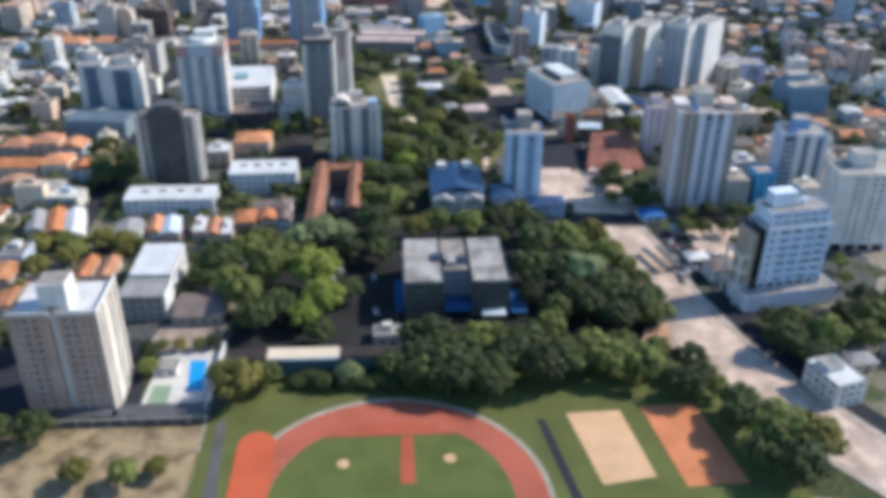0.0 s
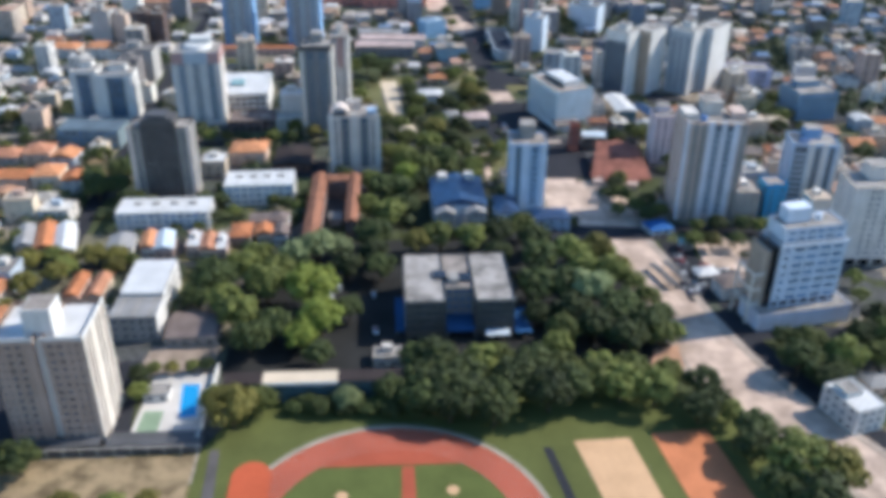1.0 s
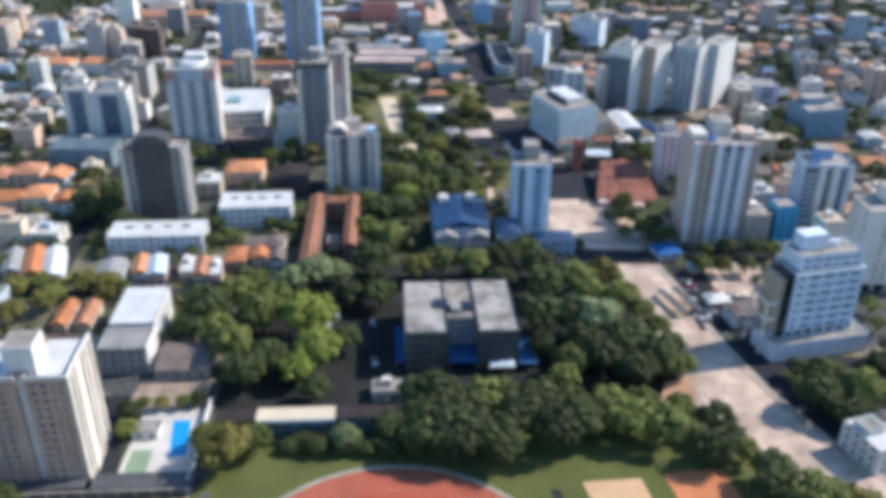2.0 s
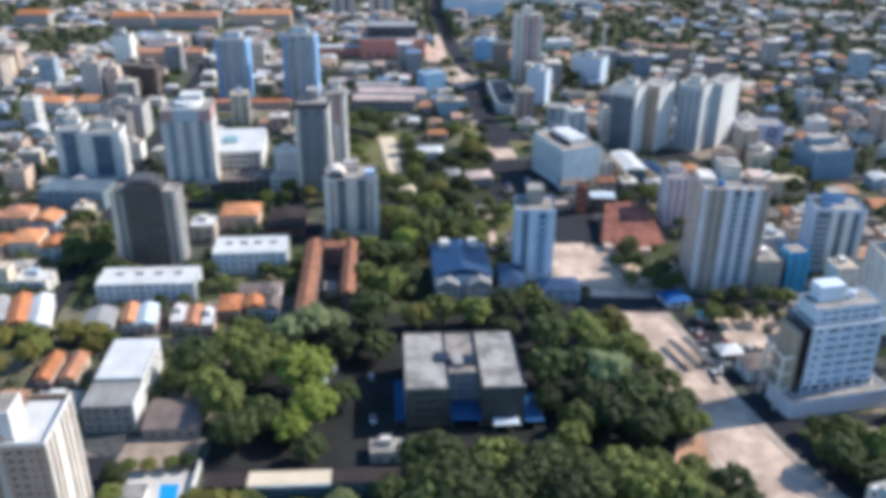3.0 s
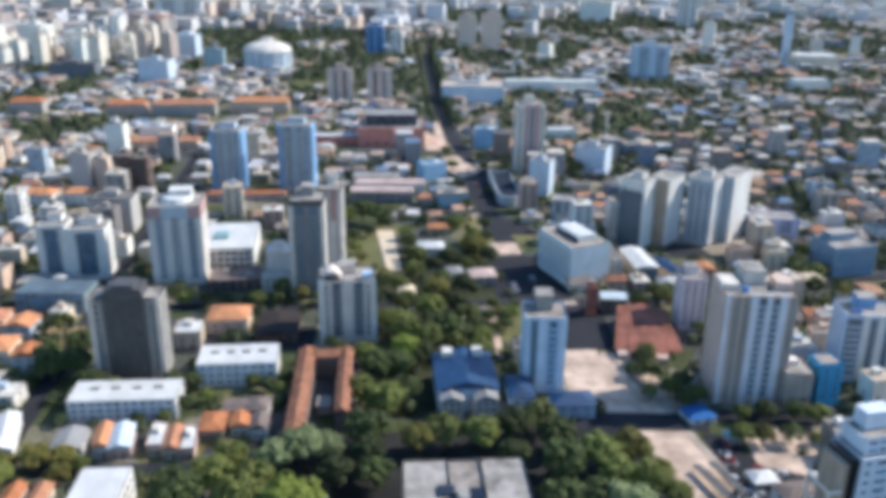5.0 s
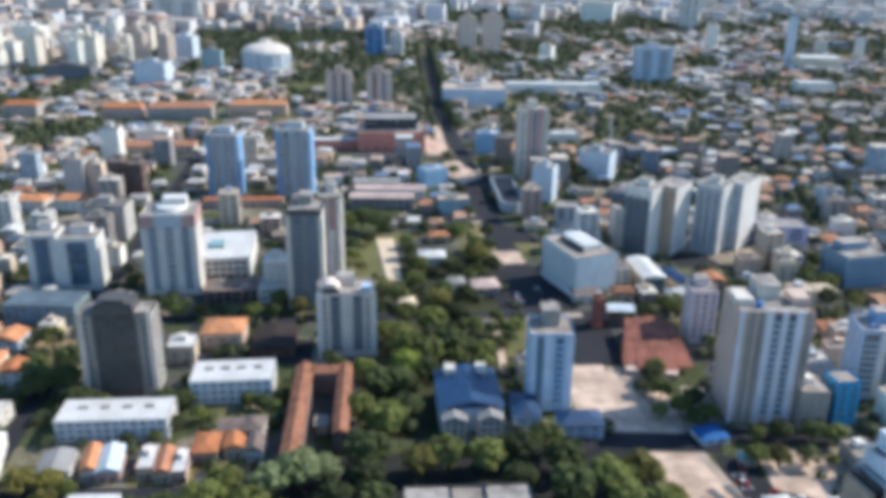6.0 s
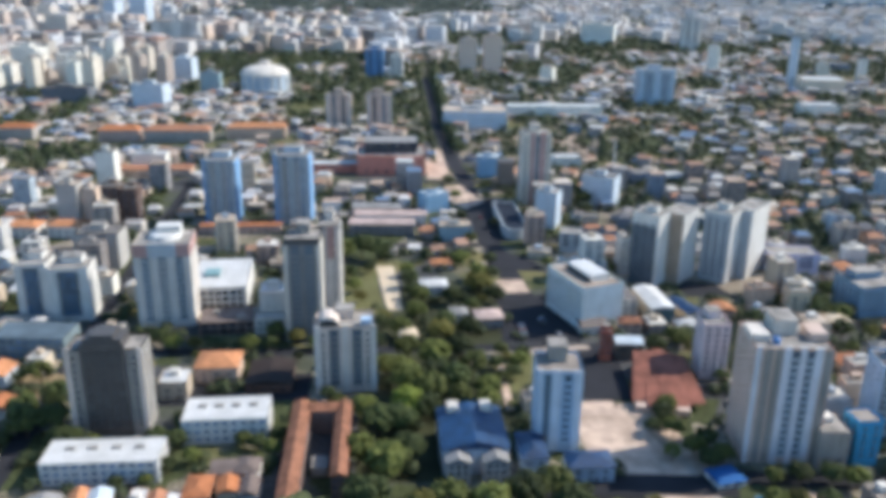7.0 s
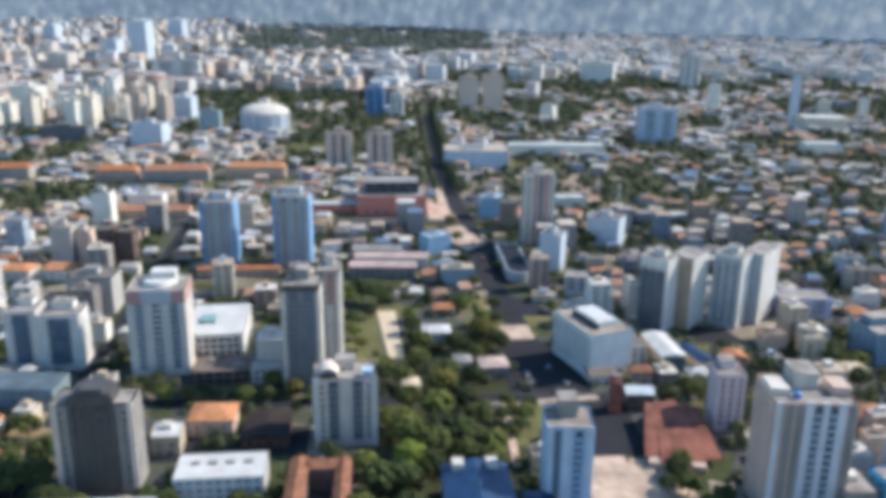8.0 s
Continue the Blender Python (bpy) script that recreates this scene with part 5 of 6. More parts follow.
for x, y, w in ((-365, 978, 34), (-262, 966, 40), (-205, 964, 64), (-130, 978, 58)):
    house("barrack", pose(x, y, 0), w, 15, 12, M_CLAY, M_HOUSEWALL, "long building with an orange clay roof", "hip", "x", 4, "long orange-roofed buildings")
t = site("curved_building", 86, 684, 17, 72, 0, "low rounded building with a pale blue front and dark sunken roof", "building")
rim = [(8, 34), (-8, 34)] + [(-8 * math.cos(math.pi * k / 14), -26 - 9 * math.sin(math.pi * k / 14)) for k in range(15)]
part("wall", sheet(rim, 6.2, 6.2), M_DUSTBLUE, t)
bm = bmesh.new()
outer = [bm.verts.new((x * 1.02, y * 1.005, 5.9)) for x, y in rim]
inner = [bm.verts.new((x * 0.90, y * 0.975, 5.9)) for x, y in rim]
for k in range(len(rim)):
    m = (k + 1) % len(rim)
    bm.faces.new((outer[k], outer[m], inner[m], inner[k]))
for v in [e for e in bmesh.ops.extrude_face_region(bm, geom=bm.faces[:])["geom"] if isinstance(e, bmesh.types.BMVert)]:
    v.co.z = 7.3
bmesh.ops.recalc_face_normals(bm, faces=bm.faces[:])
part("parapet", bm, M_DUSTBLUE, t, "pale blue rounded parapet")
part("roof", sheet([(x * 0.895, y * 0.972) for x, y in rim], 6.35, 0.14), M_NAVY, t, "dark navy sunken roof")
put_windows(t, 16, 60, "left", spread(12, 58), 1, 2.2, 3.8, 2.8, 1.8, M_GLASSBLUE, cy=4)
house("store", pose(96, 617, 0, 0, 0, -6), 15, 11, 5, M_ROOFCONC, M_HOUSEWALL, "low grey flat-roofed store beside the avenue", "flat")
tower("narrow_slab", 142, 590, 6, 14, 24, 0, M_WHITE, "narrow white slab beside taller slab towers", cols=2, side=3, head=None)
tower("lilac_block", 246, 588, 30, 18, 13, -5, M_LILAC, "low block in pale lilac paint", cols=6, side=3, head=None)
tower("teal_block", 262, 526, 26, 24, 18, 8, M_BLUETEAL, "blue-teal block with stepped front", cols=7, side=4, head=(0.6, 0.4, 4))
tower("apartment_tower", 119, 630, 15, 13, 13, -12, M_GREYBLUE, "small grey-blue block near the avenue", cols=3, side=3, head=None)

# small houses and blocks that can be told apart
for x, y, w, d, h, yaw, roof, kind, al, lab in (
        (-108.5, 360, 5.5, 15, 5, 8, M_CLAY, "gable", "y", "narrow house with an orange clay roof"),
        (-101.5, 359, 8, 16, 5, 8, M_ROOFPALE, "gable", "y", "house with a pale blue sheet roof"),
        (-88.5, 360, 6, 15, 5.5, 4, M_ROOFWHITE, "flat", "y", "white flat-roofed house beside clay roofs"),
        (138, 312, 13, 10, 6.0, 8, M_ROOFBROWN, "hip", "x", "low workshop with a worn brown roof"),
        (-82, 358, 5.5, 15, 4.5, 4, M_CLAY, "gable", "y", "narrow house with an orange clay roof"),
        (-76, 357, 5, 15, 5.5, 4, M_ROOFWHITE, "flat", "y", "white flat-roofed house beside clay roofs"),
        (-69, 368, 9, 13, 5, 0, M_CLAY, "hip", "y", "small house with an orange hipped roof"),
        (-62, 380, 9, 9, 5, 3, M_ROOFBROWN, "gable", "x", "house with a worn brown sheet roof"),
        (-53, 379, 8, 10, 6, -4, M_ROOFBROWN, "hip", "y", "house with a worn brown sheet roof"),
        (-59, 369, 7, 9, 4.6, 6, M_CLAY, "gable", "y", "narrow house with an orange clay roof"),
        (-51, 367, 6, 10, 5, 0, M_ROOFBROWN, "gable", "y", "house with a worn brown sheet roof"),
        (-120, 358, 11, 13, 5, 5, M_ROOFGREY, "gable", "y", "house with a grey sheet roof"),
        (-146, 364, 8, 26, 5, 14, M_ROOFWHITE, "gable", "y", "long low house with a white roof"),
        (-155, 366, 7, 24, 5, 14, M_CLAY, "gable", "y", "long low house with an orange clay roof"),
        (-164, 366, 7, 20, 5, 14, M_ROOFGREY, "gable", "y", "long low house with a grey roof"),
        (-94, 446, 12, 13, 9, 2, M_ROOFWHITE, "flat", "x", "white and pale blue flat-roofed block"),
        (9, 494, 8, 9, 5, 10, M_CREAMSOIL, "hip", "x", "small villa with a cream roof"),
        (51, 513, 14, 12, 6, 5, M_ROOFPINK, "hip", "x", "villa with a pale pinkish roof"),
        (25, 558, 15, 11, 6, 0, M_ROOFWHITE, "hip", "x", "villa with a white roof among trees"),
        (36, 520, 9, 9, 5, 0, M_ROOFGREY, "hip", "x", "small house with a grey roof"),
        (166.5, 381, 11, 15, 17, -5, M_ROOFCONC, "flat", "x", "beige flat-roofed block beside the blue one"),
        (123, 369, 11, 10, 2.8, 12, M_ROOFBLUEBRIGHT, "hip", "x", "kiosk with a bright blue tent roof"),
        (131, 324, 9, 7, 3.6, 5, M_ROOFWHITE, "hip", "x", "white tent-roofed stall in the car park"),
        (131, 352, 5, 5, 3.2, 0, M_TEAL, "hip", "x", "small teal kiosk by the street"),
        (231, 500, 12, 11, 6, 4, M_CREAMSOIL, "hip", "x", "cream house among dark trees")):
    house("house", pose(x, y, 0, 0, 0, yaw), w, d, h, roof, M_HOUSEWALL, lab, kind, al, 1.8)

t = site("cream_block", -60, 519, 14, 16, 2, "stepped cream-white block of flats beside a taller grey tower", "building")
block(t, 13, 14, 20, M_WARMWHITE, M_ROOFWHITE, cy=2)
block(t, 15, 8, 9, M_CREAMWHITE, M_ROOFWHITE, cx=-1, cy=-9.02, name="front_wall")
put_windows(t, 13, 14, "right", spread(3, 12), 5, 2.4, 3.2, 1.6, 1.3, cy=2)
put_windows(t, 15, 8, "front", spread(4, 13), 2, 1.0, 3.4, 1.8, 1.4, cx=-1, cy=-9.02)
part("roof_hut", box(-3, 2, 19.1, 3, 6, 22.5), M_WARMWHITE, t)
tower("tan_block", 220, 522, 11, 12, 15, -6, M_CREAM, "narrow tan block among small houses", cols=2, side=2, head=(0.5, 0.5, 2.4))
t = site("parking_deck", -80, 516, 34, 20, 3, "dark brown open parking deck between taller buildings", "parking deck")
block(t, 33, 19, 7, M_DECK, M_ROOFBROWN, parapet=0.6)
# Black panes on the closed front paint the shade inside the deck.
put_windows(t, 33, 19, "front", spread(7, 31), 2, 0.3, 3.2, 3.2, 1.9, M_BLACKGLASS, "deck_opening")
for u, v, w in ((-9, 3, 3), (4, -4, 4), (11, 4, 3)):
    part("roof_unit", box(u - w / 2, v - 1.4, 6.42, u + w / 2, v + 1.4, 8.0), M_GREY, t)
t = site("low_hall", -54, 456, 21, 25, 0, "low hall with a dark brown sheet roof", "hall")
part("wall", box(-9.8, -11.8, 0, 9.8, 11.8, 4.5), M_BROWN, t)
gable(t, 19.6, 23.6, 4.7, 1.6, M_DARKROOF, "y")
put_windows(t, 19.6, 23.6, "front", spread(4, 17), 1, 0.8, 2.6, 2.0, 1.4, M_BLACKGLASS)

# landmarks of the middle distance
def far_block(x, y, w, d, h, wall, label, yaw=0.0, roof=None, hut=True, name="block_of_flats"):
    """A block far enough for its windows to lie in the wall's material."""
    t = site(name, x, y, w, d, yaw, label, "building")
    block(t, w, d, h, wall, roof or M_FLATROOF, parapet=0.8)
    if hut:
        k = part("lift_housing", box(-w * 0.2, -d * 0.1, h - 0.8, w * 0.12, d * 0.25, h + min(4, h * 0.12)), wall, t)
        part("cap", box(-w * 0.2 - 0.3, -d * 0.1 - 0.3, h + min(4, h * 0.12), w * 0.12 + 0.3, d * 0.25 + 0.3, h + min(4, h * 0.12) + 0.3), M_ROOFCONC, k)
    return t


far_block(-226, 804, 15, 14, 28, F_WHITE, "white block of flats with a sunlit side")
far_block(-203, 847, 29, 17, 16, F_WHITE, "stepped white block with a white roof", roof=M_ROOFWHITE)
far_block(-222, 703, 14, 15, 28, F_GREY, "slim grey block of flats")
far_block(-209, 706, 9, 13, 24, F_TAUPE, "slim taupe block of flats")
far_block(-174, 612, 26, 20, 23, F_GREY, "broad grey block of flats")
far_block(-159, 565, 12, 11, 12, F_WHITE, "small white block with a stepped top")
far_block(34, 722, 19, 14, 14, F_BLUE, "pale blue block with a blue roof", 25, M_ROOFPALE)
far_block(45, 655, 22, 14, 11, F_TEAL, "low muted teal block beside the avenue")
far_block(87, 822, 19, 15, 18, F_BLUE, "light blue block beside the avenue", roof=M_ROOFPALE)
far_block(113, 682, 15, 15, 26, F_PALE, "pale grey-blue block below the tall tower", -25)
far_block(164, 737, 25, 20, 23, F_PALE, "white block with a sloping roof line", -30)
far_block(160, 850, 25, 16, 11, F_WHITE, "low white hall with a white roof", roof=M_ROOFWHITE, hut=False)
far_block(96, 1034, 68, 38, 20, F_PALE, "wide pale blue-grey complex beside the avenue", -4)
far_block(196, 1102, 110, 18, 12, F_WHITE, "long low white-roofed warehouse", -2, M_ROOFWHITE, False)
far_block(518, 1110, 45, 22, 12, F_WHITE, "white-roofed hall among far houses", 0, M_ROOFWHITE, False)
far_block(608, 1286, 58, 36, 17, F_CREAM, "wide cream sports hall", -12, M_ROOFWHITE, False)
far_block(579, 1316, 9, 9, 70, F_PALE, "tall slim pale blue shaft", hut=False, name="water_tower")
far_block(713, 1372, 11, 10, 34, F_WHITE, "slim white shaft among far houses", hut=False, name="water_tower")
t = site("telecom_mast", 186, 785, 5, 5, 0, "slim white lattice mast rising above low houses", "mast")
for u, v in ((-1.6, -1.6), (1.6, -1.6), (1.6, 1.6), (-1.6, 1.6)):
    bm = bmesh.new()
    limb(bm, (u, v, 0), (u * 0.35, v * 0.35, 36), 0.2, 0.14, 6)
    part("leg", bm, M_WHITE, t)
for k in range(8):
    z, q = 2 + 4.3 * k, 1.6 * (1 - 0.65 * (2 + 4.3 * k) / 36)
    part("ring", box(-q - 0.15, -q - 0.15, z, q + 0.15, q + 0.15, z + 0.35), M_WHITE, t)
bm = bmesh.new()
limb(bm, (0, 0, 32), (0, 0, 41), 0.3, 0.1, 8)
part("antenna", bm, M_WHITE, t)
far_block(428, 1858, 66, 26, 42, F_WHITE, "broad white far block among low houses", -25)
far_block(130, 1476, 27, 20, 50, F_TAUPE, "tall beige-brown far tower")
far_block(168, 1476, 30, 20, 54, F_TAUPE, "tall beige-brown far tower")
far_block(-501, 1384, 46, 24, 45, F_WHITE, "broad white far block among low houses", -25)
far_block(-430, 1360, 46, 24, 37, F_WHITE, "broad white far block among low houses", -25)
far_block(-390, 1198, 56, 18, 18, F_DARK, "long dark grey far block")
far_block(-277, 1154, 40, 20, 29, F_PALE, "grey-blue far block among low houses", -15)
far_block(-281, 1360, 30, 20, 34, F_PALE, "pale far block beside the trees", -15)
far_block(-229, 1274, 25, 18, 26, F_TEAL, "muted teal far block beside the trees")
# Tallest far towers; their pale blue stands for the haze before them.
for x, y, w, h in ((-600, 2145, 30, 62), (-560, 2222, 46, 98), (-650, 3000, 50, 70), (-905, 2630, 40, 70)):
    far_block(x, y, w, 30, h, F_PALE, "very tall far tower, coloured pale blue for haze", -20)
for x, y, w, d in ((-4, 668, 44, 12), (2, 688, 50, 12), (-8, 706, 34, 12)):
    house("market_row", pose(x, y, 0, 0, 0, -3), w, d, 8, M_ROOFPINK if y < 700 else M_ROOFGREY, M_HOUSEWALL, "row of low shops with faded pinkish roofs", "gable", "x", 2.2, "rows of shops")
house("long_house", pose(-193, 828, 0), 58, 14, 7, M_CLAY, M_HOUSEWALL, "long low house with an orange clay roof", "gable", "x", 2.4)
house("long_house", pose(-100, 672, 0), 54, 7, 5.5, M_CLAY, M_HOUSEWALL, "long low house with an orange clay roof", "gable", "x", 1.2)
for x in (-242, -214):
    house("villa", pose(x, 670, 0, 0, 0, -8), 23, 15, 8, M_CLAY, M_HOUSEWALL, "villa with a wide orange hipped roof", "hip", "x", 3.0)

# white house by the avenue
t = site("villa", 149.5, 232, 12, 16, 16, "white three-storey villa with a stepped flat roof", "house")
block(t, 11.5, 16, 10.0, M_WHITE, M_ROOFWHITE, parapet=0.6)
block(t, 6, 7, 2.2, M_WHITE, M_ROOFCONC, cx=-1, cy=2.5, z0=9.4, parapet=0.4, name="upper_wall")
put_windows(t, 11.5, 16, "front", spread(3, 10), 3, 0.4, 3.0, 1.8, 1.3)
put_windows(t, 11.5, 16, "left", spread(4, 14), 3, 0.4, 3.2, 1.6, 1.3)
part("porch_roof", box(5.76, -6, 3.0, 9.5, 3, 3.3), M_ROOFGREY, t)
for v in (-5.6, 2.6):
    part("post", box(9.0, v - 0.12, 0, 9.24, v + 0.12, 3.0), M_WHITE, t)
house("villa", pose(186, 252, 0, 0, 0, 12), 13, 10, 6.5, M_CLAY, M_HOUSEWALL, "cream villa with a red clay roof", "gable", "x", 2.6)
house("pavilion", pose(166, 247, 0, 0, 0, 5), 10, 8, 3.6, M_ROOFGREY, M_HOUSEWALL, "low pavilion with a grey-green roof", "hip", "x", 1.6)
# Block stands in for a retaining wall; its doorways and piers are added.
t = thing("terrace_building", pose(0, 0, 0), "long block standing in for a dark teal retaining wall below a pale walkway", "building")
part("wall", box(-58, 248.6, 0, 2, 254.4, 8.4), M_DARKTEAL, t)
part("walkway", box(-45, 248.3, 8.4, -20, 254.6, 8.65), M_CREAMSOIL, t, "pale pinkish sunlit walkway")
part("fascia", box(-45, 248.05, 7.7, -20, 248.246, 8.6), M_TEALWHITE, t, "pale teal fascia")
part("roof", box(-58.2, 248.3, 8.4, -45.01, 254.6, 8.65), M_DARKROOF, t)
part("roof", box(-19.99, 248.3, 8.4, 2.2, 254.6, 8.65), M_DARKROOF, t)
for i in range(13):
    part("pier", box(-57.5 + 4.8 * i, 248.25, 0, -57.0 + 4.8 * i, 248.596, 8.38), M_DARKTEAL, t)
for i in range(12):
    part("doorway", box(-55.6 + 4.8 * i, 248.48, 0, -53.8 + 4.8 * i, 248.597, 2.3), M_BLACKGLASS, t)
# Two long dark roofed strips added along the avenue.
for x, y in ((112.6, 324.5), (119.0, 326.0)):
    t = thing("parking_shelter", pose(x, y, 0.1, 0, 0, 15), "long dark sheet roof on thin posts along the avenue", "shelter", "parking shelters")
    part("roof", soft_box(-1.7, -9.5, 2.7, 1.7, 9.5, 2.86, 0.05), M_SHEETDARK, t)
    for v in (-9, -3, 3, 9):
        part("post", box(-0.08, v - 0.08, 0, 0.08, v + 0.08, 2.7), M_GREY, t)
t = thing("carport", pose(0, 0, 0), "long carport with a dark grey sheet roof behind the wall", "carport")
part("roof", box(-91, 226.2, 2.75, -61.6, 232.5, 3.0), M_SHEETDARK, t)
for i in range(7):
    part("post", box(-90.5 + 4.7 * i, 231.8, 0, -90.3 + 4.7 * i, 232.0, 2.75), M_GREY, t)
house("gatehouse", pose(-3, 271, 0), 11, 8, 4.4, M_ROOFCONC, M_OFFWHITE, "small grey-white gatehouse beside trees", "flat")

# ---- trees ----
def leaf_quad(out, c, nrm, s, rng):
    """Adds one bent leaf clump of four corners round c, facing nrm."""
    up = Vector((rng.uniform(-1, 1), rng.uniform(-1, 1), rng.uniform(-1, 1)))
    t = nrm.cross(up)
    if t.length < 0.01:
        t = nrm.cross(Vector((1, 0, 0.3)))
    t.normalize()
    b = nrm.cross(t)
    k = len(out[0])
    a = s * rng.uniform(0.7, 1.3)
    w = s * rng.uniform(0.6, 1.0)
    out[0].extend((tuple(c + t * a), tuple(c + b * w - nrm * s * 0.25), tuple(c - t * a), tuple(c - b * w - nrm * s * 0.25)))
    out[1].append((k, k + 1, k + 2, k + 3))


def crown_mesh(name, seed, mat, lobes, per, size, squash=0.72):
    """Crown of radius 1 (scaled by its tree): lobes of leaf clumps with gaps, on a broken outline."""
    rng = random.Random(seed)
    out = ([], [])
    for k in range(lobes):
        a = 2.399963 * k + rng.uniform(-0.4, 0.4)
        zz = 1 - (k + 0.5) / lobes * 1.45
        rr = math.sqrt(max(0.0, 1 - zz * zz))
        far = rng.uniform(0.52, 0.80)
        c = Vector((math.cos(a) * rr * far, math.sin(a) * rr * far, zz * far * squash))
        lr = rng.uniform(0.24, 0.40)
        for i in range(per):
            d = Vector((rng.gauss(0, 1), rng.gauss(0, 1), rng.gauss(0.35, 0.9))).normalized()
            p = c + Vector((d.x * lr, d.y * lr, d.z * lr * 0.8)) * rng.uniform(0.75, 1.08)
            n = (d + Vector((rng.uniform(-0.35, 0.35), rng.uniform(-0.35, 0.35), rng.uniform(-0.1, 0.4)))).normalized()
            leaf_quad(out, p, n, size, rng)
    me = bpy.data.meshes.new(name)
    me.from_pydata(out[0], [], out[1])
    me.materials.append(mat)
    return me


def trunk_mesh(seed):
    """Tapered trunk and limbs of a tree whose crown has radius 1 about z = 1.15."""
    rng = random.Random(seed)
    bm = bmesh.new()
    limb(bm, (0, 0, 0), (0.02, 0.01, 0.35), 0.075, 0.055, 9)
    limb(bm, (0.02, 0.01, 0.33), (0.0, 0.03, 0.7), 0.056, 0.04, 9)
    for k in range(6):
        a = 2.4 * k + rng.uniform(-0.3, 0.3)
        e = (math.cos(a) * rng.uniform(0.4, 0.6), math.sin(a) * rng.uniform(0.4, 0.6), rng.uniform(0.95, 1.35))
        limb(bm, (0.01, 0.02, rng.uniform(0.4, 0.68)), e, 0.034, 0.012)
    return finish("trunk", bm, M_BARK)


TRUNKS = [trunk_mesh(s) for s in (3, 4, 5)]
LEAFMATS = {"dark": L_DARK, "mid": L_MID, "light": L_LIGHT, "olive": L_OLIVE, "grey": L_GREY}
NEAR = {k: [crown_mesh("crown", 11 + 7 * i + s, m, 26, 62, 0.085) for s in range(3)] for i, (k, m) in enumerate(LEAFMATS.items())}
FAR = {k: [crown_mesh("crown", 91 + 5 * i + s, m, 16, 26, 0.13) for s in range(2)] for i, (k, m) in enumerate(LEAFMATS.items())}
TREE_LABEL = {"dark": "dense dark green broadleaf tree with a wide crown", "mid": "green broadleaf tree with an uneven crown", "light": "bright yellow-green broadleaf tree",
              "olive": "olive-yellow tree with a sunlit crown", "grey": "silvery green broadleaf tree"}
trng = random.Random(77)


def tree(x, y, r, tone="mid", near=True, tall=1.0, low=1.15):
    t = thing("tree", pose(x, y, 0, 0, 0, trng.uniform(0, 360)), TREE_LABEL[tone], "tree", "trees")
    bank = (NEAR if near else FAR)[tone]
    s = Matrix.Diagonal((r, r, r * tall, 1))
    piece("trunk", trng.choice(TRUNKS), t, s)
    piece("crown", trng.choice(bank), t, Matrix.Translation((0, 0, r * low * tall)) @ s)
    return t


ROW_TRACK = ((-53, 236, 9, "olive"), (-45, 243, 6, "mid"), (-17, 244, 5, "grey"), (13, 259, 9, "dark"), (29, 258, 8, "mid"), (18, 245, 9, "dark"), (40, 247, 9, "dark"),
             (50, 240, 9, "dark"), (65, 247, 8, "mid"), (75, 244, 8, "mid"), (86, 241, 8, "mid"), (103, 244, 7, "dark"), (98, 231, 7, "dark"), (112, 220, 7, "dark"))
ROW_CORNER = ((118, 203, 10, "mid"), (128, 199, 9, "olive"), (32, 238, 8, "dark"), (8, 250, 7, "dark"), (118, 188, 9, "dark"), (110, 196, 7, "dark"), (-61, 246, 5, "mid"), (108, 231, 5, "mid"), (57, 255, 7, "mid"), (93, 252, 6, "mid"))
GROVE_LEFT = ((-72, 317, 10, "dark"), (-62, 326, 9, "mid"), (-51, 312, 10, "mid"), (-59, 292, 9, "mid"), (-53, 277, 8, "dark"), (-33, 307, 11, "light"), (-28, 288, 9, "light"),
              (-35, 279, 7, "light"), (-18, 298, 6, "dark"), (-45, 284, 8, "dark"), (-33, 344, 9, "grey"), (-42, 339, 8, "grey"), (-24, 346, 7, "grey"), (-58, 340, 7, "mid"), (-77, 308, 7, "dark"), (-66, 303, 8, "mid"), (-48, 326, 8, "mid"))
GROVE_BACK = ((-9, 354, 9, "dark"), (-2, 375, 9, "mid"), (6, 387, 7, "dark"), (-13, 387, 7, "mid"), (-5, 406, 8, "dark"), (7, 442, 8, "mid"), (-9, 341, 7, "dark"),
              (10, 350, 7, "olive"), (20, 352, 8, "mid"), (33, 350, 8, "mid"), (46, 356, 8, "dark"), (57, 360, 8, "mid"), (62, 348, 8, "dark"), (-12, 420, 6, "mid"), (4, 408, 7, "dark"), (14, 418, 7, "dark"))
GROVE_RIGHT = ((101, 288, 6, "dark"), (99, 301, 6, "mid"), (103, 277, 5, "mid"), (96, 313, 6, "mid"), (94, 326, 6, "olive"), (92, 340, 5, "mid"), (61, 330, 9, "dark"), (74, 334, 9, "mid"), (87, 339, 8, "olive"), (56, 307, 9, "dark"), (67, 307, 9, "dark"), (77, 302, 10, "grey"), (88, 319, 8, "mid"),
               (85, 289, 9, "dark"), (94, 281, 8, "dark"), (97, 274, 6, "mid"), (74, 279, 8, "dark"), (62, 279, 7, "mid"), (58, 270, 6, "mid"), (83, 271, 8, "dark"), (54, 291, 6, "dark"), (79, 322, 8, "mid"), (68, 291, 8, "dark"))
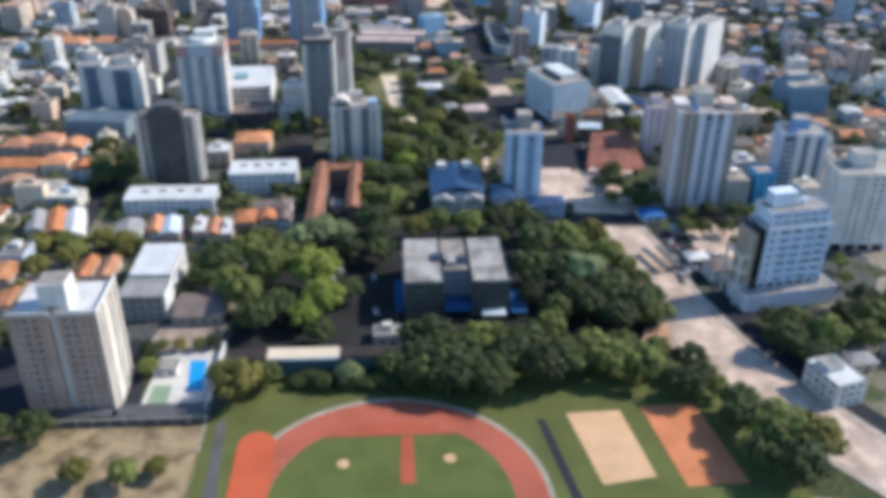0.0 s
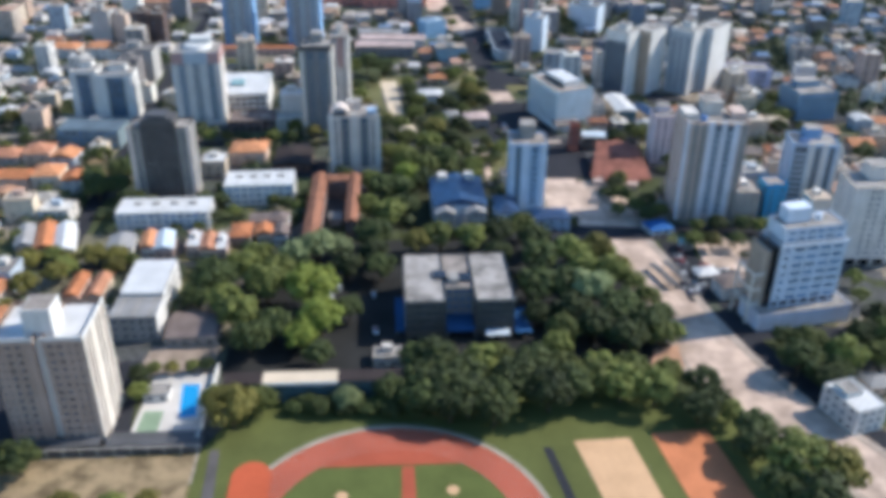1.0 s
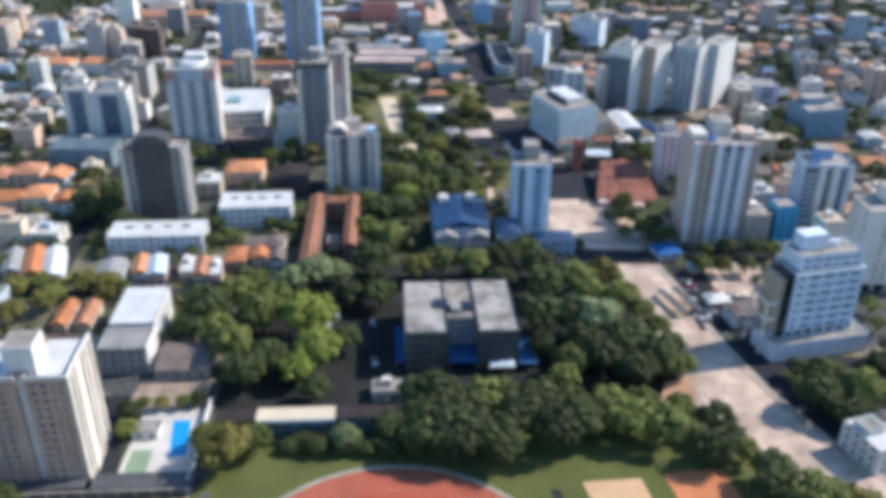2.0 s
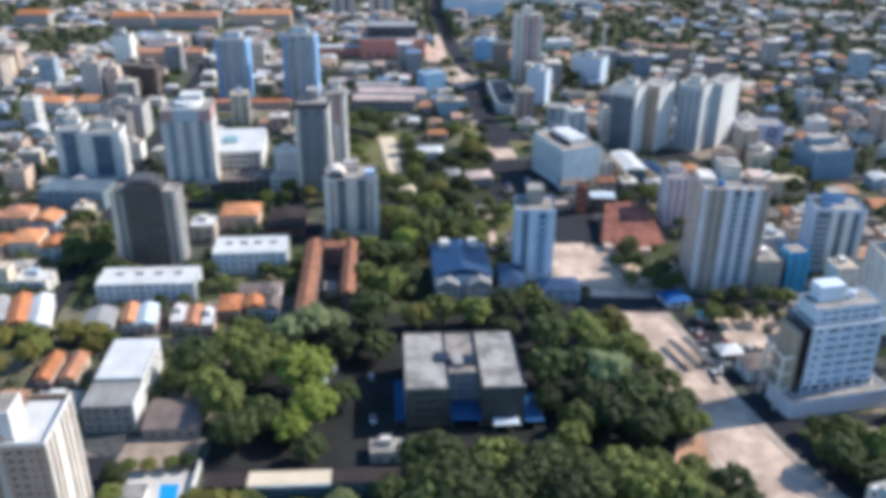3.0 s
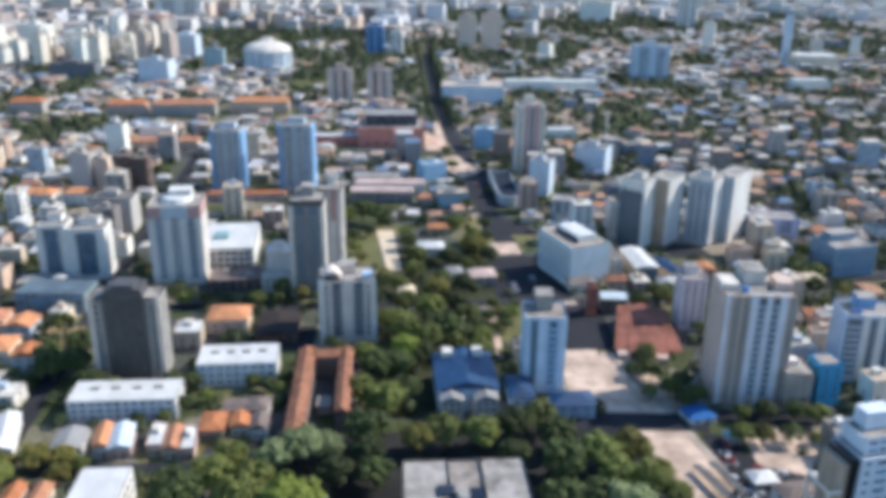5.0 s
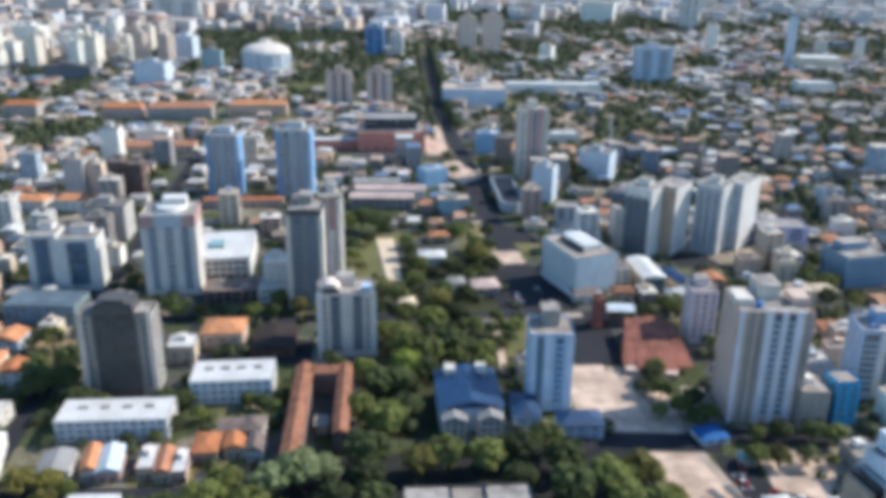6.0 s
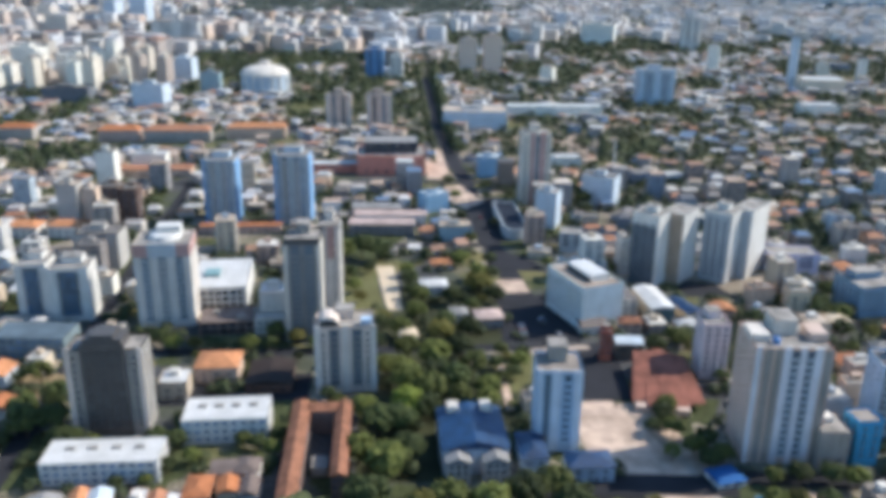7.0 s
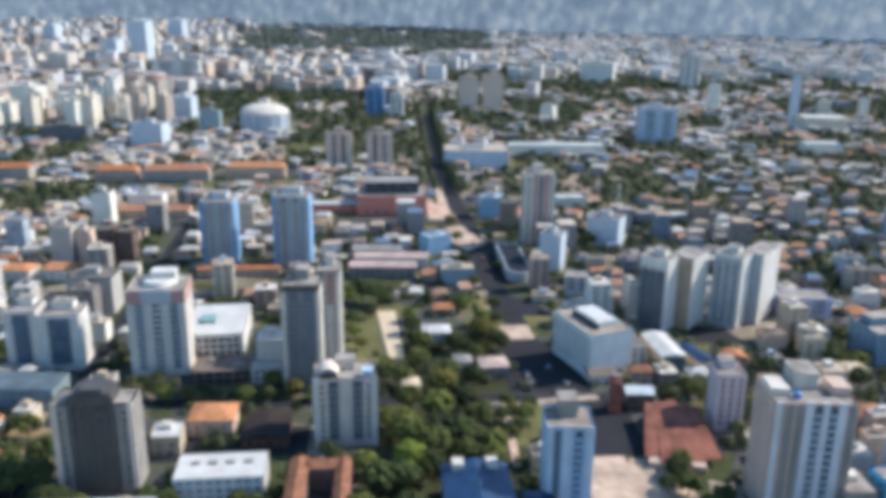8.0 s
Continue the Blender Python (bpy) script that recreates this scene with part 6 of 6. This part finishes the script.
PARK = ((56, 452, 4, "dark"), (60, 462, 5, "mid"), (53, 476, 4, "mid"), (-20, 560, 5, "mid"), (-22, 580, 5, "dark"), (-16, 545, 4, "olive"), (-12, 590, 4, "dark"), (12, 566, 6, "dark"), (11, 584, 5, "mid"), (13, 550, 5, "dark"), (50, 447, 4, "mid"), (63, 472, 4, "dark"), (55, 470, 3, "olive"), (66, 446, 3, "mid"), (49, 462, 4, "dark"), (7, 420, 8, "light"), (20, 465, 8, "mid"), (28, 441, 8, "dark"), (8, 474, 7, "mid"), (25, 492, 7, "olive"), (17, 431, 8, "mid"), (33, 473, 7, "dark"), (50, 553, 8, "olive"), (-17, 617, 9, "dark"),
        (-5, 610, 8, "dark"), (-28, 611, 8, "mid"), (52, 576, 6, "mid"), (58, 541, 6, "dark"), (17, 542, 6, "mid"), (38, 456, 7, "mid"), (42, 436, 6, "mid"), (40, 500, 6, "dark"), (5, 500, 6, "mid"))
STREET_TREES = ((228, 511, 6, "dark"), (238, 507, 6, "mid"), (244, 512, 5, "dark"), (234, 522, 6, "dark"), (247, 540, 6, "mid"), (117, 386, 5, "mid"), (120, 377, 5, "dark"), (113, 400, 5, "mid"), (124, 392, 5, "dark"), (134, 350, 5, "mid"), (142, 349, 5, "olive"), (141, 255, 8, "dark"), (158, 257, 8, "mid"), (148, 246, 6, "dark"), (153, 251, 6, "dark"), (150, 266, 7, "mid"), (172, 270, 7, "dark"),
                (172, 256, 7, "mid"), (143, 273, 5, "dark"), (180, 268, 8, "mid"), (192, 270, 8, "dark"), (200, 280, 8, "mid"), (184, 281, 7, "dark"), (150, 366, 5, "dark"), (162, 365, 5, "dark"), (170, 362, 5, "mid"), (140, 366, 4, "mid"), (112, 408, 4, "dark"), (108, 384, 4, "mid"), (126, 380, 5, "mid"))
LEFT_TREES = ((-138, 343, 5, "olive"), (-128, 345, 6, "olive"), (-119, 347, 5, "olive"), (-112, 343, 4, "mid"), (-146, 348, 5, "mid"), (-154, 342, 6, "olive"), (-84, 384, 4, "dark"), (-76, 390, 4, "mid"), (-52, 398, 4, "dark"), (-150, 424, 7, "dark"), (-136, 416, 7, "dark"), (-113, 217, 7, "dark"), (-117, 336, 5, "olive"), (-137, 335, 6, "mid"), (-149, 322, 6, "olive"), (-139, 331, 6, "olive"), (-145, 412, 8, "dark"), (-139, 432, 8, "dark"), (-87, 252, 4, "mid"),
              (-89, 262, 4, "dark"), (-95, 199, 5, "olive"), (-81, 198, 5, "mid"), (-72, 201, 4, "olive"), (-168, 368, 4, "mid"), (-104, 487, 5, "mid"), (-95, 489, 4, "olive"), (-126, 214, 8, "dark"), (-133, 266, 8, "dark"), (-128, 402, 6, "dark"))
AVENUE_TREES = ((147, 770, 7, "dark"), (149, 748, 6, "mid"), (148, 727, 7, "dark"), (144, 702, 6, "dark"), (146, 686, 5, "mid"), (62, 600, 5, "dark"), (97, 596, 4, "mid"), (54, 640, 5, "mid"), (74, 676, 4, "dark"), (52, 690, 5, "dark"), (77, 745, 4, "mid"), (52, 745, 5, "mid"), (78, 770, 5, "dark"), (50, 790, 5, "dark"),
                (60, 575, 5, "dark"), (44, 600, 6, "mid"), (34, 540, 6, "dark"), (44, 528, 5, "mid"), (14, 520, 6, "mid"), (28, 506, 6, "dark"), (-2, 458, 6, "mid"), (18, 446, 7, "dark"))
DK_TREES = ((-124, 403, 5, "dark"), (-116, 401, 4, "mid"), (-92, 402, 5, "dark"), (-84, 400, 5, "dark"), (-82, 412, 5, "dark"), (-45, 404, 4, "dark"), (-46, 394, 4, "mid"), (-100, 375, 3, "dark"), (-90, 376, 3, "mid"), (-58, 400, 4, "mid"))
SHADE_ROW = ((8, 240, 8, "dark"), (17, 236, 8, "dark"), (-3, 247, 6, "dark"), (-85, 266, 3, "mid"), (-79, 266.5, 3, "olive"), (-72, 267, 3, "mid"), (-67, 268, 3, "dark"), (112, 412, 5, "dark"), (116, 418, 5, "mid"), (106, 403, 4, "dark"), (128, 474, 6, "dark"), (140, 479, 7, "mid"), (146, 484, 6, "dark"), (13, 242, 9, "dark"), (23, 238, 9, "dark"), (31, 233, 7, "dark"), (-68, 486, 5, "mid"), (-58, 488, 4, "dark"), (-26, 490, 5, "dark"), (-36, 488, 4, "mid"), (-112, 494, 5, "dark"), (-46, 492, 5, "olive"), (7, 263, 7, "dark"), (24, 252, 8, "dark"), (36, 260, 7, "mid"), (47, 256, 8, "dark"), (58, 244, 8, "dark"), (70, 254, 7, "mid"), (81, 252, 7, "mid"), (104, 236, 6, "dark"), (109, 212, 7, "dark"), (-28, 268, 6, "dark"),
             (-20, 330, 7, "dark"), (-6, 328, 7, "dark"), (44, 338, 7, "dark"))
# Dark shrubs added over the shaded lawn to darken the band below the terrace.
SHRUBS = [(x, 244.5 - 0.10 * (x + 34) + (1.5 if i % 2 else -1.0), 3.4 + 0.5 * (i % 3), "dark") for i, x in enumerate(range(-34, 8, 4))]
for x, y, r, tone in SHRUBS:
    t = thing("shrub", pose(x, y, 0, 0, 0, trng.uniform(0, 360)), "dark green shrub added to deepen the shade below the terrace", "shrub", "shrubs")
    piece("stem", trng.choice(TRUNKS), t, Matrix.Diagonal((r, r, r * 0.7, 1)))
    piece("crown", trng.choice(NEAR[tone]), t, Matrix.Translation((0, 0, r * 0.75)) @ Matrix.Diagonal((r, r, r * 0.9, 1)))
for grove in (ROW_TRACK, AVENUE_TREES, DK_TREES, SHADE_ROW, ROW_CORNER, GROVE_LEFT, GROVE_BACK, GROVE_RIGHT, PARK, STREET_TREES, LEFT_TREES):
    for x, y, r, tone in grove:
        tree(x, y, r, tone, tall=0.95)
        FOOT.append((x, y, r * 0.6, r * 0.6))

# ---- fill of houses between the large buildings ----
def near_line(line, x, y, reach):
    p = Vector((x, y))
    for a, b in zip(line, line[1:]):
        a, b = Vector(a), Vector(b)
        d = b - a
        k = max(0.0, min(1.0, (p - a).dot(d) / d.length_squared))
        if (p - (a + d * k)).length < reach:
            return True
    return False


def free(x, y, r):
    if any(abs(x - fx) < hw + r and abs(y - fy) < hd + r for fx, fy, hw, hd in FOOT):
        return False
    if near_line(AVENUE, x, y, 14 + r) or any(near_line(l, x, y, w / 2 + r) for l, w in STREETS):
        return False
    if 116 < x < 152 and 296 < y < 362:
        return False
    if -64 < x < 114 and y < 372 or x < -62 and y < 278 or 96 < x < 130 and 366 < y < 430:
        return False
    return True


FOOT += [(-9, 574, 20, 36), (78, 606, 18, 24), (58, 459, 13, 21), (-131, 478, 12, 14), (-112, 470, 12, 12), (-50, 458, 16, 14), (4, 806, 40, 18), (-108, 404, 24, 7), (-60, 398, 10, 6), (-60, 436, 26, 8), (24, 581, 11, 8), (147, 560, 9, 8), (186, 550, 15, 9), (178, 560, 8, 10)]
KIND_LABEL = {"gable": "small house with a pitched roof among neighbours", "hip": "house with a hipped roof among neighbours", "flat": "small flat-roofed building among houses"}
frng = random.Random(5)
VARIANTS = []
for i in range(26):
    kind = ("flat", "gable", "hip", "flat", "gable")[i % 5]
    w, d = frng.uniform(8, 15), frng.uniform(8, 14)
    h = frng.choice((3.4, 3.8, 4.2, 6.2, 6.6, 4.0)) if kind != "flat" else frng.choice((3.8, 6.8, 7.0, 9.8, 12.8))
    VARIANTS.append((w, d, h, kind, ("x", "y")[i % 2], frng.uniform(1.6, 2.6)))
masters = {}
fill_trees, n_houses, late = 0, 0, []
gy = 300.0
while gy < 800:
    gx = -0.62 * (gy - 60) - 20
    while gx < 0.62 * (gy - 60) + 40:
        x, y = gx + frng.uniform(-4, 4), gy + frng.uniform(-4, 4)
        gx += 16.0
        wooded = (-25 < x < 60 and 372 < y < 565)
        if y > 520 or n_houses >= 190:
            if free(x, y, 6.0) and not wooded:
                late.append((x, y))
        elif free(x, y, 6.0) and not wooded and frng.random() < 0.86:
            n_houses += 1
            k = frng.randrange(26)
            w, d, h, kind, along, rise = VARIANTS[k]
            m = pose(x, y, 0, 0, 0, frng.uniform(-5, 5))
            if k in masters:
                copy_thing(masters[k], m)
            else:
                masters[k] = house("house", m, w, d, h, M_FLATROOF if kind == "flat" else M_HOUSEROOF, M_HOUSEWALL, KIND_LABEL[kind], kind, along, rise, register=False)
            FOOT.append((x, y, max(w, d) / 2, max(w, d) / 2))
        elif free(x, y, 3.0) and frng.random() < (0.75 if wooded else 0.55):
            tree(x, y, frng.uniform(3.5, 6.5), frng.choice(("mid", "dark", "mid", "olive", "dark")), near=False)
            FOOT.append((x, y, 4, 4))
    gy += 15.5

# yard trees in the gaps
yard = []
for i in range(5200):
    y = frng.uniform(300, 800)
    x = frng.uniform(-0.6, 0.6) * (y - 40)
    if y < 560 and free(x, y, 1.2) and fill_trees < 430:
        fill_trees += 1
        r = frng.uniform(2.2, 4.2)
        if fill_trees < 30:
            tree(x, y, r, frng.choice(("mid", "dark", "mid", "olive")), near=False)
        else:
            yard.append((x, y, r))
        FOOT.append((x, y, r * 0.7, r * 0.7))

# ---- the town further off, too many to count ----
class Joined:
    def __init__(self):
        self.v, self.f, self.mi = [], [], []

    def box(self, x, y, w, d, h, yaw, roof=0.0):
        k = len(self.v)
        c, s = math.cos(yaw), math.sin(yaw)
        for z in (0, h):
            for u, q in ((-w, -d), (w, -d), (w, d), (-w, d)):
                self.v.append((x + (u * c - q * s) / 2, y + (u * s + q * c) / 2, z))
        for q in ((0, 1, 5, 4), (1, 2, 6, 5), (2, 3, 7, 6), (3, 0, 4, 7)):
            self.f.append(tuple(k + i for i in q))
            self.mi.append(0)
        k2 = len(self.v)
        self.v += [self.v[k + i] for i in (4, 5, 6, 7)]
        if roof:
            for u in (-0.5, 0.5):
                self.v.append((x + u * w * 0.6 * c, y + u * w * 0.6 * s, h + roof))
            for q in ((0, 1, 5, 4), (2, 3, 4, 5), (1, 2, 5), (3, 0, 4)):
                self.f.append(tuple(k2 + i for i in q))
                self.mi.append(1)
        else:
            self.f.append((k2, k2 + 1, k2 + 2, k2 + 3))
            self.mi.append(1)

    def make(self, name, mats, label, category):
        me = bpy.data.meshes.new(name)
        me.from_pydata(self.v, [], self.f)
        me.polygons.foreach_set("material_index", self.mi)
        for m in mats:
            me.materials.append(m)
        return tagged(new(name, me), label, category, "", "stuff")


def woods_here(x, y):
    """Whether a park or wood stands there, by broad noise and the known green places."""
    if noise.noise(Vector((x * 0.02, y * 0.012, 8.1))) > (0.30 if x < 60 else 0.22) and y < 1700:
        return False
    if -120 < x < 60 and 1060 < y < 1480 and not (-80 < x < 20 and y < 1075):
        return True
    if -350 < x < -30 and 1330 < y < 1660 and abs(x + 160) + abs(y - 1285) > 60:
        return True
    if 100 < x < 290 and 1290 < y < 1500 or 300 < x < 700 and 1690 < y < 1830 or 620 < x < 860 and 1380 < y < 1560:
        return True
    ragged = 150 * noise.noise(Vector((x * 0.004, y * 0.003, 5.2))) + 70 * noise.noise(Vector((x * 0.02, y * 0.015, 1.7)))
    if -0.155 * y < x + ragged < 0.115 * y and 2520 < y + 2 * ragged < 3700:
        return noise.noise(Vector((x * 0.012, y * 0.009, 4.4))) < 0.33
    return y < 2450 and noise.noise(Vector((x * 0.011, y * 0.007, 3.3))) > (0.34 if x < 120 else 0.22)


far, pale, wood, brush = Joined(), Joined(), ([], []), ([], [])
grng = random.Random(21)


def far_tree(x, y, r, n, s):
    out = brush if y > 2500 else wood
    for i in range(n):
        d = Vector((grng.gauss(0, 1), grng.gauss(0, 1), abs(grng.gauss(0, 0.8)))).normalized()
        p = Vector((x, y, r * 0.5)) + Vector((d.x * r, d.y * r, d.z * r * 0.9)) * grng.uniform(0.7, 1.1)
        leaf_quad(out, p, (d + Vector((0, 0, 0.3))).normalized(), s, grng)


for x, y, r in yard:
    far_tree(x, y, r, 60, r * 0.24)
BLOCKS = {}


def mid_block(x, y):
    """One of a few kinds of low block of flats, as a thing of its own."""
    k = grng.randrange(12)
    m = pose(x, y, 0, 0, 0, grng.uniform(-6, 6))
    if k in BLOCKS:
        copy_thing(BLOCKS[k], m)
        return
    w, d, h = grng.uniform(9, 14), grng.uniform(9, 13), grng.choice((9.6, 12.6, 15.6, 21.6, 24.6))
    t = thing("apartment_block", m, "rendered block of flats standing among low houses", "building", "blocks of flats")
    block(t, w, d, h, M_HOUSEWALL, M_FLATROOF, parapet=0.6)
    part("lift_housing", box(-2, 0, h - 0.6, 1.6, 3, h + 2.2), M_HOUSEWALL, t)
    for f, span in (("front", w), ("right", d)):
        put_windows(t, w, d, f, [-span * 0.24, span * 0.24], int(h / 3), 0.3, 2.95, span * 0.3, 1.3)
    BLOCKS[k] = t


far_houses = 0
for x, y in late:
    q = grng.random()
    if q < 0.15 and y < 700:
        mid_block(x, y)
    elif far_houses < 80 and q < 0.70:
        far_houses += 1
        copy_thing(masters[grng.choice(sorted(masters))], pose(x, y, 0, 0, 0, grng.uniform(-6, 6)))
    elif q < 0.07:
        far.box(x, y, grng.uniform(10, 15), grng.uniform(10, 14), grng.uniform(14, 26), grng.uniform(-0.1, 0.1))
    elif q < (0.72 if x < 150 else 0.60):
        (pale if x < 20 and grng.random() < 0.35 else far).box(x, y, grng.uniform(8, 14.5), grng.uniform(8, 13.5), grng.choice((4, 4.5, 6.5, 7, 9.5)), grng.uniform(-0.1, 0.1), grng.choice((0, 1.6, 2.0, 2.4)))
    else:
        far_tree(x, y, grng.uniform(3.5, 6), 40, 1.5)
    for k in range(grng.randrange(2, 6)):
        far_tree(x + grng.uniform(-9, 9), y - 7 + grng.uniform(-2, 2), grng.uniform(2, 4.2), 26, 1.1)
FAR_TOWERS = {}


def far_tower(x, y):
    """One of a few kinds of tall block standing out of the far town."""
    k = grng.randrange(9)
    m = pose(x, y, 0, 0, 0, math.degrees(grng.choice((0.0, -0.4, -0.5))) + grng.uniform(-6, 6))
    if k in FAR_TOWERS:
        copy_thing(FAR_TOWERS[k], m)
        return
    w, d, h = grng.uniform(13, 20), grng.uniform(12, 18), grng.uniform(20, 44)
    t = thing("apartment_tower", m, "tall pale apartment block rising from the far town", "tower", "far apartment towers")
    block(t, w, d, h, M_FARTOWER, M_FLATROOF, parapet=0.7)
    hut = part("lift_housing", box(-w * 0.2, -1, h - 0.7, w * 0.15, d * 0.3, h + 3), M_FARTOWER, t)
    part("cap", box(-w * 0.2 - 0.2, -1.2, h + 3, w * 0.15 + 0.2, d * 0.3 + 0.2, h + 3.25), M_FLATROOF, hut)
    FAR_TOWERS[k] = t


n_far = 0
y = 800.0
while y < 4080:
    step = 14.5 + (y - 800) * 0.0075
    half_w = 0.60 * (y - 60) + 60
    x = -half_w
    while x < half_w:
        px, py = x + grng.uniform(-0.3, 0.3) * step, y + grng.uniform(-0.3, 0.3) * step
        x += step * grng.uniform(0.85, 1.15)
        if y < 2300 and (y < 1450 and near_line(AVENUE, px, py, 17) or any(abs(px - fx) < hw + 8 and abs(py - fy) < hd + 8 for fx, fy, hw, hd in FOOT)):
            continue
        if woods_here(px, py):
            far_tree(px, py, step * 0.42, 26, step * 0.13)
            continue
        q = grng.random()
        yaw = grng.choice((0.0, -0.35, -0.5, -0.42)) + grng.uniform(-0.12, 0.12)
        tall = px < -60 + 0.05 * y and 1560 < y < 2600 or px < -330 and 1250 < y < 1600 or y > 2400
        band = 1850 < y < 3300 and px > -60
        chance = 0.30 if tall else (0.26 if band else (0.012 if y > 1200 else 0.0))
        for k in range(grng.randrange(0, 3) if px < 150 else grng.randrange(1, 4)):
            far_tree(px + grng.uniform(-0.5, 0.5) * step, py - step * 0.45, step * grng.uniform(0.12, 0.26), 14, step * 0.09)
        if -195 < px < -80 and 1495 < py < 1655 or -118 < px < -50 and 1100 < py < 1205 or 116 < px < 206 and 878 < py < 988:
            continue
        if q < chance and y < 1500 and n_far < 90:
            n_far += 1
            far_tower(px, py)
        elif q < chance:
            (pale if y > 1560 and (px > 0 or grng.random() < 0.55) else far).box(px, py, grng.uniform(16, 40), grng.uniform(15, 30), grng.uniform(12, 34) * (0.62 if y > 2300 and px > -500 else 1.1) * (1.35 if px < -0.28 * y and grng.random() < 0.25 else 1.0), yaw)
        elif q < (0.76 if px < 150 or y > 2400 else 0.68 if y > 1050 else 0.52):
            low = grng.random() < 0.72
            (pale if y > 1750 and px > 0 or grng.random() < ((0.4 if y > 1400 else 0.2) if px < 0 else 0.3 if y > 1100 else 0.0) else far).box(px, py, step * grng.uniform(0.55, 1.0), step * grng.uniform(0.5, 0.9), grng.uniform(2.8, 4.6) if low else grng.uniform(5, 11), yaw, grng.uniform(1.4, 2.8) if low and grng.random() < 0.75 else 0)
        elif q < (0.97 if y < 1800 else 0.84):
            far_tree(px, py, step * 0.3, 18, step * 0.12)
    y += step
# Tree rows added beside the far avenue, the right one taller to shade it.
for k in range(62):
    yy = 905 + 8.5 * k
    i = max(i for i, q in enumerate(AVENUE[:-1]) if q[1] <= yy)
    (xa, ya), (xb, yb) = AVENUE[i], AVENUE[i + 1]
    xx = xa + (xb - xa) * (yy - ya) / (yb - ya)
    far_tree(xx + 11, yy, grng.uniform(6.5, 9), 44, 2.0)
    if k % 2:
        far_tree(xx - 11, yy, grng.uniform(3.5, 5.5), 30, 1.5)
far.make("distant_town", [M_FARWALL, M_FARROOF], "white, grey and clay-roofed houses and blocks of the distant town", "town")
pale.make("distant_city", [M_PALEHAZEWALL, M_PALEHAZEROOF], "dense pale blocks and houses at the horizon, lightened further for haze", "town")
for name, lot, mat, label in (("distant_trees", wood, L_FAR, "dark green trees and woods between distant houses"), ("horizon_woods", brush, L_HAZED, "woods and groves near the horizon, leaves paled for haze")):
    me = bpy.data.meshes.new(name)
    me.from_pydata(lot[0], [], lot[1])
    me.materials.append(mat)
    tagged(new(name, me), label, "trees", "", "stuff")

# ---- cars ----
def car_masters():
    t = thing("car", pose(0, -420, 0), "parked car beside the road", "car", "parked cars")
    bm = soft_box(-0.88, -2.1, 0.32, 0.88, 2.1, 0.92, 0.14)
    part("body", bm, M_CAR, t)
    bm = bmesh.new()
    fs = add_box(bm, -0.76, -1.05, 0.9, 0.76, 1.35, 1.46)
    for v in fs[1].verts:
        v.co.x *= 0.82
        v.co.y = v.co.y * 0.72 + 0.05
    part("cabin", bm, M_BLACKGLASS, t)
    part("car_roof", box(-0.6, -0.68, 1.462, 0.6, 0.98, 1.50), M_CAR, t)
    for sx in (-0.8, 0.8):
        for sy in (-1.3, 1.3):
            bm = bmesh.new()
            bmesh.ops.create_cone(bm, cap_ends=True, segments=14, radius1=0.33, radius2=0.33, depth=0.2, matrix=pose(sx, sy, 0.33, 0, 90, 0))
            wheel = part("wheel", bm, M_RUBBER, t)
            bm = bmesh.new()
            bmesh.ops.create_cone(bm, cap_ends=True, segments=12, radius1=0.2, radius2=0.2, depth=0.22, matrix=pose(sx, sy, 0.33, 0, 90, 0))
            part("rim", bm, M_GREY, wheel)
    return t


car = car_masters()
first = True
for x, y, yaw in ((-103, 231.5, 90), (-98, 231.8, 90), (-112, 231.5, 90), (-26, 322, 5), (-23, 322, 3), (-26, 315, 4), (-9, 316, 2), (-8, 290, 8), (128, 318, 95), (131, 328, 94), (134, 334, 92), (137, 322, 95), (141, 330, 93),
                  (124, 312, 96), (124, 316, 94), (124, 320, 96), (125, 336, 95), (125, 340, 93), (125, 344, 95), (128, 349, 5), (68, 500, 90), (68, 505, 90), (68, 510, 90), (80, 512, 92), (80, 517, 90), (86, 500, 10), (121.5, 312, 96), (121.5, 316, 94), (121.5, 320, 95), (122, 328, 95), (64, 740, 4), (67, 700, 4)):
    z = 0.105 if near_line(AVENUE, x, y, 6.4) else 0.075
    if 119 < x < 132 and 306 < y < 357:
        z = 0.175
    if 56 < x < 96 and 490 < y < 552:
        z = 0.135
    m = pose(x, y, z, 0, 0, yaw)
    if first:
        car.matrix_basis, first = m, False
    else:
        copy_thing(car, m)
